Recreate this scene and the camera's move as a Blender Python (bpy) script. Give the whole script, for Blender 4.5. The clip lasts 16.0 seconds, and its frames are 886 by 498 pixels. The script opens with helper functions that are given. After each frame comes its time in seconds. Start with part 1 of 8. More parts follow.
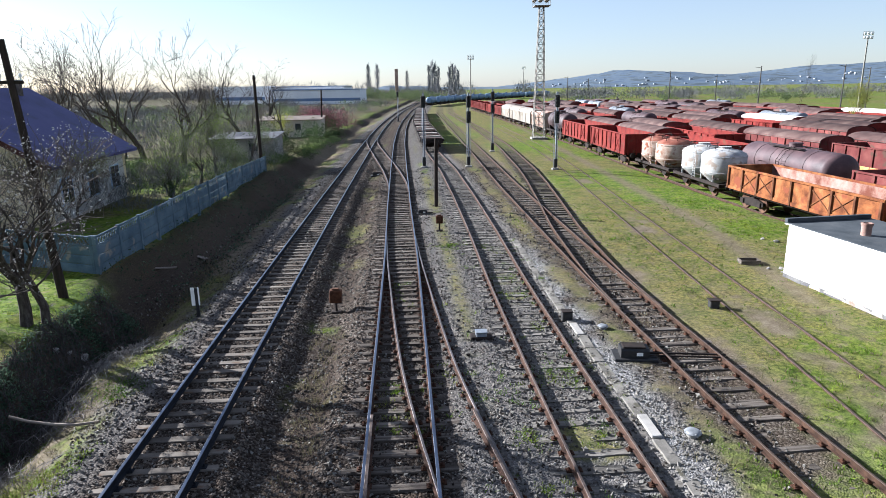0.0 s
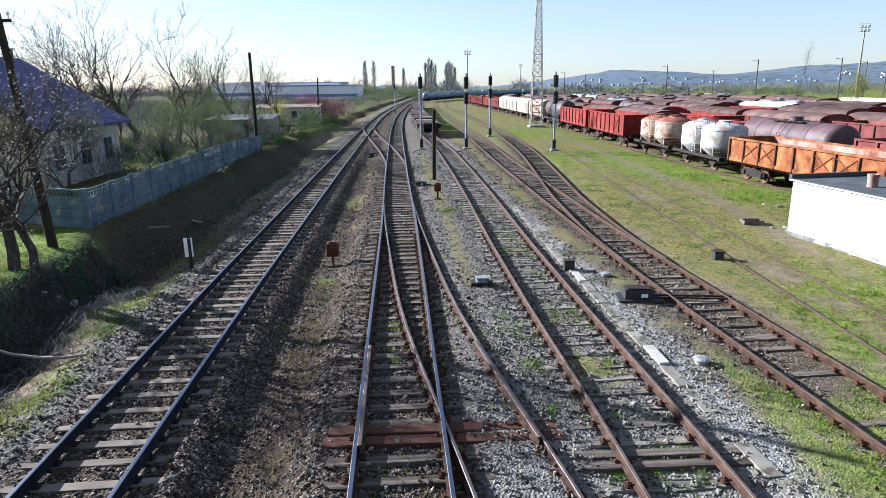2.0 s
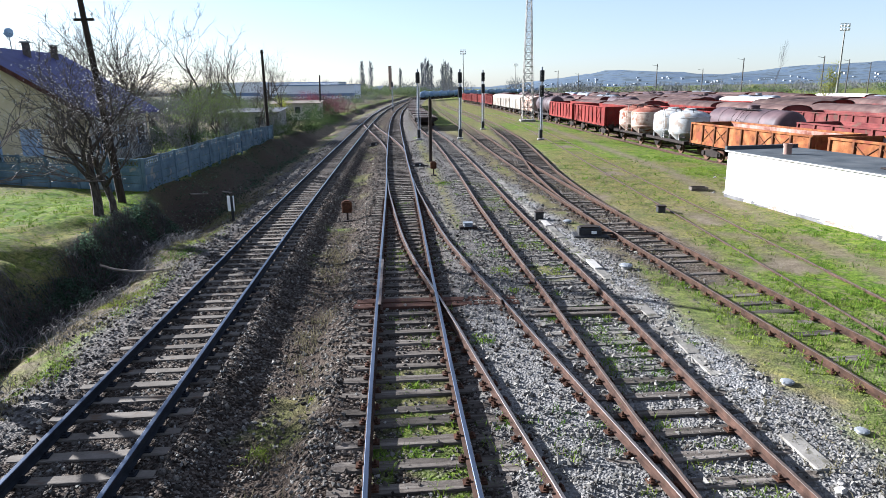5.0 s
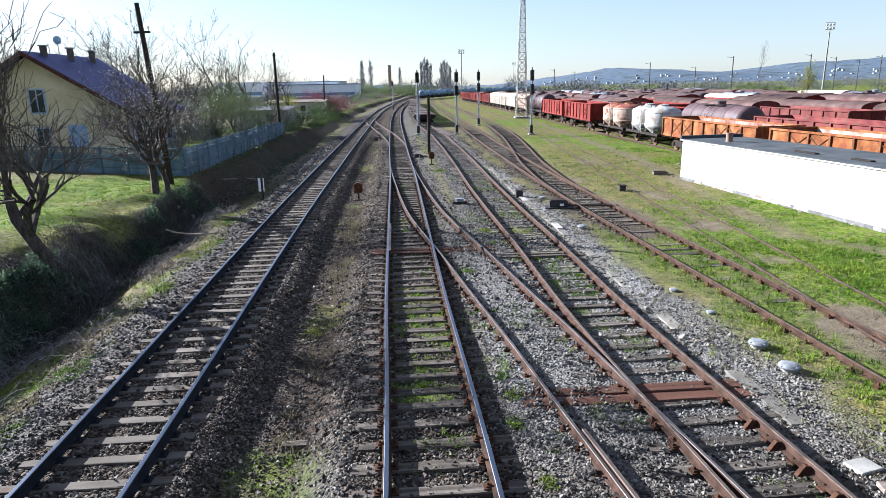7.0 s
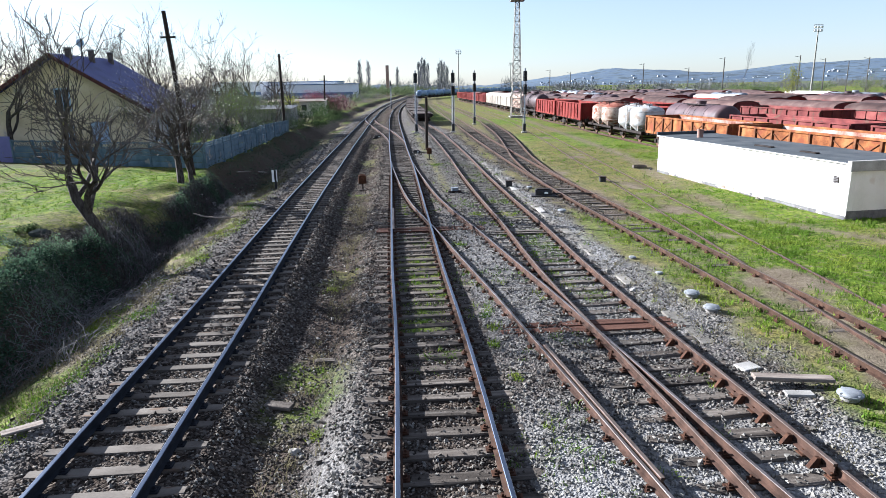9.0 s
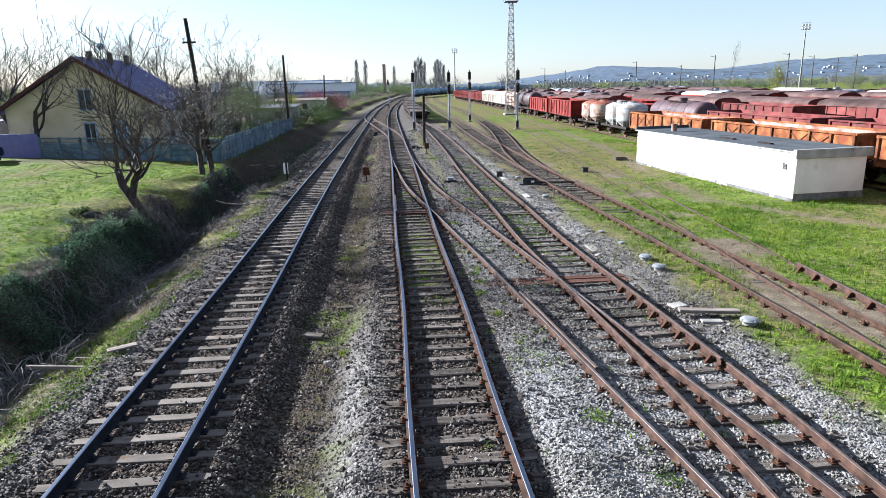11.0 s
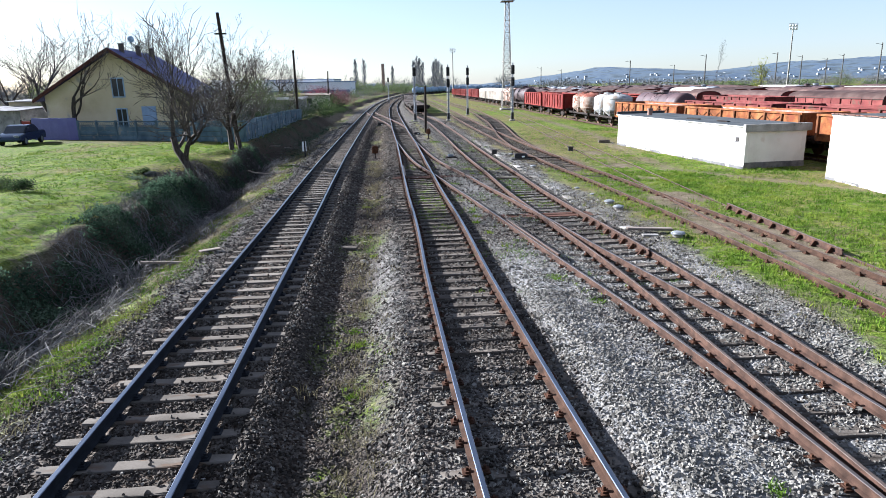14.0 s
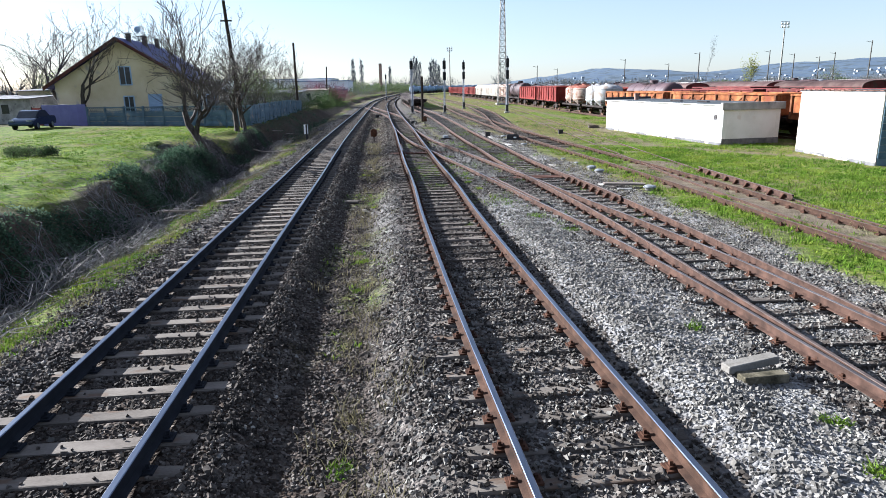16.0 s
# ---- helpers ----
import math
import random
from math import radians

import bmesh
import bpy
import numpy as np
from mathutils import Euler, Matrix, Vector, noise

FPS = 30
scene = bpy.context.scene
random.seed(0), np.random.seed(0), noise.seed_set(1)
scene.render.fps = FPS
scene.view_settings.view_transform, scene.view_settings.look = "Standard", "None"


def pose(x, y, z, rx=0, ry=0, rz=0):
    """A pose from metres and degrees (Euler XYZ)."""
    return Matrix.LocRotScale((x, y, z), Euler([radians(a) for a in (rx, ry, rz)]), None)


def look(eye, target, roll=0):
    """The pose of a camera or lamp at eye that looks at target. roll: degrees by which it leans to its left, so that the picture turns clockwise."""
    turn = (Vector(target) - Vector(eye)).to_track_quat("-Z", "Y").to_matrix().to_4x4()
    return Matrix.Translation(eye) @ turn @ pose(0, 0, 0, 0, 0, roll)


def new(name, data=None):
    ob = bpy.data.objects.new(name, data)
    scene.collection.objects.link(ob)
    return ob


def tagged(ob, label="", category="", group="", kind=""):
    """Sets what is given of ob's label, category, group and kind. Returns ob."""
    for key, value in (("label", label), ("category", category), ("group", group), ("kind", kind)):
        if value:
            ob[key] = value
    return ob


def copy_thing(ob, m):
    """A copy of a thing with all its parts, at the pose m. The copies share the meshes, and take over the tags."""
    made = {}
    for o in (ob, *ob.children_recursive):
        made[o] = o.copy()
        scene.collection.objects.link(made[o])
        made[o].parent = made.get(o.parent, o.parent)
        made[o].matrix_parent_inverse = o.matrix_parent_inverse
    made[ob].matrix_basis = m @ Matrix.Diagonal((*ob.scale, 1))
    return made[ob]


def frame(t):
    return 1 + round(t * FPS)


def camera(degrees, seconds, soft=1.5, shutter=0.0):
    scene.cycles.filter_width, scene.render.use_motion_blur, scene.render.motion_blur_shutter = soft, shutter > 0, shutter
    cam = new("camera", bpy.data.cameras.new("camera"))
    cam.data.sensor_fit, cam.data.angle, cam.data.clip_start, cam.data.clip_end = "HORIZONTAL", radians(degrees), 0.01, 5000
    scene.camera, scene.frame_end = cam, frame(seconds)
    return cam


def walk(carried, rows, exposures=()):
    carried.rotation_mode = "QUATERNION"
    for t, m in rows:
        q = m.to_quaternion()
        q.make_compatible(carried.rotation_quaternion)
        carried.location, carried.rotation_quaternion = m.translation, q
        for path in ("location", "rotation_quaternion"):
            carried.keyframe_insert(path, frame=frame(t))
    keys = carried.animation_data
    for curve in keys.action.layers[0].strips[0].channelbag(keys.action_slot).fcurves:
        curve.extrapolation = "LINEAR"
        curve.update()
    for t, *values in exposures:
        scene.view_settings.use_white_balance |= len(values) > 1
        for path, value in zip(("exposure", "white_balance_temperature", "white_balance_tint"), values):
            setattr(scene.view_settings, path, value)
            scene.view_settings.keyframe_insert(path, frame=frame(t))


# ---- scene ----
cam = camera(70.0, 16.0, soft=0.65)
METRES, EYE, TILT, LEAN, TURN = 27.0, 8.3, -16.5, 0.0, 0.0
PATH = [
    (0, (-0.022, 0.181, 7.692), (-0.028, 2.118, 7.195), -0.9),
    (0.5, (-0.019, 0.172, 7.223), (-0.022, 2.109, 6.723), -0.9),
    (1, (-0.011, 0.163, 6.73), (-0.015, 2.1, 6.235), -0.9),
    (1.5, (-0.07, 0.184, 6.308), (-0.07, 2.121, 5.81), -0.9),
    (2, (-0.14, 0.21, 5.91), (-0.135, 2.147, 5.413), -0.8),
    (2.5, (-0.154, 0.109, 5.626), (-0.147, 2.046, 5.125), -0.8),
    (3, (-0.115, -0.301, 5.403), (-0.108, 1.637, 4.908), -0.9),
    (3.5, (-0.085, -1.057, 5.315), (-0.076, 0.88, 4.817), -0.8),
    (4, (-0.095, -2.139, 5.277), (-0.082, -0.202, 4.779), -0.9),
    (4.2, (-0.133, -2.675, 5.273), (-0.115, -0.737, 4.778), -0.8),
    (6.3, (0.053, -8.899, 5.382), (0.059, -6.962, 4.883), -1.2),
    (6.5, (0.058, -9.314, 5.356), (0.072, -7.378, 4.856), -1.1),
    (7, (0.046, -10.455, 5.341), (0.06, -8.519, 4.842), -1.2),
    (7.5, (0.051, -11.412, 5.34), (0.066, -9.476, 4.84), -1.2),
    (8, (0.053, -12.273, 5.322), (0.069, -10.336, 4.824), -1.3),
    (8.5, (0.054, -13.023, 5.343), (0.072, -11.087, 4.844), -1.2),
    (9, (0.029, -13.769, 5.353), (0.052, -11.833, 4.854), -1.1),
    (9.2, (0.001, -14.056, 5.367), (0.026, -12.121, 4.864), -0.9),
    (11.3, (0.003, -17.938, 5.413), (0.034, -16.003, 4.909), -1.4),
    (11.5, (-0.019, -18.412, 5.384), (0.011, -16.477, 4.882), -1.3),
    (12, (-0.093, -19.47, 5.297), (-0.062, -17.534, 4.794), -1.3),
    (12.5, (-0.222, -20.362, 5.175), (-0.188, -18.427, 4.672), -1.3),
    (13, (-0.324, -21.115, 5.009), (-0.289, -19.179, 4.508), -1.3),
    (13.5, (-0.344, -21.741, 4.833), (-0.307, -19.805, 4.331), -1.3),
    (14, (-0.368, -22.399, 4.57), (-0.329, -20.463, 4.068), -1.2),
    (14.5, (-0.395, -22.972, 4.344), (-0.352, -21.036, 3.841), -1.3),
    (15, (-0.402, -23.615, 4.041), (-0.356, -21.679, 3.541), -1.2),
    (15.5, (-0.363, -24.172, 3.774), (-0.317, -22.236, 3.274), -1.2),
    (16, (-0.33, -24.716, 3.476), (-0.283, -22.779, 2.978), -1.2),
]
EXPOSURES = [(0.0, 2.1, 5650, 11), (2.0, 2.19, 5600, 11), (16.0, 2.26, 5600, 11)]
walk(cam, [(t, look(eye, target, roll)) for t, eye, target, roll in PATH], EXPOSURES)

# ---- light and sky ----
SUN_AZ, SUN_EL = 60.5, 22.0          # degrees left of straight ahead, and above the horizon
world = bpy.data.worlds.new("sky")
scene.world = world
world.use_nodes = True
_wn = world.node_tree.nodes
_sky = _wn.new("ShaderNodeTexSky")
_sky.sky_type = "NISHITA"
_sky.sun_disc = False
_sky.sun_elevation = radians(SUN_EL)
_sky.sun_rotation = radians(-SUN_AZ)
_sky.air_density, _sky.dust_density, _sky.ozone_density = 0.9, 0.5, 2.0
_haze = _wn.new("ShaderNodeMix")          # the thin white haze of a spring morning over the whole sky
_haze.data_type = "RGBA"
_haze.inputs[0].default_value = 0.34
_haze.inputs[7].default_value = (5.36, 5.2, 5.28, 1)
world.node_tree.links.new(_sky.outputs[0], _haze.inputs[6])
world.node_tree.links.new(_haze.outputs[2], _wn["Background"].inputs[0])
_wn["Background"].inputs[1].default_value = 0.038
_sun = bpy.data.lights.new("sun", "SUN")
_sun.energy, _sun.angle, _sun.color = 4.9, radians(0.5), (1.0, 0.93, 0.84)
sun_lamp = new("sun", _sun)
_d = Vector((-math.sin(radians(SUN_AZ)) * math.cos(radians(SUN_EL)), math.cos(radians(SUN_AZ)) * math.cos(radians(SUN_EL)), math.sin(radians(SUN_EL))))
sun_lamp.matrix_world = look(_d * 200, (0, 0, 0))


# ---- materials ----
def material(name, colours, scale=4.0, rough=0.8, metal=0.0, bump=0.3, bump_scale=40.0, dist=0.01, per_object=0.0, stretch=(1, 1, 1), island=0.0, detail=6.0, spots=None):
    """A surface with noise between colours at two scales, a fine relief, and an optional spot colour (colour, scale, threshold)."""
    m = bpy.data.materials.new(name)
    m.use_nodes = True
    nt = m.node_tree
    n, li = nt.nodes, nt.links
    bs = n["Principled BSDF"]
    tc, mp = n.new("ShaderNodeTexCoord"), n.new("ShaderNodeMapping")
    mp.inputs["Scale"].default_value = stretch
    li.new(tc.outputs["Object"], mp.inputs[0])
    big, fine = n.new("ShaderNodeTexNoise"), n.new("ShaderNodeTexNoise")
    big.inputs["Scale"].default_value, big.inputs["Detail"].default_value = scale, detail
    fine.inputs["Scale"].default_value, fine.inputs["Detail"].default_value = bump_scale, 5.0
    oi = n.new("ShaderNodeObjectInfo")
    off = n.new("ShaderNodeVectorMath")
    off.operation = "MULTIPLY_ADD"
    comb = n.new("ShaderNodeCombineXYZ")
    for i in range(3):
        li.new(oi.outputs["Random"], comb.inputs[i])
    off.inputs[1].default_value = (37, 53, 71)
    li.new(comb.outputs[0], off.inputs[0])
    li.new(mp.outputs[0], off.inputs[2])
    li.new(off.outputs[0], big.inputs["Vector"])
    li.new(off.outputs[0], fine.inputs["Vector"])
    mix = n.new("ShaderNodeMath")
    mix.operation = "MULTIPLY_ADD"
    mix.inputs[1].default_value = 0.35
    li.new(fine.outputs[0], mix.inputs[0])
    sub = n.new("ShaderNodeMath")
    sub.operation = "SUBTRACT"
    sub.inputs[1].default_value = 0.175
    li.new(big.outputs[0], sub.inputs[0])
    li.new(sub.outputs[0], mix.inputs[2])
    ramp = n.new("ShaderNodeValToRGB")
    el = ramp.color_ramp.elements
    k = len(colours)
    for i, c in enumerate(colours):
        p = 0.3 + 0.4 * i / max(k - 1, 1)
        e = el[i] if i < 2 else el.new(p)
        e.position, e.color = p, (*c, 1)
    if k == 1:
        el[1].color = (*colours[0], 1)
    li.new(mix.outputs[0], ramp.inputs[0])
    col = ramp.outputs[0]
    if spots:
        sn = n.new("ShaderNodeTexNoise")
        sn.inputs["Scale"].default_value, sn.inputs["Detail"].default_value = spots[1], 8.0
        li.new(off.outputs[0], sn.inputs["Vector"])
        mr = n.new("ShaderNodeMapRange")
        mr.inputs[1].default_value, mr.inputs[2].default_value = spots[2], spots[2] + 0.08
        li.new(sn.outputs[0], mr.inputs[0])
        mx = n.new("ShaderNodeMix")
        mx.data_type = "RGBA"
        li.new(mr.outputs[0], mx.inputs[0])
        li.new(col, mx.inputs[6])
        mx.inputs[7].default_value = (*spots[0], 1)
        col = mx.outputs[2]
    for amount, source in ((per_object, oi.outputs["Random"]), (island, None)):
        if amount:
            if source is None:
                source = n.new("ShaderNodeNewGeometry").outputs["Random Per Island"]
            hs = n.new("ShaderNodeHueSaturation")
            vr = n.new("ShaderNodeMapRange")
            vr.inputs[3].default_value, vr.inputs[4].default_value = 1 - amount, 1 + amount
            li.new(source, vr.inputs[0])
            li.new(vr.outputs[0], hs.inputs["Value"])
            li.new(col, hs.inputs["Color"])
            col = hs.outputs[0]
    li.new(col, bs.inputs["Base Color"])
    bs.inputs["Roughness"].default_value, bs.inputs["Metallic"].default_value = rough, metal
    bs.inputs["Specular IOR Level"].default_value = 0.3 if rough < 0.7 else 0.12
    if bump:
        bp = n.new("ShaderNodeBump")
        bp.inputs["Strength"].default_value, bp.inputs["Distance"].default_value = bump, dist
        li.new(fine.outputs[0], bp.inputs["Height"])
        li.new(bp.outputs[0], bs.inputs["Normal"])
    return m


def let_light_through(m, share):
    """Thin leaves and blades: part of the light passes through them."""
    n, li = m.node_tree.nodes, m.node_tree.links
    bs, out = n["Principled BSDF"], n["Material Output"]
    bs.inputs["Specular IOR Level"].default_value, bs.inputs["Roughness"].default_value = 0.04, 1.0
    tr, mx = n.new("ShaderNodeBsdfTranslucent"), n.new("ShaderNodeMixShader")
    li.new(bs.inputs["Base Color"].links[0].from_socket, tr.inputs["Color"])
    mx.inputs[0].default_value = share
    li.new(bs.outputs[0], mx.inputs[1])
    li.new(tr.outputs[0], mx.inputs[2])
    li.new(mx.outputs[0], out.inputs["Surface"])
    return m


RUST = material("rusty_rail_side", [(0.0249, 0.0149, 0.0112), (0.0481, 0.0282, 0.0208), (0.0805, 0.0465, 0.034)], 5, 0.85, 0.0, 0.4, 90, 0.004)
RAIL_TOP_DARK = material("dark_rusty_rail_top", [(0.0415, 0.0282, 0.0216), (0.083, 0.0564, 0.0415)], 6, 0.6, 0.2, 0.2, 60, 0.002)
RUST_MID = material("brown_rail_side", [(0.0199, 0.0116, 0.0083), (0.0398, 0.0224, 0.0149), (0.0664, 0.0373, 0.0249)], 5, 0.85, 0.0, 0.4, 90, 0.004)
# Near-black blue: shade on the visible rail faces is put into the colour.
SHADE_DARK_RAIL = material("shade_dark_rail_side", [(0.00747, 0.00913, 0.0133), (0.0166, 0.0183, 0.0232)], 5, 0.8, 0.0, 0.4, 90, 0.004)
RAIL_TOP = material("worn_rail_top", [(0.083, 0.104, 0.145), (0.141, 0.166, 0.22)], 8, 0.33, 0.9, 0.05, 60, 0.001, stretch=(1, 0.1, 1))
RAIL_TOP_DULL = material("dull_rail_top", [(0.0747, 0.0622, 0.0581), (0.149, 0.133, 0.129)], 6, 0.42, 0.6, 0.1, 60, 0.001, stretch=(1, 0.1, 1))
RAIL_TOP_RUST = material("rusty_rail_top", [(0.0622, 0.0456, 0.0382), (0.116, 0.0896, 0.0764)], 6, 0.55, 0.35, 0.2, 60, 0.002)
CONCRETE_SLEEPER = material("concrete_sleeper", [(0.0714, 0.0613, 0.0511), (0.118, 0.103, 0.0878), (0.157, 0.139, 0.119)], 3, 0.92, 0, 0.5, 60, 0.006, 0.22, spots=((0.10, 0.07, 0.05), 5.0, 0.58))
WOOD_SLEEPER = material("old_timber_sleeper", [(0.0359, 0.0299, 0.0251), (0.0807, 0.0687, 0.0579), (0.149, 0.131, 0.114)], 2.5, 0.95, 0, 0.8, 30, 0.012, 0.35, stretch=(0.5, 5, 5))
PALE_SLEEPER = material("dusty_timber_sleeper", [(0.0747, 0.0681, 0.0598), (0.141, 0.13, 0.115), (0.207, 0.193, 0.17)], 2.5, 0.95, 0, 0.8, 30, 0.012, 0.3, stretch=(0.5, 5, 5))
BROWN_SLEEPER = material("brown_timber_sleeper", [(0.0456, 0.0216, 0.0149), (0.0913, 0.0456, 0.0315)], 2.5, 0.85, 0, 0.7, 30, 0.01, 0.15, stretch=(0.5, 5, 5))
FASTENING = material("rusty_fastening", [(0.0291, 0.0149, 0.00996), (0.0706, 0.0332, 0.0199)], 12, 0.85, 0.1, 0.3, 80, 0.003, island=0.3)
CONCRETE = material("weathered_concrete", [(0.158, 0.154, 0.141), (0.241, 0.232, 0.216), (0.324, 0.315, 0.29)], 1.6, 0.92, 0, 0.5, 45, 0.008, 0.12, spots=((0.13, 0.13, 0.12), 2.4, 0.6))
# Concrete made darker and bluer: sky-lit shade is put into the colour.
FENCE = material("shade_tinted_fence_concrete", [(0.0539, 0.083, 0.108), (0.083, 0.124, 0.155), (0.12, 0.164, 0.196)], 1.2, 0.93, 0, 0.45, 40, 0.008, 0.1, spots=((0.2, 0.19, 0.17), 1.8, 0.6))
WHITE_CONCRETE = material("pale_concrete_slab", [(0.194, 0.187, 0.173), (0.274, 0.263, 0.245), (0.331, 0.317, 0.295)], 2.0, 0.9, 0, 0.5, 40, 0.008, 0.1)
WHITEWASH = material("whitewashed_render", [(0.515, 0.497, 0.46), (0.607, 0.589, 0.552), (0.653, 0.635, 0.607)], 0.9, 0.93, 0, 0.35, 25, 0.006, spots=((0.54, 0.49, 0.44), 1.3, 0.65))
CREAM_WALL = material("cream_render", [(0.426, 0.377, 0.312), (0.5, 0.451, 0.377)], 0.8, 0.93, 0, 0.35, 25, 0.006, spots=((0.45, 0.37, 0.29), 0.9, 0.67))
PLINTH = material("dirty_plinth", [(0.0747, 0.0747, 0.0789), (0.166, 0.162, 0.158)], 3, 0.95, 0, 0.6, 30, 0.01)
ROOF_FELT = material("roofing_felt", [(0.0349, 0.0415, 0.0473), (0.0564, 0.0639, 0.0706), (0.0789, 0.0847, 0.0896)], 1.0, 0.85, 0, 0.35, 60, 0.004, spots=((0.06, 0.065, 0.07), 0.7, 0.6))
DARK_WOOD = material("tarred_pole", [(0.0149, 0.0116, 0.00996), (0.0415, 0.0315, 0.0249)], 3, 0.9, 0, 0.6, 30, 0.008, stretch=(4, 4, 0.4))
GALV = material("galvanised_steel", [(0.124, 0.141, 0.166), (0.207, 0.228, 0.257)], 3, 0.55, 0.2, 0.15, 50, 0.003)
MAST_STEEL = material("weathered_mast_paint", [(0.133, 0.129, 0.116), (0.207, 0.199, 0.174)], 2.5, 0.6, 0.2, 0.2, 40, 0.003, spots=((0.18, 0.09, 0.05), 4.0, 0.62))
BLACK_PAINT = material("black_paint", [(0.00996, 0.00996, 0.0108), (0.0249, 0.0249, 0.0249)], 6, 0.6, 0, 0.2, 50, 0.003)
SIGN_WHITE = material("white_enamel", [(0.66, 0.66, 0.64), (0.76, 0.76, 0.74)], 5, 0.5, 0, 0.1, 40, 0.002)
CAP_ALU = material("weathered_alloy_cap", [(0.141, 0.154, 0.166), (0.249, 0.261, 0.274)], 6, 0.55, 0.3, 0.2, 50, 0.003)
RUSTY_BOX = material("rusty_box_paint", [(0.0332, 0.0149, 0.00913), (0.0664, 0.0282, 0.0141), (0.0996, 0.0432, 0.0216)], 6, 0.8, 0, 0.3, 60, 0.003)
RED_PAINT = material("oxide_red_paint", [(0.075, 0.009, 0.008), (0.13, 0.015, 0.012), (0.17, 0.026, 0.019)], 0.9, 0.75, 0, 0.25, 25, 0.005, 0.22, spots=((0.10, 0.035, 0.022), 1.6, 0.6))
MAROON_PAINT = material("faded_maroon_paint", [(0.0706, 0.0166, 0.0166), (0.116, 0.0299, 0.0274), (0.149, 0.0481, 0.0415)], 0.9, 0.8, 0, 0.25, 25, 0.005, 0.25, spots=((0.075, 0.04, 0.03), 1.6, 0.58))
ORANGE_RUST = material("orange_rust", [(0.07, 0.022, 0.01), (0.17, 0.062, 0.022), (0.27, 0.115, 0.045)], 1.4, 0.88, 0, 0.35, 25, 0.006, 0.12, spots=((0.15, 0.045, 0.022), 1.5, 0.54))
PALE_RUST = material("pale_flaking_rust", [(0.12, 0.042, 0.027), (0.252, 0.15, 0.12), (0.3, 0.24, 0.21)], 1.3, 0.9, 0, 0.3, 25, 0.006, 0.1)
WAGON_WHITE = material("stained_white_paint", [(0.189, 0.162, 0.136), (0.277, 0.248, 0.212), (0.319, 0.295, 0.26)], 0.8, 0.7, 0, 0.2, 25, 0.004, 0.08, spots=((0.30, 0.2, 0.14), 1.7, 0.63))
HOPPER_WHITE = material("cement_stained_white", [(0.2, 0.207, 0.211), (0.325, 0.329, 0.329), (0.414, 0.414, 0.41)], 1.4, 0.75, 0, 0.3, 25, 0.006, 0, spots=((0.24, 0.2, 0.17), 1.6, 0.52))
HOPPER_RUST = material("rusting_white_paint", [(0.165, 0.0675, 0.0375), (0.315, 0.247, 0.203), (0.45, 0.427, 0.398)], 1.3, 0.82, 0, 0.3, 25, 0.006, 0, spots=((0.17, 0.06, 0.035), 1.3, 0.55))
HOPPER_TOP = material("rusty_hopper_top", [(0.133, 0.0415, 0.0291), (0.224, 0.083, 0.0581), (0.274, 0.141, 0.0996)], 1.6, 0.85, 0, 0.3, 25, 0.006)
TANK_DARK = material("dark_tank_paint", [(0.0253, 0.0147, 0.0177), (0.048, 0.0282, 0.0315), (0.0734, 0.0451, 0.0473)], 0.9, 0.6, 0, 0.2, 25, 0.004, 0.25)
TANK_GREY = material("grey_tank_paint", [(0.0996, 0.108, 0.124), (0.166, 0.183, 0.207)], 0.9, 0.55, 0, 0.2, 25, 0.004, 0.3)
TANK_BLUE = material("steel_blue_tank_paint", [(0.1, 0.16, 0.25), (0.17, 0.25, 0.36)], 0.9, 0.5, 0, 0.2, 25, 0.004, 0.2)
ORANGE_RIB = material("dark_rusty_rib", [(0.05, 0.02, 0.011), (0.1, 0.042, 0.02), (0.16, 0.07, 0.032)], 2.0, 0.9, 0, 0.35, 25, 0.006, 0.2)
ROOF_GREY = material("dusty_wagon_roof", [(0.0373, 0.0224, 0.0211), (0.0653, 0.0398, 0.0361), (0.0998, 0.0685, 0.0592)], 0.8, 0.8, 0, 0.2, 25, 0.004, 0.3)
ROOF_PALE = material("pale_wagon_roof", [(0.42, 0.37, 0.34), (0.56, 0.52, 0.48)], 0.8, 0.8, 0, 0.2, 25, 0.004, 0.15)
YELLOW_RUST = material("ochre_rail_paint", [(0.36, 0.17, 0.06), (0.52, 0.28, 0.11)], 1.5, 0.8, 0, 0.25, 25, 0.004, 0.1)
UNDERFRAME = material("sooty_underframe", [(0.0116, 0.00996, 0.00913), (0.0332, 0.0249, 0.0216)], 3, 0.85, 0, 0.4, 40, 0.006)
WHEEL_STEEL = material("rusty_wheel", [(0.0498, 0.0266, 0.0183), (0.0996, 0.0539, 0.0332)], 5, 0.7, 0.3, 0.2, 40, 0.003)


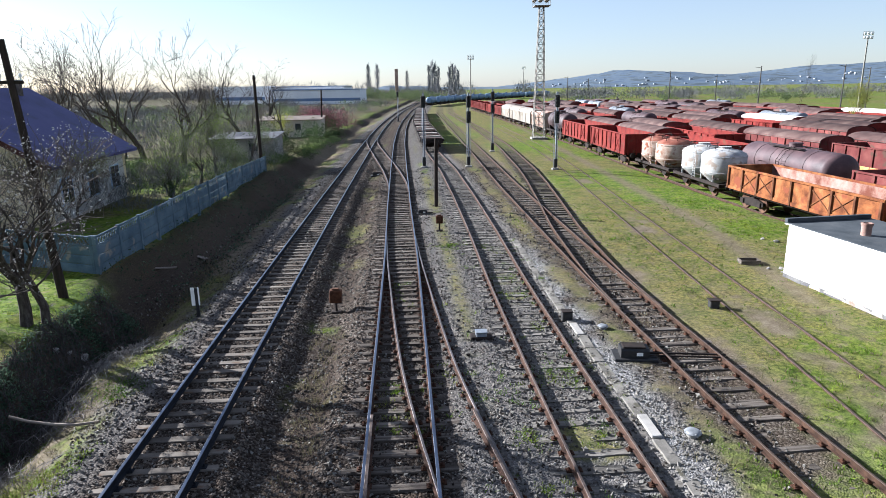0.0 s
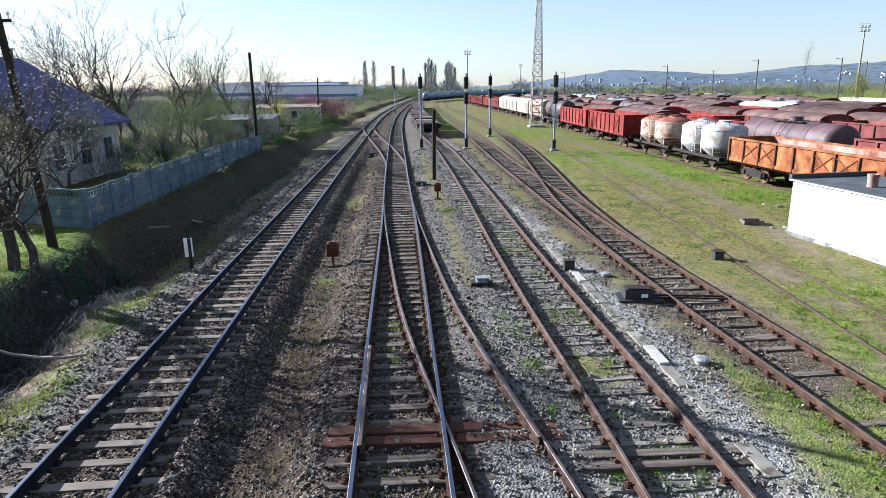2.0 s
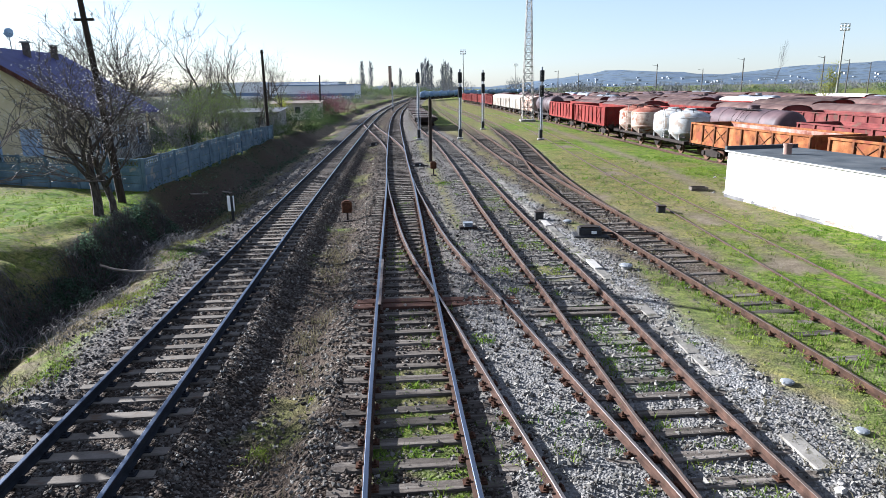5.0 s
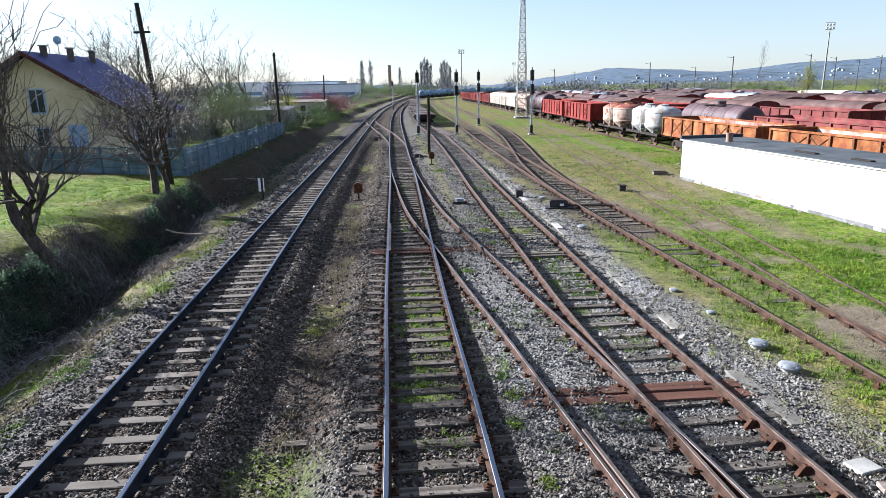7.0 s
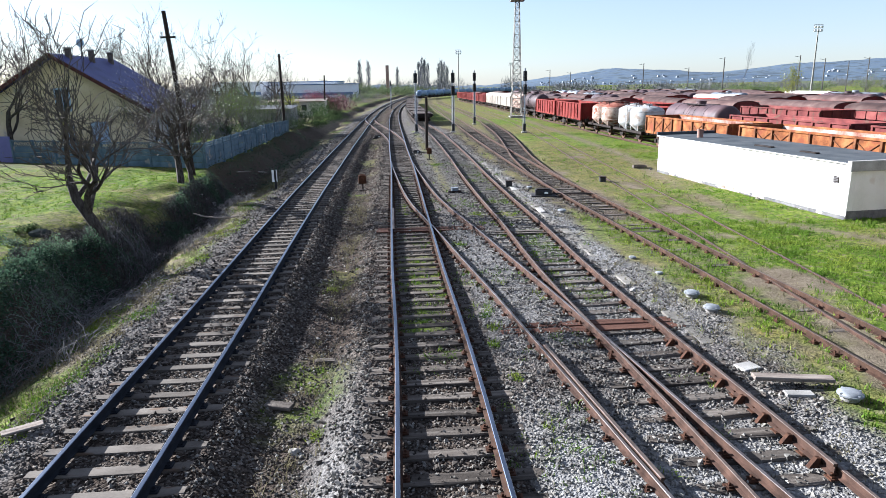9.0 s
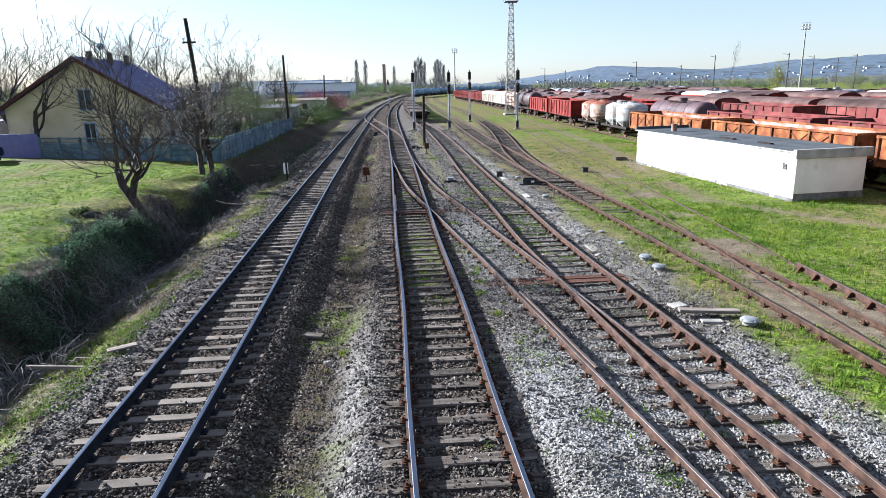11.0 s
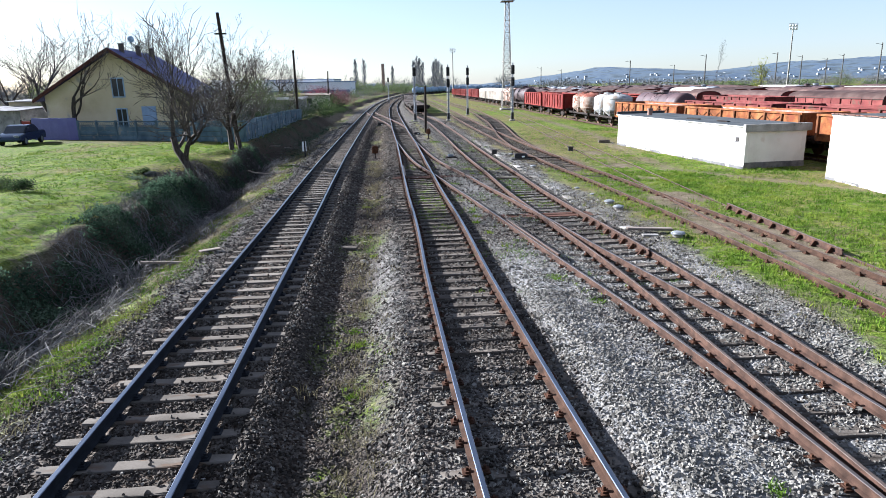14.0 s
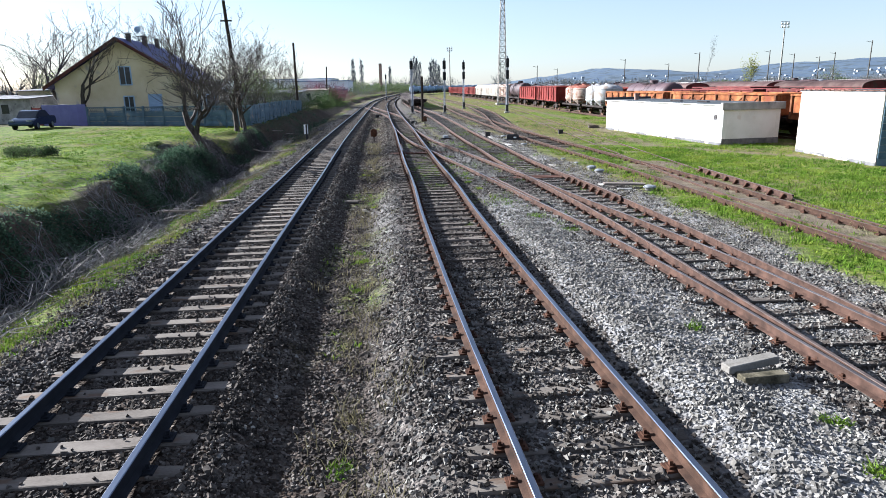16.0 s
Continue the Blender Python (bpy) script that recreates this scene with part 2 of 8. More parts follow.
# ---- mesh tools ----
class Geo:
    """Vertices and faces of one mesh, with a material slot for each face."""

    def __init__(self):
        self.v, self.f, self.m = [], [], []

    def add(self, verts, faces, slot=0):
        b = len(self.v)
        self.v += [tuple(p) for p in verts]
        self.f += [tuple(b + i for i in f) for f in faces]
        self.m += [slot] * len(faces)
        return self

    def box(self, x0, y0, z0, x1, y1, z1, c=0.0, slot=0, turn=None):
        """A box between two corners, its edges chamfered by c."""
        if not c:
            vs = [(x, y, z) for z in (z0, z1) for y in (y0, y1) for x in (x0, x1)]
            fs = [(0, 2, 3, 1), (4, 5, 7, 6), (0, 1, 5, 4), (2, 6, 7, 3), (0, 4, 6, 2), (1, 3, 7, 5)]
        else:
            vs, idx, fs = [], {}, []
            lo, hi = (x0, y0, z0), (x1, y1, z1)
            for sx in (0, 1):
                for sy in (0, 1):
                    for sz in (0, 1):
                        s = (sx, sy, sz)
                        for ax in range(3):
                            p = [(hi[i] if s[i] else lo[i]) if i == ax else ((hi[i] - c) if s[i] else (lo[i] + c)) for i in range(3)]
                            idx[s, ax] = len(vs)
                            vs.append(p)
            for ax in range(3):
                a, b = (ax + 1) % 3, (ax + 2) % 3
                for side in (0, 1):
                    q = []
                    for u, w in ((0, 0), (1, 0), (1, 1), (0, 1)):
                        s = [0, 0, 0]
                        s[ax], s[a], s[b] = side, u, w
                        q.append(idx[tuple(s), ax])
                    fs.append(tuple(q if side else q[::-1]))
            for ax in range(3):
                a, b = (ax + 1) % 3, (ax + 2) % 3
                for u in (0, 1):
                    for w in (0, 1):
                        s0, s1 = [0, 0, 0], [0, 0, 0]
                        s0[a] = s1[a] = u
                        s0[b] = s1[b] = w
                        s1[ax] = 1
                        q = [idx[tuple(s0), a], idx[tuple(s1), a], idx[tuple(s1), b], idx[tuple(s0), b]]
                        fs.append(tuple(q if u != w else q[::-1]))
            for sx in (0, 1):
                for sy in (0, 1):
                    for sz in (0, 1):
                        q = [idx[(sx, sy, sz), i] for i in range(3)]
                        fs.append(tuple(q if (sx + sy + sz) % 2 else q[::-1]))
        if turn is not None:
            vs = [tuple(turn @ Vector(p)) for p in vs]
        return self.add(vs, fs, slot)

    def tube(self, pts, radii, n=6, slot=0, caps=True):
        pts = [Vector(p) for p in pts]
        if isinstance(radii, (int, float)):
            radii = [radii] * len(pts)
        vs, fs = [], []
        for i, p in enumerate(pts):
            d = (pts[min(i + 1, len(pts) - 1)] - pts[max(i - 1, 0)]).normalized()
            a = d.cross(Vector((0, 0, 1)) if abs(d.z) < 0.9 else Vector((1, 0, 0))).normalized()
            b = d.cross(a)
            for k in range(n):
                w = 2 * math.pi * k / n
                vs.append(p + (a * math.cos(w) + b * math.sin(w)) * radii[i])
            if i:
                o = (i - 1) * n
                fs += [(o + k, o + n + k, o + n + (k + 1) % n, o + (k + 1) % n) for k in range(n)]
        if caps:
            fs += [tuple(range(n)), tuple((len(pts) - 1) * n + k for k in range(n))[::-1]]
        return self.add(vs, fs, slot)

    def lathe(self, prof, n=16, at=(0, 0, 0), axis="z", slot=0):
        """A turned form: prof holds (radius, height)."""
        vs, fs = [], []
        for r, h in prof:
            for k in range(n):
                w = 2 * math.pi * k / n
                c, s = r * math.cos(w), r * math.sin(w)
                p = (c, s, h) if axis == "z" else ((h, c, s) if axis == "x" else (s, h, c))
                vs.append((p[0] + at[0], p[1] + at[1], p[2] + at[2]))
        for i in range(len(prof) - 1):
            o = i * n
            fs += [(o + k, o + (k + 1) % n, o + n + (k + 1) % n, o + n + k) for k in range(n)]
        fs += [tuple(range(n))[::-1], tuple((len(prof) - 1) * n + k for k in range(n))]
        return self.add(vs, fs, slot)

    def extrude(self, prof, x0, x1, slot=0, axis="x"):
        """A profile of (y, z) drawn out along x, or of (x, z) along y."""
        n = len(prof)
        put = (lambda a, p: (a, p[0], p[1])) if axis == "x" else (lambda a, p: (p[0], a, p[1]))
        vs = [put(x0, p) for p in prof] + [put(x1, p) for p in prof]
        fs = [(k, (k + 1) % n, n + (k + 1) % n, n + k) for k in range(n)] + [tuple(range(n))[::-1], tuple(range(n, 2 * n))]
        return self.add(vs, fs, slot)

    def mesh(self, name, mats, smooth=False):
        me = bpy.data.meshes.new(name)
        me.from_pydata(self.v, [], self.f)
        for m in mats if isinstance(mats, (list, tuple)) else [mats]:
            me.materials.append(m)
        if any(self.m):
            me.polygons.foreach_set("material_index", self.m)
        bm = bmesh.new()
        bm.from_mesh(me)
        bmesh.ops.recalc_face_normals(bm, faces=bm.faces)
        bm.to_mesh(me)
        bm.free()
        if smooth:
            me.polygons.foreach_set("use_smooth", [True] * len(me.polygons))
            me.set_sharp_from_angle(angle=radians(40))
        me.update()
        return me


def thing(name, label, category, at=None, group="", kind="", data=None):
    ob = tagged(new(name, data), label, category, group, kind)
    if at is not None:
        ob.matrix_world = at
    return ob


def part(name, geo, mats, parent, label="", smooth=False, at=None):
    """One mesh object under a thing or a part."""
    me = geo.mesh(name, mats, smooth) if isinstance(geo, Geo) else geo
    ob = new(name, me)
    ob.parent = parent
    if at is not None:
        ob.matrix_basis = at
    return tagged(ob, label)


def fast_mesh(name, verts, quads, mats, smooth=False):
    """A mesh from numpy arrays of vertices and of faces of one size."""
    me = bpy.data.meshes.new(name)
    verts, quads = np.asarray(verts, np.float32), np.asarray(quads, np.int32)
    k = quads.shape[1]
    me.vertices.add(len(verts))
    me.vertices.foreach_set("co", verts.ravel())
    me.loops.add(quads.size)
    me.loops.foreach_set("vertex_index", quads.ravel())
    me.polygons.add(len(quads))
    me.polygons.foreach_set("loop_start", np.arange(0, quads.size, k, dtype=np.int32))
    for m in mats if isinstance(mats, (list, tuple)) else [mats]:
        me.materials.append(m)
    me.update(calc_edges=True)
    me.polygons.foreach_set("use_smooth", [smooth] * len(quads))
    return me


# ---- the lines of the tracks (x over y) ----
def line(points):
    ys, xs = np.array([p[0] for p in points], float), np.array([p[1] for p in points], float)
    yy = np.arange(ys[0], ys[-1] + 0.5, 0.5)
    xx = np.interp(yy, ys, xs)
    w = np.hanning(15)
    w /= w.sum()
    sm = np.convolve(np.pad(xx, 7, mode="reflect", reflect_type="odd"), w, "valid")
    return lambda y: np.interp(y, yy, sm)


MAIN_LEFT = line([(-45, -2.3), (-20, -3.87), (-13.7, -4.3), (-9.5, -4.6), (0, -5.2), (8, -5.78), (18.7, -6.5), (34, -7.4), (46, -8.1), (90, -10.5), (120, -11.9), (150, -12.9), (218, -13.9), (305, -12.6), (380, -5), (470, 15)])
MAIN_RIGHT = line([(-45, 3.2), (-20, 1.28), (-16.6, 0.95), (-13.2, 0.68), (-7.2, 0.24), (-3.3, 0.05), (0, -0.18), (4, -0.5), (12, -1.02), (19.8, -1.5), (28.5, -2.05), (42, -3.05), (51, -3.65), (65, -4.6), (90, -6.2), (120, -7.7), (150, -8.7), (218, -9.7), (305, -8.4), (380, -1), (470, 19)])
BRANCH = line([(-19, 5.47), (-16, 5.2), (-13.6, 4.98), (-12.1, 4.75), (-8.9, 4.22), (-6.3, 3.7), (-2.1, 3.0), (-0.5, 2.68), (2.1, 2.25), (4.5, 1.75), (9.6, 0.82), (12.5, 0.2), (15.2, -0.32), (17.6, -0.68), (22.9, -1.32), (28, -1.9), (33, -2.36)])
SIDING = line([(-45, 6.6), (-20, 5.55), (-17, 5.42), (-13.5, 5.28), (-10.2, 5.12), (-7.9, 4.98), (-3.4, 4.56), (0, 4.17), (4.2, 3.77), (10.6, 3.42), (16, 3.0), (24, 2.5), (34, 2.03), (45, 1.4), (60, 0.4), (78, -1.4), (120, -4.2), (210, -7.2), (300, -6)])
YARD_A = line([(-30, 10.6), (-9, 9.25), (-4, 9.0), (0, 8.7), (2, 8.5), (6, 8.15), (10, 7.75), (15, 7.25), (21, 6.75), (25, 6.45), (33, 6.0), (50, 5.1), (78, 4.0), (120, 2.2), (200, -1.5)])
YARD_B = line([(20, 6.85), (25, 6.55), (34, 6.65), (43, 7.15), (52, 7.6), (60, 7.85), (84, 7.9), (120, 6.5), (200, 2)])
YARD_C = line([(-30, 11.0), (-9, 9.75), (-4, 9.8), (0, 9.85), (13, 10.35), (20, 10.6), (30, 10.9), (41, 11.3), (56, 11.8), (80, 12.2), (130, 10.5)])
CROSSOVER = line([(45, -3.2), (52, -3.85), (60, -5.0), (70, -6.7), (83, -8.9), (92, -10.3), (100, -11.0)])
STABLED = line([(-20, 26), (-5, 24), (10, 22.3), (25, 20.6), (39, 19.4), (51, 18.9), (62, 18.3), (76, 18.0), (88, 17.5), (113, 16.3), (146, 14.6), (180, 12.6), (215, 10.4), (300, 6)])


# ---- the ground ----
def smooth(a, b, x):
    t = np.clip((x - a) / (b - a), 0, 1)
    return t * t * (3 - 2 * t)


def ground_height(x, y):
    """The lie of the land: level yard, a ditch beside the left main line, and a raised meadow behind it."""
    u = x - MAIN_LEFT(np.clip(y, -45, 300))
    deep = 1 - 0.45 * smooth(21, 30, y) - 0.3 * smooth(45, 80, y)
    side = -(smooth(-1.9, -3.2, u) * 0.38 + smooth(-3.1, -4.5, u) * 0.62) * deep
    mr = x - MAIN_RIGHT(np.clip(y, -45, 300))
    hollow = -0.36 * smooth(1.2, 2.15, u) * smooth(-1.35, -2.3, mr) * (1 - 0.6 * smooth(40, 90, y))
    edge = -4.55 - 0.2 * smooth(19, 25, y) + 0.35 * np.sin(0.7 * y) * np.sin(0.31 * y + 1.0)
    steep = 0.7 + 0.12 * np.exp(-((y - 8.5) / 3.0) ** 2) + 0.26 * smooth(13, 21, y)
    edge = edge + 0.7 * (value_noise(x, y, 2.3, 83) - 0.5) * (1 - smooth(17, 23, y)) + 0.9 * smooth(19, 26, y)
    bank = (steep * smooth(edge, edge - 1.5 - 1.1 * smooth(19, 26, y), u) + (1 - steep) * np.clip((edge - 1.1 - u) / 2.8, 0, 1)) * (0.95 + 1.0 * deep - 0.3 * smooth(50, 120, y))
    rough = smooth(-4.3, -5.1, u) * (1 - smooth(-6.6, -8.0, u)) * (1 - smooth(18, 23, y))
    lumps = (0.42 * (value_noise(x, y, 1.5, 81) - 0.5) + 0.24 * (value_noise(x, y, 0.6, 82) - 0.5)) * rough
    wob = 0.16 * np.sin(x * 0.9 + 0.4 * y) * np.sin(0.55 * y - 0.3 * x) * smooth(-1.9, -3.0, u) * (1 - smooth(-9, -14, u))
    bed = sum(np.exp(-((x - c) / 1.25) ** 6) for c in (MAIN_LEFT(np.clip(y, -45, 300)), MAIN_RIGHT(np.clip(y, -45, 300)), SIDING(np.clip(y, -45, 290))))
    old = np.exp(-((x - YARD_A(np.clip(y, -30, 190))) / 1.15) ** 6) * (0.3 + 0.7 * smooth(3, 12, y)) * (1 - smooth(60, 90, y))
    old = np.maximum(old, np.exp(-((x - YARD_B(np.clip(y, 20, 190))) / 1.2) ** 6) * smooth(20, 24, y) * (1 - smooth(60, 90, y)))
    mound = 0.45 * np.exp(-((x + 10.2) / 1.3) ** 2 - ((y - 17.2) / 1.7) ** 2) + 0.3 * np.exp(-((x + 10.4) / 1.2) ** 2 - ((y + 3.5) / 1.6) ** 2)
    heap = 0.13 * np.exp(-((x - (MAIN_RIGHT(np.clip(y, -45, 300)) + 1.75)) / 0.5) ** 2) * smooth(-7.0, -9.5, y) * (1 - smooth(-17, -24, y) * 0.5)
    field = 0.10 * np.sin(0.33 * x + 1.0) * np.sin(0.21 * y) * smooth(13, 20, x)
    return side + hollow + bank + lumps + wob + mound + heap + field * (1 - smooth(60, 100, y)) - 0.02 - 0.062 * np.clip(bed + 1.1 * old, 0, 1.2)


def value_noise(x, y, cell, seed):
    """Smooth random values between 0 and 1 over the plane."""
    x, y = np.asarray(x, float) / cell + 1000.0, np.asarray(y, float) / cell + 1000.0
    i, j = np.floor(x).astype(np.int64), np.floor(y).astype(np.int64)
    fx, fy = x - i, y - j
    fx, fy = fx * fx * (3 - 2 * fx), fy * fy * (3 - 2 * fy)

    def h(a, b):
        n = (a * 374761393 + b * 668265263 + seed * 974634721) & 0x7FFFFFFF
        n = ((n ^ (n >> 13)) * 1274126177) & 0x7FFFFFFF
        return ((n ^ (n >> 16)) & 0xFFFF) / 65535.0

    return (h(i, j) * (1 - fx) + h(i + 1, j) * fx) * (1 - fy) + (h(i, j + 1) * (1 - fx) + h(i + 1, j + 1) * fx) * fy


def covers(x, y):
    """How much grass, dry earth and fresh pale gravel lies at a place; the rest is old ballast."""
    yc = np.clip(y, -45, 190)
    ml, mr, sd, ya, yb = MAIN_LEFT(yc), MAIN_RIGHT(yc), SIDING(yc), YARD_A(yc), YARD_C(np.clip(yc, -30, 130))
    n1 = value_noise(x, y, 2.6, 1) * 0.5 + value_noise(x, y, 0.9, 2) * 0.3 + value_noise(x, y, 0.3, 3) * 0.2
    n2 = value_noise(x, y, 5.5, 4) * 0.5 + value_noise(x, y, 1.6, 5) * 0.3 + value_noise(x, y, 0.4, 6) * 0.2
    right = smooth(1.7, 2.9, x - sd + (n1 - 0.5) * 2.2)
    track = np.exp(-((x - ya) / 1.25) ** 2) * (0.2 + 0.75 * smooth(9, 15, y)) + np.exp(-((x - yb) / 1.0) ** 2) * 0.32
    g_right = right * smooth(0.20, 0.42, n1 + 0.16 + 0.25 * smooth(10, 15, x) - track)
    g_right = g_right * (1 - 0.3 * (1 - smooth(0.8, 3.0, x - ya + (n1 - 0.5) * 2)) * smooth(-2, 6, y))
    u = x - ml
    g_left = smooth(-5.7 + 0.4 * smooth(11, 15, y), -6.6 + 0.6 * smooth(11, 15, y), u + (n1 - 0.5) * 1.6) * smooth(0.15, 0.35, n1 + 0.2)
    shoulder = smooth(-1.9, -2.6, u) * (1 - smooth(-3.6, -4.4, u)) * smooth(0.5 - 0.16 * smooth(6, 0, y), 0.62 - 0.12 * smooth(6, 0, y), n1)
    gap = smooth(1.7, 2.3, x - mr) * smooth(-1.6, -2.2, x - sd) * smooth(12, 22, y) * smooth(0.36, 0.52, n1 + 0.05)
    mid = smooth(1.6, 2.2, u) * smooth(-1.5, -2.1, x - mr) * smooth(0.60, 0.7, n1)
    four = (np.abs(x - mr) < 0.7) * smooth(-6, 0, y) * (1 - smooth(5, 9, y)) * smooth(0.52, 0.62, n1) + (np.abs(x - sd) < 0.62) * smooth(5, 8, y) * smooth(0.46, 0.56, n1) * (1 - smooth(20, 30, y))
    far = smooth(60, 90, y) * smooth(1.6, 2.4, x - sd) * 0.85
    grass = np.clip(np.maximum.reduce([g_right, g_left, shoulder * 0.8, gap * 0.85, mid * 0.5, four * 0.8, far]), 0, 1)
    bank = smooth(-2.3, -3.2, u) * (1 - smooth(-5.2, -6.6, u))
    earth = np.clip(np.maximum(bank * 0.95, right * 0.85), 0, 1)
    earth = np.maximum(earth, smooth(-7, -9, u))
    bed = np.maximum(np.exp(-((x - ya) / 1.3) ** 4), np.exp(-((x - YARD_B(np.clip(y, 20, 190))) / 1.3) ** 4) * smooth(20, 26, y)) * smooth(8, 14, y)
    earth = earth * (1 - 0.85 * bed)
    grass = grass * (1 - 0.55 * bed)
    grass = grass * (1 - 0.75 * smooth(-6, -9, u) * smooth(58, 75, y))
    fresh = np.exp(-((x - sd - 1.75) / 0.55) ** 2) * smooth(1, 6, y) * (1 - smooth(26, 34, y)) * smooth(0.3, 0.5, n2 + 0.12)
    fresh = np.maximum(fresh, 0.6 * np.exp(-((x - mr + 1.75) / 0.45) ** 2) * smooth(0, -6, y) * (1 - 0.6 * smooth(-10, -13, y)) * smooth(0.2, 0.45, n2 + 0.1))
    fresh = np.maximum(fresh, smooth(1.0, 1.4, x - mr) * smooth(-0.9, -1.6, x - np.where(y > -19, BRANCH(np.clip(y, -19, 33)), sd)) * smooth(-3, -7, y))
    fresh = np.maximum(fresh, (np.abs(x - mr) < 1.2) * smooth(-11.5, -13.0, y) * 0.3)
    fresh = np.maximum(fresh, 0.62 * smooth(1.0, 1.5, x - mr) * smooth(2.1 + 1.2 * smooth(7, 4, y), 1.4 + 1.0 * smooth(7, 4, y), x - sd) * smooth(-5, 1, y) * (1 - 0.4 * smooth(8, 14, y)) * smooth(0.2, 0.5, n2 + 0.15))
    fresh = np.maximum(fresh, 0.85 * smooth(1.0, 1.4, x - mr) * smooth(2.6, 1.8, x - sd) * smooth(-2, -6, y) * smooth(0.2, 0.45, n2 + 0.12))
    mud_and_shade = np.clip(smooth(2.0, 2.4, u) * (1 - smooth(3.0, 3.4, u)) * smooth(0.3, 0.6, n2 + 0.1), 0, 1)
    # Dark soil on the bank's far face, with its shade painted in too.
    face = smooth(-4.0, -4.5, u) * (1 - smooth(-5.5, -6.2, u)) * (1 - smooth(24, 34, y))
    earth, mud_and_shade = earth * (1 - 0.85 * face), np.maximum(mud_and_shade, face)
    fresh = np.maximum(fresh, 0.33 * smooth(-1.2, -1.5, u) * smooth(-3.4, -2.6, u) * smooth(0.2, 0.5, n2 + 0.1))
    path = np.exp(-((x - np.interp(y, [-10, 2, 8, 11, 20, 34], [24, 18.5, 14.6, 12.6, 12.9, 14.5])) / 0.55) ** 2) * smooth(0.25, 0.55, n2 + 0.15)
    grass = grass * (1 - 0.85 * path)
    dry = np.clip(smooth(0.40, 0.62, 0.55 * n2 + 0.45 * value_noise(x, y, 9.0, 14) + 0.02 + 0.1 * smooth(8, 20, y) - 0.12 * smooth(11, 16, x) - 0.12 * smooth(9, 2, y)) * smooth(-8, -4, x) + 0.85 * smooth(0.45, 0.6, 0.6 * n2 + 0.4 * value_noise(x, y, 4.0, 15)) * smooth(-8, -10, x), 0, 1)
    # Below the fence the mud tone paints in the fence's shadow.
    fence = x + 13.25 + (np.clip(y, 23, 60) - 23.4) * 0.066
    below = smooth(20.5, 24, y) * (1 - smooth(62, 75, y)) * smooth(-0.3, 0.4, fence) * smooth(-3.2, -4.2, u)
    grass, mud_and_shade, earth = grass * (1 - 0.9 * below), np.maximum(mud_and_shade, below), earth * (1 - 0.8 * below)
    # The garden gets the mud tone as painted shade of house and trees.
    garden = smooth(24, 27, y) * smooth(0.2, -0.8, fence) * (x < -10)
    grass = grass * (1 - garden * 0.6 * smooth(0.4, 0.6, n2))
    mud_and_shade, earth = np.maximum(mud_and_shade, 0.8 * garden), earth * (1 - 0.8 * garden)
    return grass, np.clip(earth, 0, 1), np.clip(fresh, 0, 1), mud_and_shade, dry


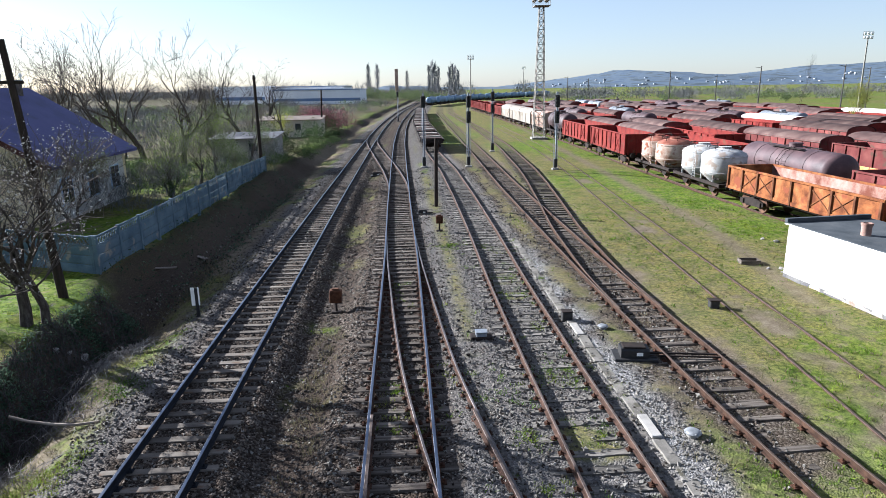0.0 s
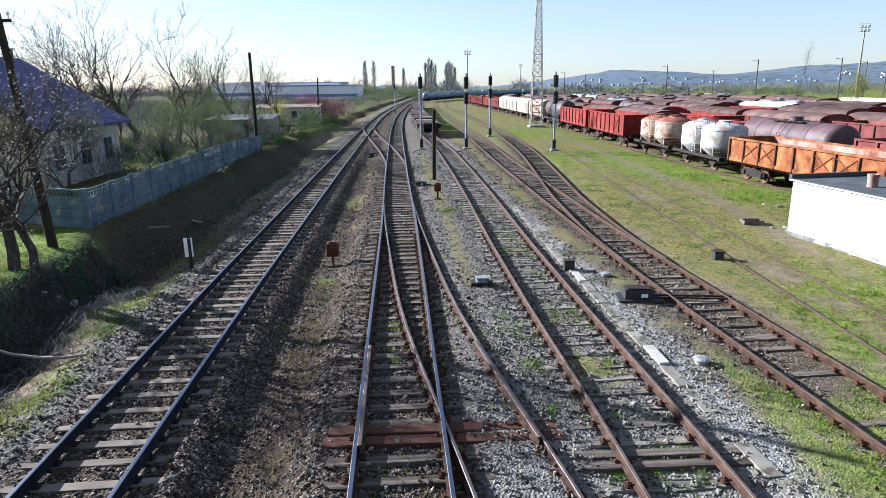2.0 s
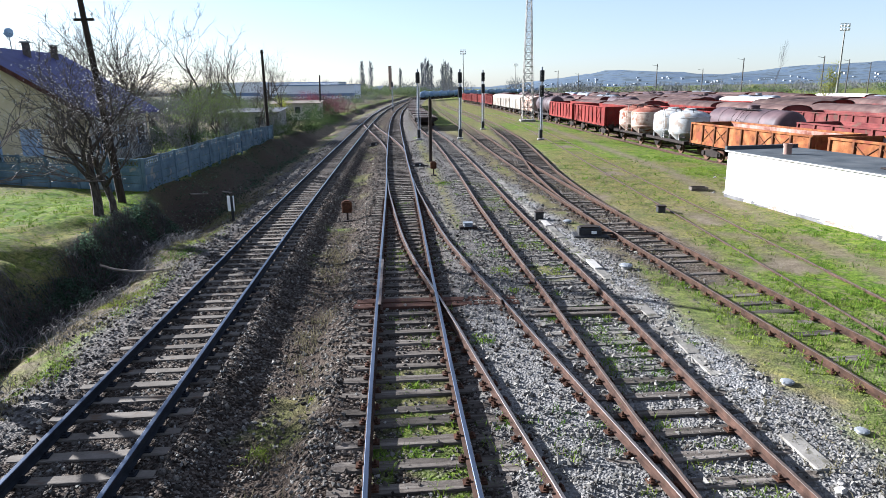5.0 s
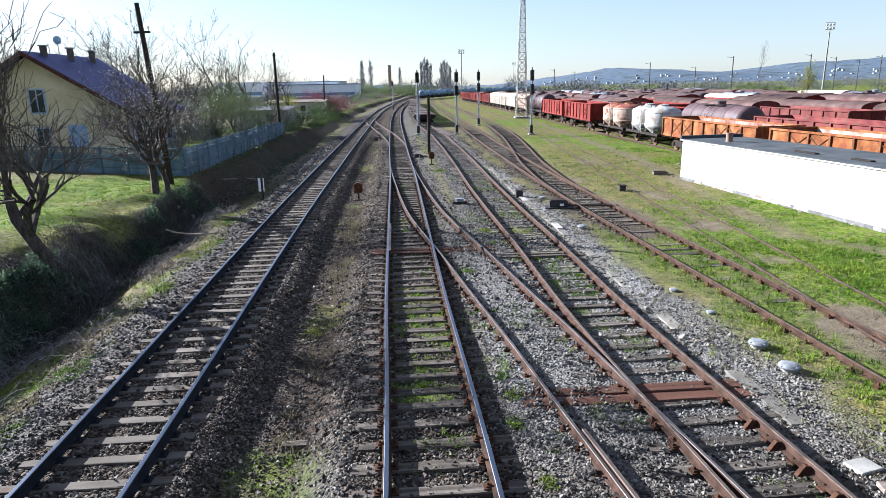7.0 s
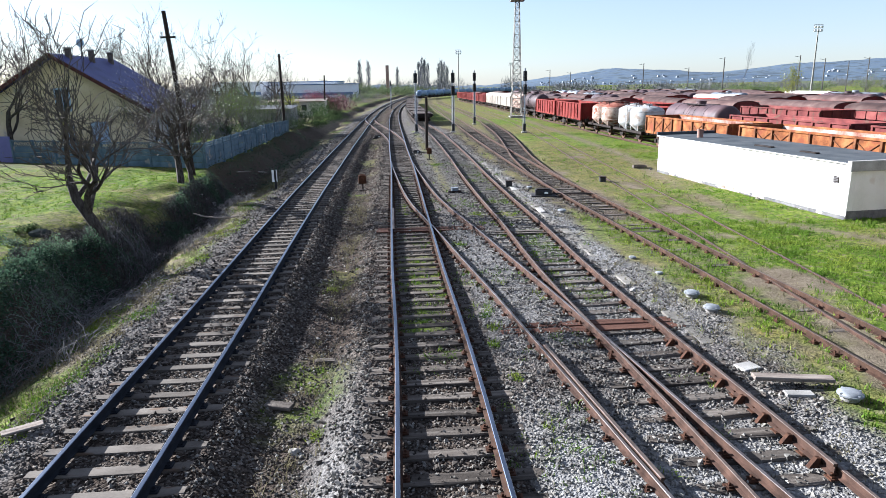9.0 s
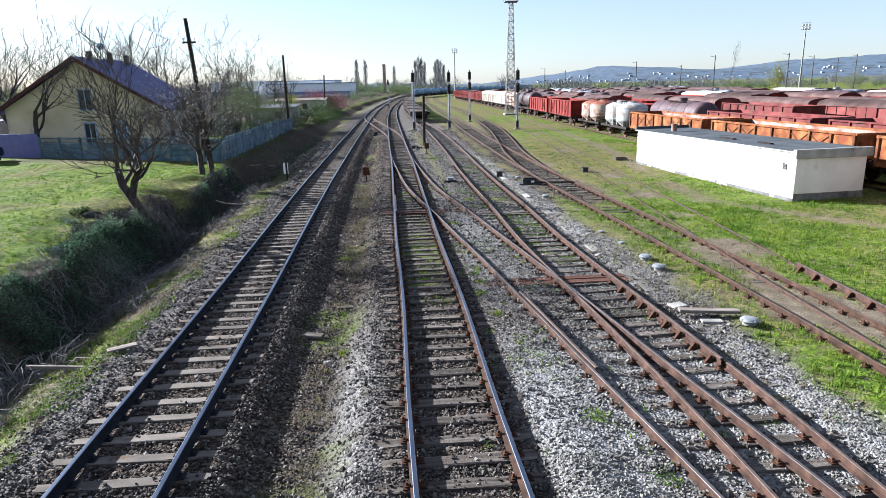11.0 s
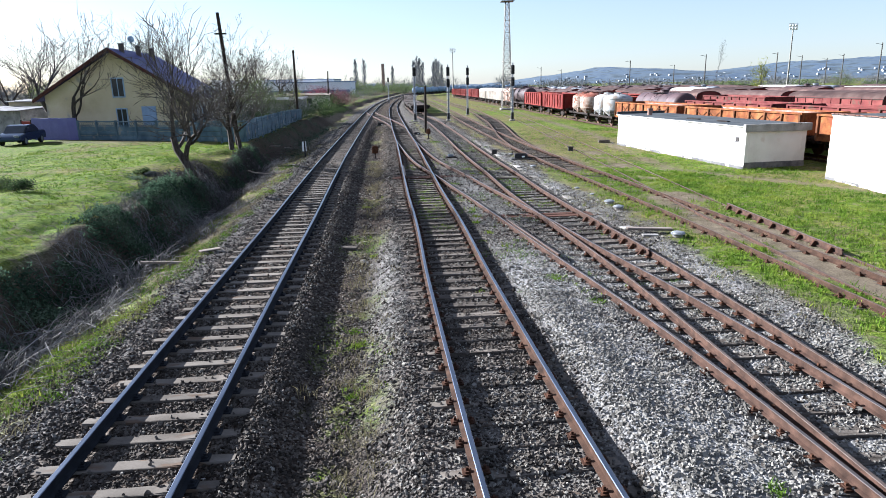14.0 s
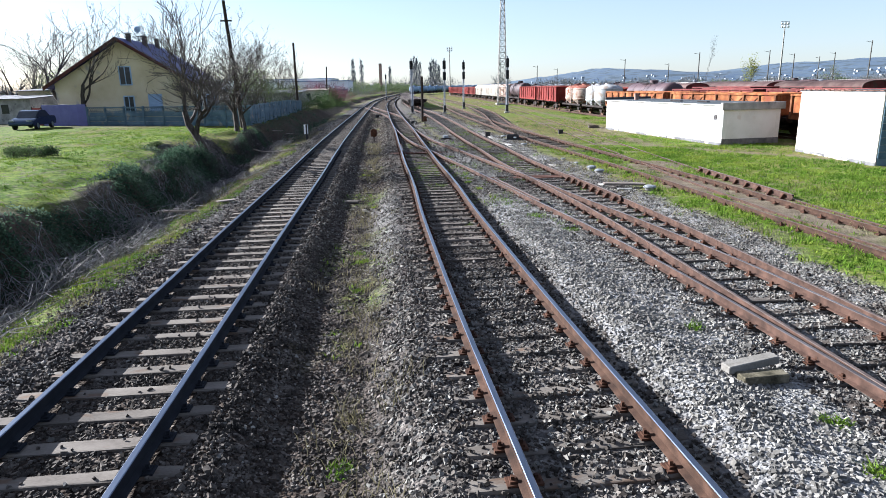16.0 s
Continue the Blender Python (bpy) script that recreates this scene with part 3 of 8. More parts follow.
def ground_material():
    m = bpy.data.materials.new("yard_ground")
    m.use_nodes = True
    nt = m.node_tree
    n, li = nt.nodes, nt.links
    bs = n["Principled BSDF"]
    bs.inputs["Roughness"].default_value = 0.95
    bs.inputs["Specular IOR Level"].default_value = 0.03
    tc = n.new("ShaderNodeTexCoord")

    def tex(kind, scale, detail=6.0):
        t = n.new(kind)
        t.inputs["Scale"].default_value = scale
        if "Noise" in kind:
            t.inputs["Detail"].default_value = detail
        li.new(tc.outputs["Object"], t.inputs["Vector"])
        return t

    def ramp(src, stops):
        r = n.new("ShaderNodeValToRGB")
        el = r.color_ramp.elements
        for i, (p, c) in enumerate(stops):
            e = el[i] if i < 2 else el.new(p)
            e.position, e.color = p, (*c, 1)
        li.new(src, r.inputs[0])
        return r.outputs[0]

    def blend(f, a, b, mode="MIX"):
        x = n.new("ShaderNodeMix")
        x.data_type, x.blend_type = "RGBA", mode
        if isinstance(f, float):
            x.inputs[0].default_value = f
        else:
            li.new(f, x.inputs[0])
        for s, v in ((6, a), (7, b)):
            li.new(v, x.inputs[s])
        return x.outputs[2]

    def attr(name):
        a = n.new("ShaderNodeAttribute")
        a.attribute_name = name
        return a.outputs["Fac"]

    stones, stones2 = tex("ShaderNodeTexVoronoi", 23.0), tex("ShaderNodeTexVoronoi", 34.0)
    sep = n.new("ShaderNodeSeparateColor")
    li.new(stones.outputs["Color"], sep.inputs[0])
    big, mid, fine = tex("ShaderNodeTexNoise", 0.45), tex("ShaderNodeTexNoise", 2.3), tex("ShaderNodeTexNoise", 22.0)
    old = ramp(sep.outputs[0], [(0, (0.0149, 0.0124, 0.0108)), (0.35, (0.0382, 0.0315, 0.0266)), (0.7, (0.0747, 0.0639, 0.0548)), (1, (0.166, 0.149, 0.133))])
    tint = ramp(mid.outputs[0], [(0.35, (0.66, 0.59, 0.53)), (0.62, (1.0, 0.98, 0.96))])
    old = blend(1.0, old, tint, "MULTIPLY")
    pale = ramp(sep.outputs[1], [(0, (0.108, 0.108, 0.11)), (0.4, (0.174, 0.173, 0.17)), (0.75, (0.232, 0.228, 0.22)), (1, (0.315, 0.307, 0.295))])
    # Mud brown that also serves as painted shade on banks and garden.
    mud = ramp(fine.outputs[0], [(0.3, (0.0249, 0.0199, 0.0166)), (0.55, (0.0515, 0.0398, 0.0315)), (0.75, (0.0913, 0.073, 0.0581))])
    earth = ramp(mid.outputs[0], [(0.3, (0.0706, 0.0564, 0.0398)), (0.5, (0.133, 0.108, 0.0747)), (0.7, (0.207, 0.174, 0.124))])
    earth = blend(0.5, earth, ramp(fine.outputs[0], [(0.3, (0.0581, 0.0456, 0.0332)), (0.7, (0.216, 0.183, 0.133))]))
    grass = ramp(mid.outputs[0], [(0.28, (0.0332, 0.073, 0.00913)), (0.5, (0.0789, 0.133, 0.0166)), (0.72, (0.149, 0.178, 0.0299))])
    grass = blend(0.45, grass, ramp(fine.outputs[0], [(0.3, (0.0415, 0.0622, 0.0124)), (0.6, (0.158, 0.183, 0.0373)), (0.8, (0.249, 0.232, 0.0913))]))
    grass = blend(attr("dry"), grass, blend(0.85, grass, ramp(fine.outputs[0], [(0.3, (0.0747, 0.0664, 0.0291)), (0.7, (0.195, 0.166, 0.0789))])))
    tuft, patch = tex("ShaderNodeTexNoise", 7.0, 9.0), tex("ShaderNodeTexNoise", 0.9, 8.0)
    grass = blend(1.0, grass, ramp(tuft.outputs[0], [(0.36, (0.5, 0.56, 0.5)), (0.5, (0.95, 0.98, 0.9)), (0.64, (1.3, 1.25, 1.1))]), "MULTIPLY")
    grass = blend(1.0, grass, ramp(patch.outputs[0], [(0.36, (0.62, 0.74, 0.6)), (0.5, (0.92, 0.95, 0.9)), (0.66, (1.08, 1.0, 0.95))]), "MULTIPLY")
    bare = n.new("ShaderNodeMapRange")
    bare.inputs[1].default_value, bare.inputs[2].default_value, bare.inputs[4].default_value = 0.54, 0.62, 0.55
    speck = tex("ShaderNodeTexNoise", 3.1, 10.0)
    li.new(speck.outputs[0], bare.inputs[0])
    grass = blend(bare.outputs[0], grass, earth)
    col = blend(attr("mud"), old, mud)
    col = blend(attr("fresh"), col, pale)
    col = blend(attr("earth"), col, earth)
    col = blend(attr("grass"), col, grass)
    li.new(col, bs.inputs["Base Color"])
    soil = n.new("ShaderNodeMath")
    soil.operation = "MAXIMUM"
    li.new(attr("grass"), soil.inputs[0])
    li.new(attr("earth"), soil.inputs[1])
    flat = n.new("ShaderNodeMath")
    flat.operation = "MULTIPLY_ADD"
    flat.inputs[1].default_value, flat.inputs[2].default_value = 0.9, -1.0
    li.new(soil.outputs[0], flat.inputs[0])
    h = n.new("ShaderNodeMath")
    h.operation = "MULTIPLY_ADD"
    li.new(flat.outputs[0], h.inputs[1])
    li.new(stones.outputs["Distance"], h.inputs[0])
    li.new(fine.outputs[0], h.inputs[2])
    bp = n.new("ShaderNodeBump")
    bp.inputs["Strength"].default_value, bp.inputs["Distance"].default_value = 0.9, 0.035
    li.new(h.outputs[0], bp.inputs["Height"])
    li.new(bp.outputs[0], bs.inputs["Normal"])
    return m


def axis_steps(fine0, fine1, step, grow, end0, end1):
    mids = list(np.arange(fine0, fine1, step))
    up, s = [fine1], step
    while up[-1] < end1:
        s *= grow
        up.append(up[-1] + s)
    down, s = [fine0], step
    while down[-1] > end0:
        s *= grow
        down.append(down[-1] - s)
    return np.array(down[:0:-1] + mids + up)


GROUND = ground_material()


def build_ground():
    xs = axis_steps(-16.0, 14.0, 0.21, 1.07, -3500, 3500)
    ys = axis_steps(-24.0, 34.0, 0.25, 1.05, -400, 4500)
    X, Y = np.meshgrid(xs, ys)
    Z = ground_height(X, Y)
    g, e, f, o, dr = covers(X, Y)
    Z = Z + (value_noise(X, Y, 0.22, 9) - 0.5) * 0.035 + (value_noise(X, Y, 0.6, 10) - 0.5) * 0.05 * np.clip(g + e, 0, 1)
    nx, ny = len(xs), len(ys)
    idx = np.arange(nx * ny).reshape(ny, nx)
    quads = np.stack([idx[:-1, :-1], idx[:-1, 1:], idx[1:, 1:], idx[1:, :-1]], -1).reshape(-1, 4)
    me = fast_mesh("ground", np.stack([X, Y, Z], -1).reshape(-1, 3), quads, GROUND, True)
    for name, val in (("grass", g), ("earth", e), ("fresh", f), ("mud", o), ("dry", dr)):
        a = me.attributes.new(name, "FLOAT", "POINT")
        a.data.foreach_set("value", val.astype(np.float32).ravel())
    thing("ground", "level rail yard ground of old ballast, pale gravel and spring grass with a ditch", "ground", kind="structure", data=me)


build_ground()


# ---- tracks ----
RAIL_PROFILE = [(-0.07, 0.0), (0.07, 0.0), (0.07, 0.013), (0.012, 0.034), (0.010, 0.128), (0.034, 0.14), (0.036, 0.17), (0.028, 0.177), (-0.028, 0.177), (-0.036, 0.17), (-0.034, 0.14), (-0.010, 0.128), (-0.012, 0.034), (-0.07, 0.013)]
RAIL_Z = -0.01


def rail_mesh(curve, y0, y1, offset, mats, z=RAIL_Z, name="rail", size=1.0):
    """A rail swept along a line; offset is to its right."""
    ys = [y0]
    while ys[-1] < y1:
        ys.append(min(ys[-1] + (1.0 if ys[-1] < 60 else 4.0), y1))
    ys = np.array(ys)
    xc = curve(ys)
    dx = (curve(ys + 0.5) - curve(ys - 0.5))
    nrm = np.stack([np.ones_like(dx), -dx], 1) / np.sqrt(1 + dx ** 2)[:, None]
    off = offset + 0 * ys
    k = len(RAIL_PROFILE)
    pr = np.array(RAIL_PROFILE) * size
    P = np.zeros((len(ys), k, 3))
    P[:, :, 0] = xc[:, None] + nrm[:, :1] * (off[:, None] + pr[None, :, 0])
    P[:, :, 1] = ys[:, None] + nrm[:, 1:] * (off[:, None] + pr[None, :, 0])
    P[:, :, 2] = z + pr[None, :, 1]
    g = Geo()
    g.v = [tuple(p) for p in P.reshape(-1, 3)]
    for i in range(len(ys) - 1):
        for j in range(k):
            a, b = i * k + j, i * k + (j + 1) % k
            g.f.append((a, b, b + k, a + k))
            g.m.append(1 if j in (6, 7, 8) else 0)
    g.f += [tuple(range(k))[::-1], tuple((len(ys) - 1) * k + j for j in range(k))]
    g.m += [0, 0]
    return g.mesh(name, mats)


def sleeper_mesh(name, width, mat, dished, rough, seed):
    """A sleeper 1 m long across the track (scaled to its length), with slightly uneven faces."""
    rnd = random.Random(seed)
    xs = [-0.5, -0.44, -0.3, -0.18, 0.0, 0.18, 0.3, 0.44, 0.5]
    vs, fs = [], []
    for i, x in enumerate(xs):
        low = dished * (1 if abs(x) < 0.2 else 0)
        h = width / 2
        c = 0.018 if i not in (0, len(xs) - 1) else 0.03
        for y, z in ((-h, -0.14), (h, -0.14), (h, -0.02), (h - c, 0.0 - low), (-h + c, 0.0 - low), (-h, -0.02)):
            vs.append((x, y + rnd.uniform(-rough, rough), z + rnd.uniform(-rough, rough) * (0.6 if z > -0.1 else 0)))
    n = 6
    for i in range(len(xs) - 1):
        fs += [(i * n + k, i * n + (k + 1) % n, (i + 1) * n + (k + 1) % n, (i + 1) * n + k) for k in range(n)]
    fs += [tuple(range(n)), tuple((len(xs) - 1) * n + k for k in range(n))[::-1]]
    g = Geo().add(vs, fs)
    return g.mesh(name, mat)


CONCRETE_SLEEPERS = [sleeper_mesh("sleeper", 0.2, CONCRETE_SLEEPER, 0.015, 0.006, s) for s in range(3)]
WOOD_SLEEPERS = [sleeper_mesh("sleeper", 0.24, WOOD_SLEEPER, 0.0, 0.014, 10 + s) for s in range(5)]
PALE_SLEEPERS = [sleeper_mesh("sleeper", 0.23, PALE_SLEEPER, 0.03, 0.016, 20 + s) for s in range(5)]
BROWN_SLEEPERS = [sleeper_mesh("sleeper", 0.30, BROWN_SLEEPER, 0.0, 0.008, 30)]


def fastening_boxes(g, x, y, a, rnd, sink):
    """Base plate, clip bolts and nuts on both sides of a rail foot."""
    m = Matrix.Translation((x, y, RAIL_Z - 0.02)) @ Matrix.Rotation(a, 4, "Z")
    g.box(-0.17, -0.075, -0.002 - sink, 0.17, 0.075, 0.022 - sink, 0, 0, m)
    for s in (-1, 1):
        g.box(s * 0.105 - 0.035, -0.045, 0.02 - sink, s * 0.105 + 0.035, 0.045, 0.045 - sink, 0, 0, m)
        g.box(s * 0.11 - 0.016, -0.018, 0.03 - sink, s * 0.11 + 0.016, 0.018, 0.085 - sink + rnd.uniform(-0.008, 0.01), 0, 0, m)


SLEEPER_SPOTS = []


def build_track(label, curve, y0, y1, mats, rows, seed, far_end=None, rails=(-0.7525, 0.7525), z=RAIL_Z, fasten=(-1, -1), sink=0.0, size=1.0, clips=None):
    """rows: (from, to, spacing, kinds of sleeper, length, other line spanned to or None)."""
    rnd = random.Random(seed)
    tr = thing("railway_track", label, "railway track", group="tracks of the yard")
    for off in rails:
        part("rail", rail_mesh(curve, y0, y1, off, mats, z, size=size), mats, tr)
    fast, count = Geo(), 0
    rest = Geo()
    for a, b, step, meshes, length, other in rows:
        y = a
        while y < b:
            y += step * rnd.uniform(0.94, 1.06)
            xa = float(curve(y))
            dx = float(curve(y + 0.5) - curve(y - 0.5))
            ang = -math.atan(dx)
            lo, hi = xa - length / 2, xa + length / 2
            ls = [xa]
            if other is not None:
                xb = float(other(y))
                lo, hi = min(xa, xb) - length / 2, max(xa, xb) + length / 2
                ls.append(xb)
            lo, hi = lo + rnd.uniform(-0.08, 0.05), hi + rnd.uniform(-0.05, 0.08)
            ang += rnd.gauss(0, 0.008)
            low = sink + (rnd.uniform(-0.012, 0.045) if sink else rnd.uniform(0, 0.012))
            m = Matrix.Translation(((lo + hi) / 2, y, RAIL_Z - 0.02 - low)) @ Matrix.Rotation(ang, 4, "Z") @ Matrix.Diagonal((hi - lo, rnd.uniform(0.92, 1.1), 1, 1))
            SLEEPER_SPOTS.append((lo, hi, y, ang))
            if count < 300 and y < 110:
                s = new("sleeper", rnd.choice(meshes))
                s.parent, s.matrix_basis = tr, m
                count += 1
            else:
                rest.box(-0.5, -0.12, -0.1, 0.5, 0.12, 0.0, 0, 0, m)
            if fasten[0] <= y <= fasten[1]:
                for xl in ls:
                    for off in (-0.7525, 0.7525):
                        fastening_boxes(fast, xl + off * math.cos(ang), y + off * math.sin(ang), ang, rnd, 0.0)
    if fast.v:
        tagged(part("fastening", fast, clips or FASTENING, tr, "rusty base plates, clips and bolts"), kind="stuff")
    if rest.v:
        tagged(part("sleeper", rest, rows[-1][3][0].materials[0], tr), kind="stuff")
    return tr


# Clips here take the rails' shade-dark colour instead of their rust.
build_track("main line track with shiny rails on concrete sleepers in brown ballast", MAIN_LEFT, -40, 460, [SHADE_DARK_RAIL, RAIL_TOP],
                      [(-34, 300, 0.6, CONCRETE_SLEEPERS, 2.42, None)], 1, fasten=(-22, 12), clips=SHADE_DARK_RAIL)
TRACK_R = build_track("main line track with shiny rails on timber and concrete sleepers", MAIN_RIGHT, -40, 460, [RUST_MID, RAIL_TOP],
                      [(-34, -12.7, 0.6, CONCRETE_SLEEPERS, 2.42, None), (-12.5, 4.2, 0.6, WOOD_SLEEPERS, 2.55, None), (4.2, 32, 0.6, WOOD_SLEEPERS, 2.55, BRANCH), (32, 300, 0.62, WOOD_SLEEPERS, 2.5, None)], 2, fasten=(-22, 26))
TRACK_S = build_track("siding track with brown rusty rails on weathered timber sleepers", SIDING, -40, 290, [RUST, RAIL_TOP_RUST],
                      [(-34, -18, 0.62, WOOD_SLEEPERS, 2.5, None), (-18, 5.0, 0.62, WOOD_SLEEPERS, 2.5, BRANCH), (5.0, 160, 0.63, PALE_SLEEPERS, 2.5, None)], 3, fasten=(-22, 26), size=0.84)
TRACK_B = build_track("rusty connecting track that crosses between two tracks", BRANCH, -18.6, 32.5, [RUST, RAIL_TOP_DULL], [(40, 40, 1, WOOD_SLEEPERS, 2.5, None)], 4, z=RAIL_Z - 0.003, size=0.84)
build_track("old yard track with rusty rails half sunk in grass", YARD_A, -28, 195, [RUST_MID, RAIL_TOP_DARK],
                       [(-24, 14, 0.66, WOOD_SLEEPERS, 2.4, None), (14, 34, 0.62, WOOD_SLEEPERS, 2.45, None), (34, 100, 0.8, WOOD_SLEEPERS, 2.4, None)], 5, fasten=(-12, 24), z=RAIL_Z - 0.02, sink=0.02, size=0.84)
build_track("old yard track branching off on dark ballast", YARD_B, 21, 195, [RUST_MID, RAIL_TOP_DARK], [(30, 120, 0.66, WOOD_SLEEPERS, 2.45, None)], 6, z=RAIL_Z - 0.003, size=0.84)
TRACK_YC = build_track("overgrown yard track with thin rusty rails in the grass", YARD_C, -28, 128, [RUST, RAIL_TOP_DARK], [(-24, 2, 0.68, WOOD_SLEEPERS, 2.4, None)], 7, z=RAIL_Z - 0.125, sink=0.03)
build_track("rusty crossover track between the two main lines", CROSSOVER, 46, 99, [RUST, RAIL_TOP_DULL], [(58, 86, 0.64, WOOD_SLEEPERS, 2.5, None)], 8, z=RAIL_Z - 0.003)


# ---- wagons (x across, y along, z from the rail's top) ----
WAGON_Z = RAIL_Z + 0.177


def wheel_geo():
    return Geo().lathe([(0.16, -0.07), (0.46, -0.065), (0.49, -0.06), (0.49, -0.03), (0.46, -0.02), (0.46, 0.06), (0.42, 0.065), (0.36, 0.03), (0.16, 0.05)], 18, axis="x")


WHEEL = wheel_geo().mesh("wheel", WHEEL_STEEL, True)


def bogie(parent, y, wheels=True):
    g = Geo()
    for s in (-1, 1):
        g.extrude([(y - 1.25, 0.42), (y - 1.0, 0.36), (y - 0.4, 0.3), (y + 0.4, 0.3), (y + 1.0, 0.36), (y + 1.25, 0.42), (y + 1.2, 0.62), (y + 0.5, 0.74), (y - 0.5, 0.74), (y - 1.2, 0.62)], s * 0.98 - 0.06, s * 0.98 + 0.06)
        for k in (-0.9, 0.9):
            g.box(s * 1.0 - 0.12, y + k - 0.16, 0.32, s * 1.0 + 0.12, y + k + 0.16, 0.62, 0.02)
    g.box(-1.0, y - 0.22, 0.45, 1.0, y + 0.22, 0.8, 0.03)
    for k in (-0.9, 0.9):
        g.tube([(-0.95, y + k, 0.46), (0.95, y + k, 0.46)], 0.08, 8)
    b = part("bogie", g, UNDERFRAME, parent)
    if wheels:
        for k in (-0.9, 0.9):
            for s in (-1, 1):
                part("wheel", WHEEL, WHEEL_STEEL, b, at=Matrix.Translation((s * 0.78, y + k, 0.46)) @ Matrix.Rotation(0 if s > 0 else math.pi, 4, "Z"))


def axle(parent, y):
    g = Geo().tube([(-1.0, y, 0.46), (1.0, y, 0.46)], 0.08, 8)
    for s in (-1, 1):
        g.extrude([(y - 0.5, 0.72), (y - 0.2, 0.35), (y + 0.2, 0.35), (y + 0.5, 0.72)], s * 0.98 - 0.05, s * 0.98 + 0.05)
    b = part("axle", g, UNDERFRAME, parent)
    for s in (-1, 1):
        part("wheel", WHEEL, WHEEL_STEEL, b, at=Matrix.Translation((s * 0.78, y, 0.46)) @ Matrix.Rotation(0 if s > 0 else math.pi, 4, "Z"))


def underframe(parent, L, detail):
    g = Geo()
    for s in (-1, 1):
        g.box(s * 1.2 - 0.06, -L / 2, 0.95, s * 1.2 + 0.06, L / 2, 1.22, 0.01)
        g.box(s * 0.35 - 0.07, -L / 2, 0.85, s * 0.35 + 0.07, L / 2, 1.2, 0)
        g.box(-1.32, s * (L / 2 - 0.09) - 0.09, 0.92, 1.32, s * (L / 2 - 0.09) + 0.09, 1.24, 0.01)
        g.tube([(s * 0.5, -L * 0.22, 0.75), (s * 0.5, L * 0.22, 0.75)], 0.13, 8)
    for k in range(5):
        y = -L * 0.36 + L * 0.18 * k
        g.box(-1.2, y - 0.05, 0.95, 1.2, y + 0.05, 1.18)
    part("underframe", g, UNDERFRAME, parent)
    if detail:
        for e in (-1, 1):
            for s in (-1, 1):
                b = Geo().lathe([(0.09, 0.0), (0.09, 0.42), (0.2, 0.43), (0.225, 0.47), (0.21, 0.5)] if e > 0 else [(0.21, -0.5), (0.225, -0.47), (0.2, -0.43), (0.09, -0.42), (0.09, 0.0)], 12, (s * 0.87, e * L / 2, 1.05), "y")
                part("buffer", b, UNDERFRAME, parent, smooth=True)


def gondola(mat, L=12.8, h=1.7, inner=None, detail=True, ribs=9, rib_mat=None):
    w = thing("gondola_wagon", "", "freight wagon")
    underframe(w, L, detail)
    z0, z1 = 1.2, 1.2 + h
    inner = inner or mat
    part("floor", Geo().box(-1.38, -L / 2, z0, 1.38, L / 2, z0 + 0.07), [UNDERFRAME], w)
    for s in (-1, 1):
        g = Geo().box(s * 1.40 - 0.03, -L / 2, z0, s * 1.40 + 0.03, L / 2, z1)
        g.m = [1 if i == (5 if s < 0 else 4) else 0 for i in range(len(g.f))]
        g.box(s * 1.44 - 0.08, -L / 2, z1 - 0.02, s * 1.44 + 0.06, L / 2, z1 + 0.1, 0.015)
        g.box(s * 1.44 - 0.05, -L / 2, z0 - 0.12, s * 1.44 + 0.05, L / 2, z0 + 0.08, 0.01)
        if not detail:
            for k in range(ribs):
                y = -L / 2 + 0.08 + (L - 0.16) * k / (ribs - 1)
                g.box(s * 1.475 - 0.05, y - 0.07, z0, s * 1.475 + 0.05, y + 0.07, z1)
        side = part("side_wall", g, [mat, inner], w)
        if detail:
            for k in range(ribs):
                y = -L / 2 + 0.08 + (L - 0.16) * k / (ribs - 1)
                part("rib", Geo().box(s * 1.475 - 0.055, y - 0.075, z0 - 0.1, s * 1.475 + 0.055, y + 0.075, z1, 0.012), rib_mat or mat, side)
            for k in ((1, 2, ribs - 4, ribs - 3) if rib_mat else (1, ribs - 3)):
                ya, yb = (-L / 2 + (L - 0.16) * (k + j) / (ribs - 1) + 0.15 for j in (0, 1))
                br = Geo()
                for p, q in (((ya, z0 + 0.1), (yb, z1 - 0.1)), ((ya, z1 - 0.1), (yb, z0 + 0.1))):
                    br.tube([(s * 1.45, p[0], p[1]), (s * 1.45, q[0], q[1])], 0.03, 5)
                part("brace", br, rib_mat or mat, side)
    for e in (-1, 1):
        g = Geo().box(-1.38, e * (L / 2 - 0.03) - 0.03, z0, 1.38, e * (L / 2 - 0.03) + 0.03, z1)
        g.box(-1.5, e * L / 2 - 0.07, z1 - 0.02, 1.5, e * L / 2 + 0.07, z1 + 0.1, 0.015)
        for k in range(4):
            x = -1.2 + 0.8 * k
            g.box(x - 0.06, e * (L / 2 + 0.04) - 0.05, z0 - 0.1, x + 0.06, e * (L / 2 + 0.04) + 0.05, z1)
        part("end_wall", g, mat, w)
    for e in (-1, 1):
        bogie(w, e * (L / 2 - 2.1), detail)
    return w


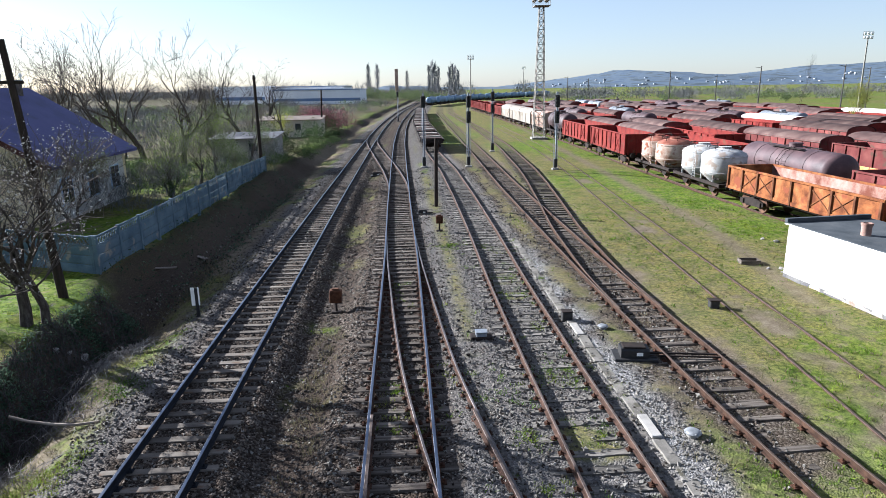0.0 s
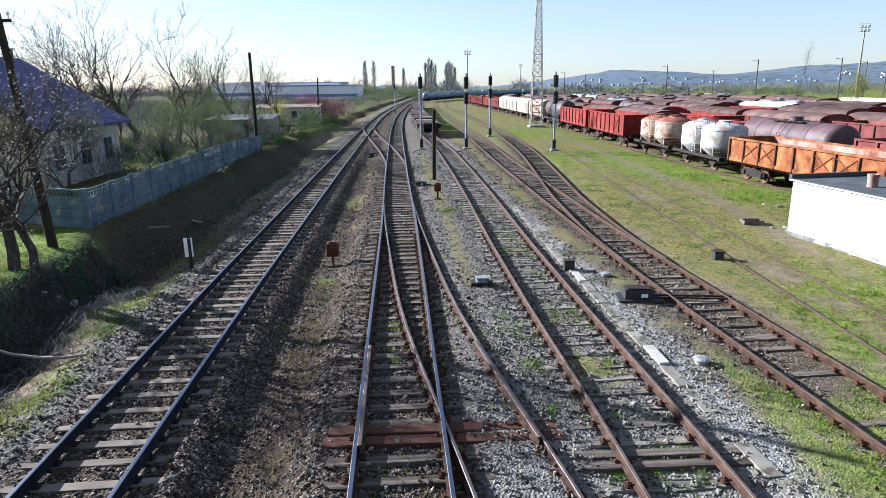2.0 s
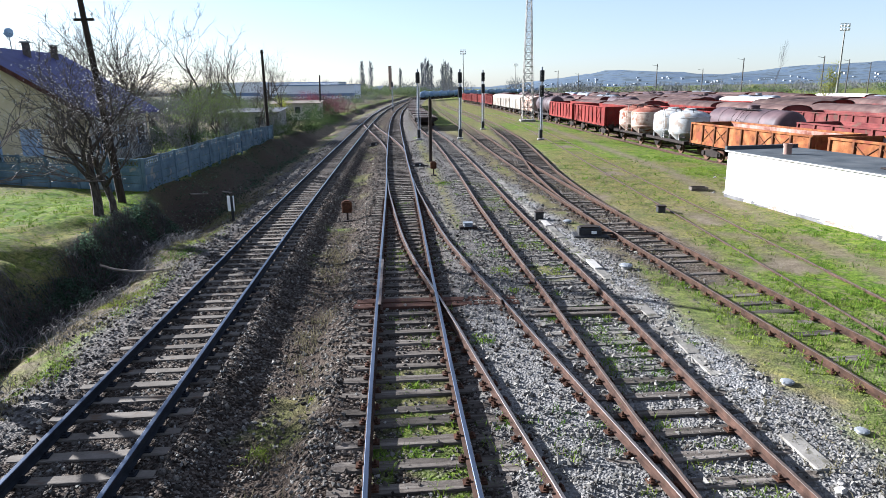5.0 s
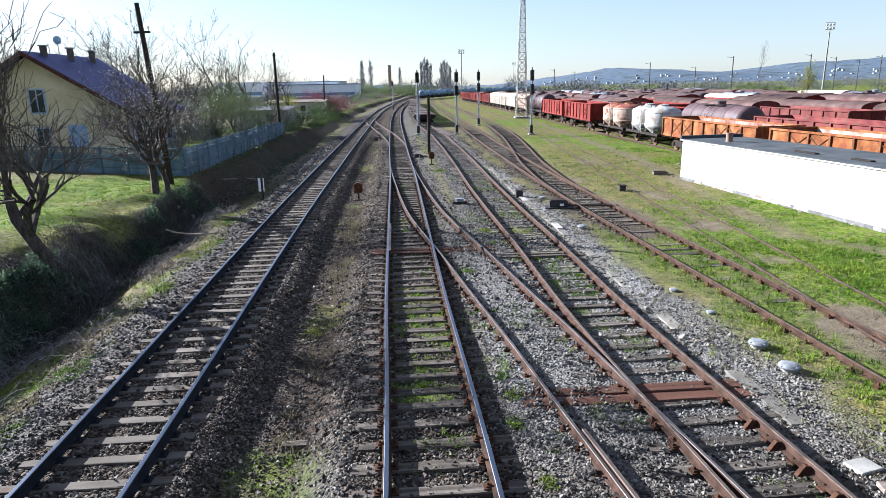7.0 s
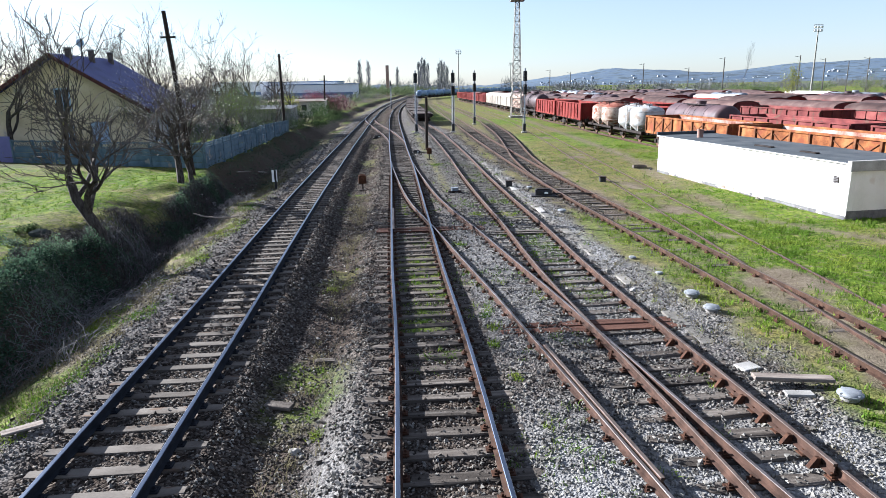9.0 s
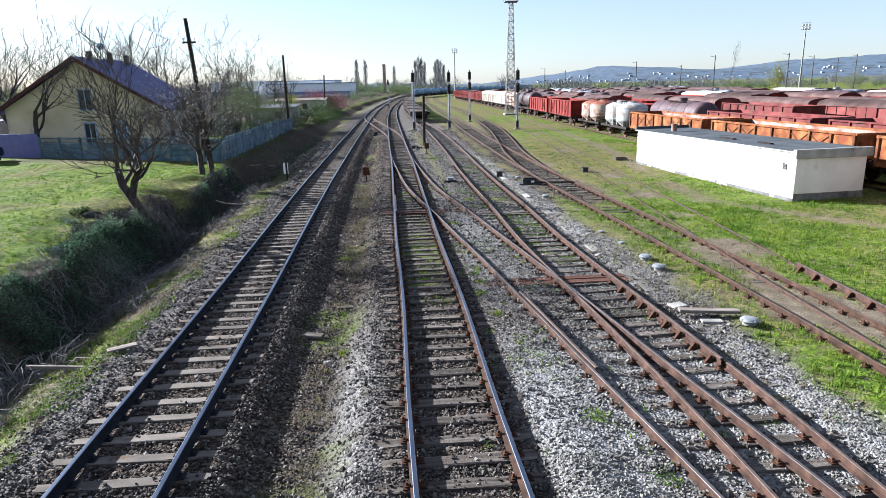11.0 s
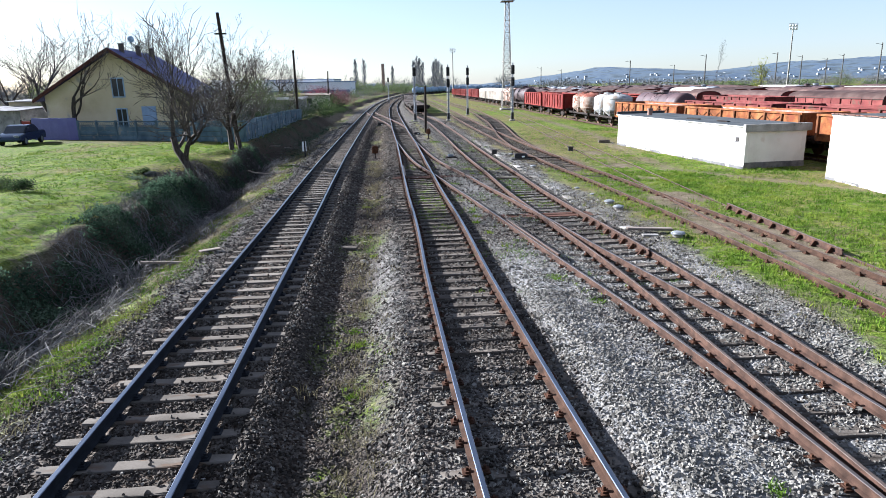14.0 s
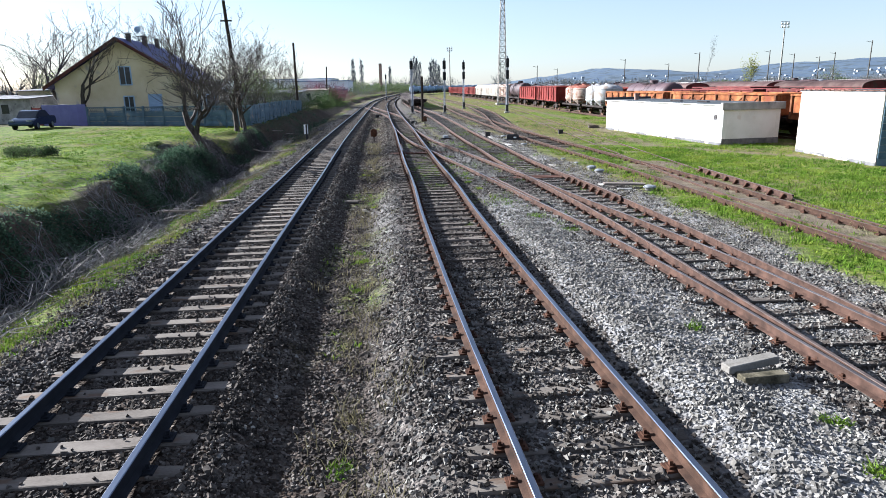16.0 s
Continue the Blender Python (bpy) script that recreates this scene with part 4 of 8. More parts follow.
def boxcar(mat, roof, L=12.5, detail=True):
    w = thing("covered_wagon", "", "freight wagon")
    underframe(w, L, detail)
    z0, z1 = 1.2, 2.95
    for s in (-1, 1):
        g = Geo().box(s * 1.38 - 0.03, -L / 2, z0 - 0.1, s * 1.38 + 0.03, L / 2, z1)
        for k in range(11):
            y = -L / 2 + 0.06 + (L - 0.12) * k / 10
            if abs(y) > 1.3:
                g.box(s * 1.43 - 0.04, y - 0.04, z0 - 0.1, s * 1.43 + 0.04, y + 0.04, z1)
        g.box(s * 1.43 - 0.05, -L / 2, z1 - 0.1, s * 1.43 + 0.05, L / 2, z1, 0.01)
        side = part("side_wall", g, mat, w)
        d = Geo().box(s * 1.46 - 0.03, -1.25, z0 - 0.02, s * 1.46 + 0.03, 1.25, z1 - 0.12, 0.01)
        for y in (-1.2, 0, 1.2):
            d.box(s * 1.5 - 0.025, y - 0.04, z0, s * 1.5 + 0.025, y + 0.04, z1 - 0.14)
        part("sliding_door", d, mat, side)
    arc = [(1.5 * math.cos(math.pi * k / 12), z1 - 0.12 + 0.68 * math.sin(math.pi * k / 12) ** 0.8) for k in range(13)]
    for e in (-1, 1):
        g = Geo().extrude([(x * 0.93, z - 0.03) for x, z in arc], e * (L / 2 - 0.03) - 0.03, e * (L / 2 - 0.03) + 0.03, axis="y")
        g.box(-1.4, e * (L / 2 - 0.03) - 0.03, z0 - 0.1, 1.4, e * (L / 2 - 0.03) + 0.03, z1 - 0.1)
        for x in (-0.7, 0.7):
            g.box(x - 0.05, e * L / 2 - 0.04, z0 - 0.1, x + 0.05, e * L / 2 + 0.06, z1 + 0.4)
        part("end_wall", g, mat, w)
    r = Geo().extrude(arc + [(x * 0.965, z - 0.05) for x, z in arc[::-1]], -L / 2 - 0.08, L / 2 + 0.08, axis="y")
    part("roof", r, roof, w, smooth=True)
    for e in (-1, 1):
        bogie(w, e * (L / 2 - 2.1), detail)
    return w


def tank_wagon(mat, L=11.4, detail=True):
    w = thing("tank_wagon", "", "freight wagon")
    underframe(w, L, detail)
    R, h = 1.22, L / 2 - 0.35
    prof = [(R * math.sin(math.pi / 2 * k / 5), -h + 0.55 * (1 - math.cos(math.pi / 2 * k / 5))) for k in range(6)]
    prof = prof + [(R, y) for y in (-h * 0.5, -h * 0.495, 0.0, h * 0.495, h * 0.5)] + [(r, -y) for r, y in prof[::-1]]
    part("tank", Geo().lathe(prof, 28, (0, 0, 2.42), "y"), mat, w, smooth=True)
    for y in (-h * 0.55, -h * 0.18, h * 0.18, h * 0.55):
        part("band", Geo().lathe([(R + 0.005, -0.06), (R + 0.022, -0.055), (R + 0.022, 0.055), (R + 0.005, 0.06)], 28, (0, y, 2.42), "y"), mat, w, smooth=True)
    d = Geo().lathe([(0.42, 0), (0.42, 0.28), (0.46, 0.3), (0.46, 0.36), (0.1, 0.42)], 16, (0, 0, 2.42 + R - 0.06))
    part("manhole", d, mat, w, smooth=True)
    la = Geo()
    for y in (-0.75, -0.35):
        la.tube([(-1.5, y, 1.3), (-1.5, y, 2.7), (-1.1, y, 3.4), (-0.5, y, 3.7)], 0.022, 5)
    for k in range(8):
        la.tube([(-1.5, -0.75, 1.4 + 0.2 * k), (-1.5, -0.35, 1.4 + 0.2 * k)], 0.016, 4)
    part("ladder", la, UNDERFRAME, w)
    for s in (-1, 1):
        part("walkway", Geo().box(s * 0.62 - 0.18, -h * 0.35, 2.42 + R - 0.04, s * 0.62 + 0.18, h * 0.35, 2.42 + R), UNDERFRAME, w)
    for e in (-1, 1):
        part("saddle", Geo().box(-1.1, e * h * 0.72 - 0.2, 1.15, 1.1, e * h * 0.72 + 0.2, 1.75, 0.03), UNDERFRAME, w)
        bogie(w, e * (L / 2 - 2.1), detail)
    return w


def silo_wagon(mat, top):
    """A two-chamber cement wagon: two upright drums with conical bottoms on a short frame."""
    L = 7.6
    w = thing("cement_silo_wagon", "", "freight wagon")
    underframe(w, L, True)
    for e in (-1, 1):
        y = e * 1.6
        g = Geo().lathe([(0.35, 0.75), (0.8, 1.05), (1.46, 1.75), (1.52, 1.85), (1.52, 3.3), (1.48, 3.38)], 28, (0, y, 0))
        c = part("drum", g, mat, w, smooth=True)
        part("dome", Geo().lathe([(1.49, 3.34), (1.43, 3.47), (1.05, 3.7), (0.45, 3.85), (0.42, 4.0), (0.1, 4.03)], 28, (0, y, 0)), top, c, smooth=True)
        for z in (1.95, 3.25):
            part("hoop", Geo().lathe([(1.522, z - 0.04), (1.545, z - 0.03), (1.545, z + 0.03), (1.522, z + 0.04)], 26, (0, y, 0)), mat, c, smooth=True)
        ring = [(1.05 * math.cos(2 * math.pi * k / 14), y + 1.05 * math.sin(2 * math.pi * k / 14), 4.0) for k in range(15)]
        rl = Geo().tube(ring, 0.022, 5, caps=False)
        for k in range(0, 14, 2):
            rl.tube([(ring[k][0], ring[k][1], 3.66), ring[k]], 0.018, 4)
        part("guard_rail", rl, UNDERFRAME, w)
        for x in (-1.15, 1.15):
            for dy in (-0.9, 0.9):
                part("strut", Geo().tube([(x, y + dy, 1.2), (x, y + dy, 1.75)], 0.06, 6), mat, w)
        axle(w, e * 2.2)
    for s in (-1, 1):
        part("sole_bar", Geo().box(s * 1.3 - 0.05, -L / 2, 0.98, s * 1.3 + 0.05, L / 2, 1.2, 0.015), UNDERFRAME, w)
    ld = Geo()
    for y in (-0.2, 0.2):
        ld.tube([(-1.42, y, 1.2), (-1.42, y, 3.95)], 0.025, 5)
    for k in range(12):
        ld.tube([(-1.42, -0.2, 1.35 + 0.21 * k), (-1.42, 0.2, 1.35 + 0.21 * k)], 0.017, 4)
    part("ladder", ld, mat, w)
    for s in (-1, 1):
        part("pipe", Geo().tube([(s * 0.9, -3.0, 1.5), (s * 1.1, 0, 1.45), (s * 0.9, 3.0, 1.5)], 0.06, 7), UNDERFRAME, w)
    return w


def flat_wagon(mat, L=13.2, low=0.45, detail=True, deck=None):
    w = thing("flat_wagon", "", "freight wagon")
    underframe(w, L, detail)
    part("deck", Geo().box(-1.4, -L / 2, 1.2, 1.4, L / 2, 1.3), deck or ROOF_GREY, w)
    for s in (-1, 1):
        g = Geo()
        for k in range(6):
            a, b = -L / 2 + L * k / 6 + 0.05, -L / 2 + L * (k + 1) / 6 - 0.05
            g.box(s * 1.42 - 0.03, a, 1.25, s * 1.42 + 0.03, b, 1.3 + low)
        g.box(s * 1.44 - 0.05, -L / 2, 1.1, s * 1.44 + 0.05, L / 2, 1.27)
        part("side_board", g, mat, w)
        part("end_board", Geo().box(-1.4, s * L / 2 - 0.04, 1.2, 1.4, s * L / 2 + 0.04, 1.3 + low), mat, w)
    for e in (-1, 1):
        bogie(w, e * (L / 2 - 2.1), detail)
    return w


def on_line(curve, y, shift=0.0):
    """The pose of a wagon whose middle lies at y on a track, shift metres to its right."""
    x = float(curve(y)) + shift
    dx = float(curve(y + 4) - curve(y - 4)) / 8
    return Matrix.Translation((x, y, WAGON_Z)) @ Matrix.Rotation(-math.atan(dx), 4, "Z")


def place(ob, m, label, group="stabled freight wagons"):
    ob.matrix_world = m
    return tagged(ob, label, group=group)


YARD_GAP = 4.75
place(gondola(ORANGE_RUST, h=1.2, inner=PALE_RUST, rib_mat=ORANGE_RIB), on_line(STABLED, 33.6), "orange-rust open gondola wagon with flaking inner walls on a siding")
place(gondola(ORANGE_RUST, h=1.2, inner=PALE_RUST, rib_mat=ORANGE_RIB), on_line(STABLED, 19.6), "orange-rust open gondola wagon standing behind the white shed")
place(gondola(ORANGE_RUST, h=1.2, inner=PALE_RUST, rib_mat=ORANGE_RIB), on_line(STABLED, 5.6), "orange-rust open gondola wagon with a leaf-patterned rust side")
place(silo_wagon(HOPPER_WHITE, HOPPER_WHITE), on_line(STABLED, 45.3) @ Matrix.Diagonal((0.95, 1, 0.82, 1)), "white two-drum cement silo wagon with grey stains")
place(silo_wagon(HOPPER_RUST, HOPPER_TOP), on_line(STABLED, 53.8) @ Matrix.Diagonal((0.95, 1, 0.82, 1)), "rust-streaked white cement silo wagon with brown domes")
red = place(gondola(RED_PAINT), on_line(STABLED, 66.0), "oxide-red open gondola wagon with ribbed sides")
place(copy_thing(red, on_line(STABLED, 80.3)), on_line(STABLED, 80.3), "oxide-red open gondola wagon coupled in a long row")
place(tank_wagon(TANK_DARK, 10.5), on_line(STABLED, 93.3), "dark brown tank wagon in a long stabled row")
place(boxcar(HOPPER_RUST, HOPPER_RUST, 10.0), on_line(STABLED, 104.8), "patchy rust and white covered wagon")
pale_car = place(boxcar(WAGON_WHITE, WAGON_WHITE, 11.0), on_line(STABLED, 116.5), "cream-white covered wagon with an arched roof")
for y in (128.2, 139.9):
    place(copy_thing(pale_car, on_line(STABLED, y)), on_line(STABLED, y), "cream-white covered wagon with an arched roof")
for y in (153.0, 167.2, 181.4, 195.6, 209.8):
    place(copy_thing(red, on_line(STABLED, y)), on_line(STABLED, y), "oxide-red open gondola wagon far down the row")

LABELS = {"red_box": "oxide-red covered wagon with a dusty arched roof", "mar_box": "faded maroon covered wagon with a dusty roof", "red_gon": "red open gondola wagon in the yard", "mar_gon": "maroon open gondola wagon in the yard",
          "tank": "dark brown tank wagon in the yard", "grey_tank": "grey tank wagon in the yard", "pale_box": "covered wagon with a pale dusty roof", "flat": "flat wagon with ochre side boards"}
PROTO = {"red_box": lambda: boxcar(RED_PAINT, ROOF_GREY, detail=False), "mar_box": lambda: boxcar(MAROON_PAINT, ROOF_GREY, detail=False), "red_gon": lambda: gondola(RED_PAINT, detail=False),
         "mar_gon": lambda: gondola(MAROON_PAINT, detail=False), "tank": lambda: tank_wagon(TANK_DARK, detail=False), "grey_tank": lambda: tank_wagon(TANK_GREY, detail=False),
         "pale_box": lambda: boxcar(MAROON_PAINT, ROOF_PALE, detail=False), "flat": lambda: flat_wagon(YELLOW_RUST, detail=False)}
first_of = {}


def stable(kind, m):
    if kind in first_of:
        ob = copy_thing(first_of[kind], m)
    else:
        ob = first_of[kind] = PROTO[kind]()
    return place(ob, m, LABELS[kind])


rnd = random.Random(5)
ROWS_FIXED = {1: ["mar_gon", "mar_gon", "tank", "red_gon", "red_box", "red_box", "mar_box", "red_box"],
              2: ["flat", "flat", "flat", "red_gon", "mar_box", "red_gon", "tank", "red_box", "red_box"],
              3: ["flat", "mar_gon", "mar_box", "mar_box", "red_gon", "tank"],
              4: ["mar_box", "mar_box", "flat", "red_box"]}
for k in range(1, 13):
    shift = YARD_GAP * k
    y = 15.2 + (shift * 1.15 if k > 1 else 0)
    i = 0
    while y < 225 - 3 * k:
        fixed = ROWS_FIXED.get(k, [])
        kind = fixed[i] if i < len(fixed) else rnd.choices(["red_box", "mar_box", "red_gon", "mar_gon", "tank", "pale_box", "flat", "grey_tank"], [5, 5, 3, 4, 2, 3 if k > 5 else 1, 1, 1])[0]
        stable(kind, on_line(STABLED, y, shift) @ Matrix.Diagonal((1, 1, 0.88, 1)))
        y += 14.2
        i += 1
        if rnd.random() < 0.06:
            y += rnd.uniform(4, 14)
# a string of short flat wagons on the siding, and a long rake of tank wagons far beyond
low_wagon = flat_wagon(UNDERFRAME, 13.0, 0.12, deck=UNDERFRAME)
for k in range(4):
    part("cradle", Geo().box(-1.25, -5.0 + 3.1 * k, 1.3, 1.25, -3.9 + 3.1 * k, 1.42, 0.02), WAGON_WHITE if k % 2 else ROOF_GREY, low_wagon, "dusty load cradle")
low = place(low_wagon, on_line(SIDING, 84), "low black flat wagon standing on the siding", "flat wagons on the siding")
for y in (98.5, 113, 127.5, 142, 156.5, 171, 185.5):
    place(copy_thing(low, on_line(SIDING, y)), on_line(SIDING, y), "low black flat wagon standing on the siding", "flat wagons on the siding")
FAR_RAKE = line([(240, -8), (262, -4.5), (300, 6), (340, 20), (400, 48), (470, 90)])
y = 262.0
far_tank = None
while y < 440:
    m = on_line(FAR_RAKE, y)
    if far_tank is None:
        far_tank = tank_wagon(TANK_BLUE, detail=False)
        place(far_tank, m, "blue-grey tank wagon in a long distant train", "distant tank train")
    else:
        place(copy_thing(far_tank, m), m, "blue-grey tank wagon in a long distant train", "distant tank train")
    y += 13.4 * math.cos(math.atan(float(FAR_RAKE(y + 4) - FAR_RAKE(y - 4)) / 8))
# the rails under the stabled rows
for k in range(0, 13):
    rails = Geo()
    tr = thing("railway_track", "rusty stabling track under parked wagons", "railway track", group="tracks of the yard")
    cv = (lambda s: (lambda yy: STABLED(yy) + s))(YARD_GAP * k)
    for off in (-0.7525, 0.7525):
        part("rail", rail_mesh(cv, -15 if k < 2 else 10 + 4 * k, 230, off, [RUST_MID, RAIL_TOP_RUST]), RUST_MID, tr)


# ---- concrete fence ----
def fence_panel(L):
    g = Geo()
    for k in range(3):
        g.box(0.06, -0.03, 0.36 * k, L - 0.06, 0.03, 0.36 * k + 0.345, 0.02)
        g.box(0.2, -0.042, 0.36 * k + 0.08, L - 0.2, 0.042, 0.36 * k + 0.26, 0.02)
    z = 1.08
    g.box(0.06, -0.03, z, L - 0.06, 0.03, z + 0.06)
    g.box(0.06, -0.03, z + 0.32, L - 0.06, 0.03, z + 0.4, 0.015)
    n = 8
    for k in range(n):
        a, b = 0.1 + (L - 0.2) * k / n, 0.1 + (L - 0.2) * (k + 1) / n
        for p, q in (((a, z + 0.04), (b, z + 0.34)), ((a, z + 0.34), (b, z + 0.04))):
            g.tube([(p[0], 0, p[1]), (q[0], 0, q[1])], 0.022, 4)
    return g


def build_fence(name_label, pts, bay=2.05, slope=True):
    f = thing("concrete_fence", name_label, "fence")
    pm = fence_panel(bay).mesh("panel", FENCE)
    qm = Geo().box(-0.075, -0.075, -0.4, 0.075, 0.075, 1.52, 0.015).mesh("post", FENCE)
    for (x0, y0), (x1, y1) in zip(pts, pts[1:]):
        d = math.hypot(x1 - x0, y1 - y0)
        n = round(d / bay)
        a = math.atan2(y1 - y0, x1 - x0)
        for k in range(n + 1):
            x, y = x0 + (x1 - x0) * k / n, y0 + (y1 - y0) * k / n
            z = FENCE_Z(x, y)
            tilt = rnd.gauss(0, 0.012)
            part("post", qm, FENCE, f, at=Matrix.Translation((x, y, z)) @ Matrix.Rotation(a, 4, "Z") @ Matrix.Rotation(tilt, 4, "X"))
            if k < n:
                part("panel", pm, FENCE, f, at=Matrix.Translation((x, y, z + rnd.uniform(-0.008, 0.008))) @ Matrix.Rotation(a, 4, "Z") @ Matrix.Rotation(tilt, 4, "X") @ Matrix.Diagonal((d / n / bay, 1, 1, 1)))
    return f


def FENCE_Z(x, y):
    return 0.93 - 0.25 * float(smooth(40, 55, y))


build_fence("grey concrete panel fence with a lattice top rail above the ditch", [(-13.25, 23.4), (-15.3, 54.5)])
build_fence("grey concrete panel fence with lattice top by the house", [(-13.4, 23.45), (-27.85, 28.95)])


# ---- white sheds ----
def shed(name, label, near, far, width, height, roof_mat, wall_mat, over=0.12, lip=True):
    """A flat-roofed shed whose track side runs from near to far; its other walls lie to the right."""
    (x0, y0), (x1, y1) = near, far
    L = math.hypot(x1 - x0, y1 - y0)
    a = math.atan2(y1 - y0, x1 - x0)
    s = thing(name, label, "shed", Matrix.Translation((x0, y0, 0)) @ Matrix.Rotation(a, 4, "Z"))
    t = 0.25
    part("front_wall", Geo().box(0, -t, -0.3, L, 0, height), wall_mat, s)
    part("back_wall", Geo().box(0, -width, -0.3, L, -width + t, height), wall_mat, s)
    part("end_wall", Geo().box(0, -width + t, -0.3, t, -t, height), wall_mat, s)
    part("end_wall", Geo().box(L - t, -width + t, -0.3, L, -t, height), wall_mat, s)
    r = Geo().box(-over, -width - over, height, L + over, over, height + 0.05, 0.01)
    roof = part("roof_slab", r, wall_mat, s)
    part("roofing", Geo().box(-over - 0.01, -width - over - 0.01, height + 0.054, L + over + 0.01, over + 0.01, height + 0.09, 0.01), roof_mat, s)
    if lip:
        part("parapet", Geo().box(L - 0.05, -width - over, height + 0.094, L + over, over, height + 0.25, 0.01), roof_mat, roof)
    pl = Geo()
    pl.box(-0.02, -width - 0.02, -0.3, L + 0.02, -width, 0.22)
    pl.box(-0.02, -width, -0.3, 0, -0.0, 0.34)
    pl.box(0.0, 0, -0.3, L, 0.015, 0.14)
    part("plinth", pl, PLINTH, s)
    return s, L


SHED_A, LA = shed("white_shed", "low whitewashed shed with a flat felt roof beside the tracks", (16.0, 10.15), (13.75, 24.9), 3.5, 2.15, ROOF_FELT, WHITEWASH)
vent = Geo().lathe([(0.17, 2.22), (0.17, 2.58), (0.2, 2.63), (0.2, 2.7), (0.14, 2.7), (0.14, 2.5)], 14, (LA - 2.6, -1.1, 0))
part("chimney_pot", vent, PALE_RUST, SHED_A, "stubby clay vent pipe", smooth=True)
part("end_beam", Geo().box(-0.17, -3.66, 1.9, 0.06, 0.17, 2.3, 0.015), CONCRETE, SHED_A, "grey concrete beam over the end wall")
vt = part("wall_vent", Geo().box(0.55, 0.002, 1.35, 0.83, 0.02, 1.62, 0.004), UNDERFRAME, SHED_A, "small dark wall vent")
for k in range(4):
    part("slat", Geo().box(0.56, 0.02, 1.37 + 0.063 * k, 0.82, 0.034, 1.4 + 0.063 * k), PLINTH, vt)
for x, w in ((3.4, 0.5), (6.2, 0.4), (6.8, 0.25)):
    part("felt_scrap", Geo().box(x - w, -1.0, 2.236, x + w, -0.78, 2.3, 0.02), UNDERFRAME, SHED_A, "curled dark scrap of roofing felt")
SHED_B, LB = shed("cream_shed", "cream-rendered flat-roofed shed with dark blue-grey boards on its shaded end wall", (17.75, 0.3), (17.95, 6.3), 3.2, 2.85, ROOF_FELT, CREAM_WALL, 0.04, False)

EDGE_TILE = material("worn_roof_tile", [(0.0913, 0.0498, 0.0373), (0.166, 0.0913, 0.0706), (0.232, 0.149, 0.116)], 4, 0.9, 0, 0.4, 40, 0.006, 0.35)
for k in range(24):
    part("edge_tile", Geo().box(0.25 * k + 0.02, -0.2, 2.942 + 0.012 * (k % 2), 0.25 * k + 0.24, 0.07 + 0.02 * (k % 3), 2.98 + 0.012 * (k % 2), 0.008), EDGE_TILE, SHED_B)
# Boards reuse the fence colour, so its painted-in shade darkens this end.
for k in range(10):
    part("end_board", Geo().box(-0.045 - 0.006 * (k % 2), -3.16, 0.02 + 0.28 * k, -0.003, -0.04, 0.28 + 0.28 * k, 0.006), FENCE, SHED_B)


# ---- posts, masts and signals ----
def pole(label, base, top, r0, r1, arms=()):
    p = thing("utility_pole", label, "pole")
    part("shaft", Geo().tube([base, [(a + b) / 2 for a, b in zip(base, top)], top], [r0, (r0 + r1) / 2, r1], 10), DARK_WOOD, p, smooth=True)
    d = Vector(top) - Vector(base)
    for f, w in arms:
        c = Vector(base) + d * f
        part("crossarm", Geo().box(c.x - w, c.y - 0.05, c.z - 0.05, c.x + w, c.y + 0.05, c.z + 0.05, 0.01), DARK_WOOD, p)
        for s in (-1, 1):
            part("insulator", Geo().lathe([(0.02, 0), (0.02, 0.1), (0.045, 0.11), (0.05, 0.18), (0.02, 0.22)], 8, (c.x + s * (w - 0.06), c.y, c.z + 0.05)), SIGN_WHITE, p, "white porcelain insulator", smooth=True)
    return p


pole("leaning tarred timber utility pole with crossarms beside the fence", (-13.05, 20.7, 0.8), (-13.5, 20.5, 9.3), 0.16, 0.1, ((0.85, 0.38),))
pole("tall tarred timber pole at the end of the fence", (-15.75, 54.9, 0.4), (-15.7, 54.7, 8.85), 0.17, 0.11, ((0.97, 0.15),))
pole("tarred timber pole among blossoming bushes", (-18.9, 100, 0.2), (-18.6, 100, 7.5), 0.17, 0.11)
pole("short tarred timber post between the tracks", (-0.55, 41.6, -0.1), (-0.5, 41.5, 4.5), 0.13, 0.12)


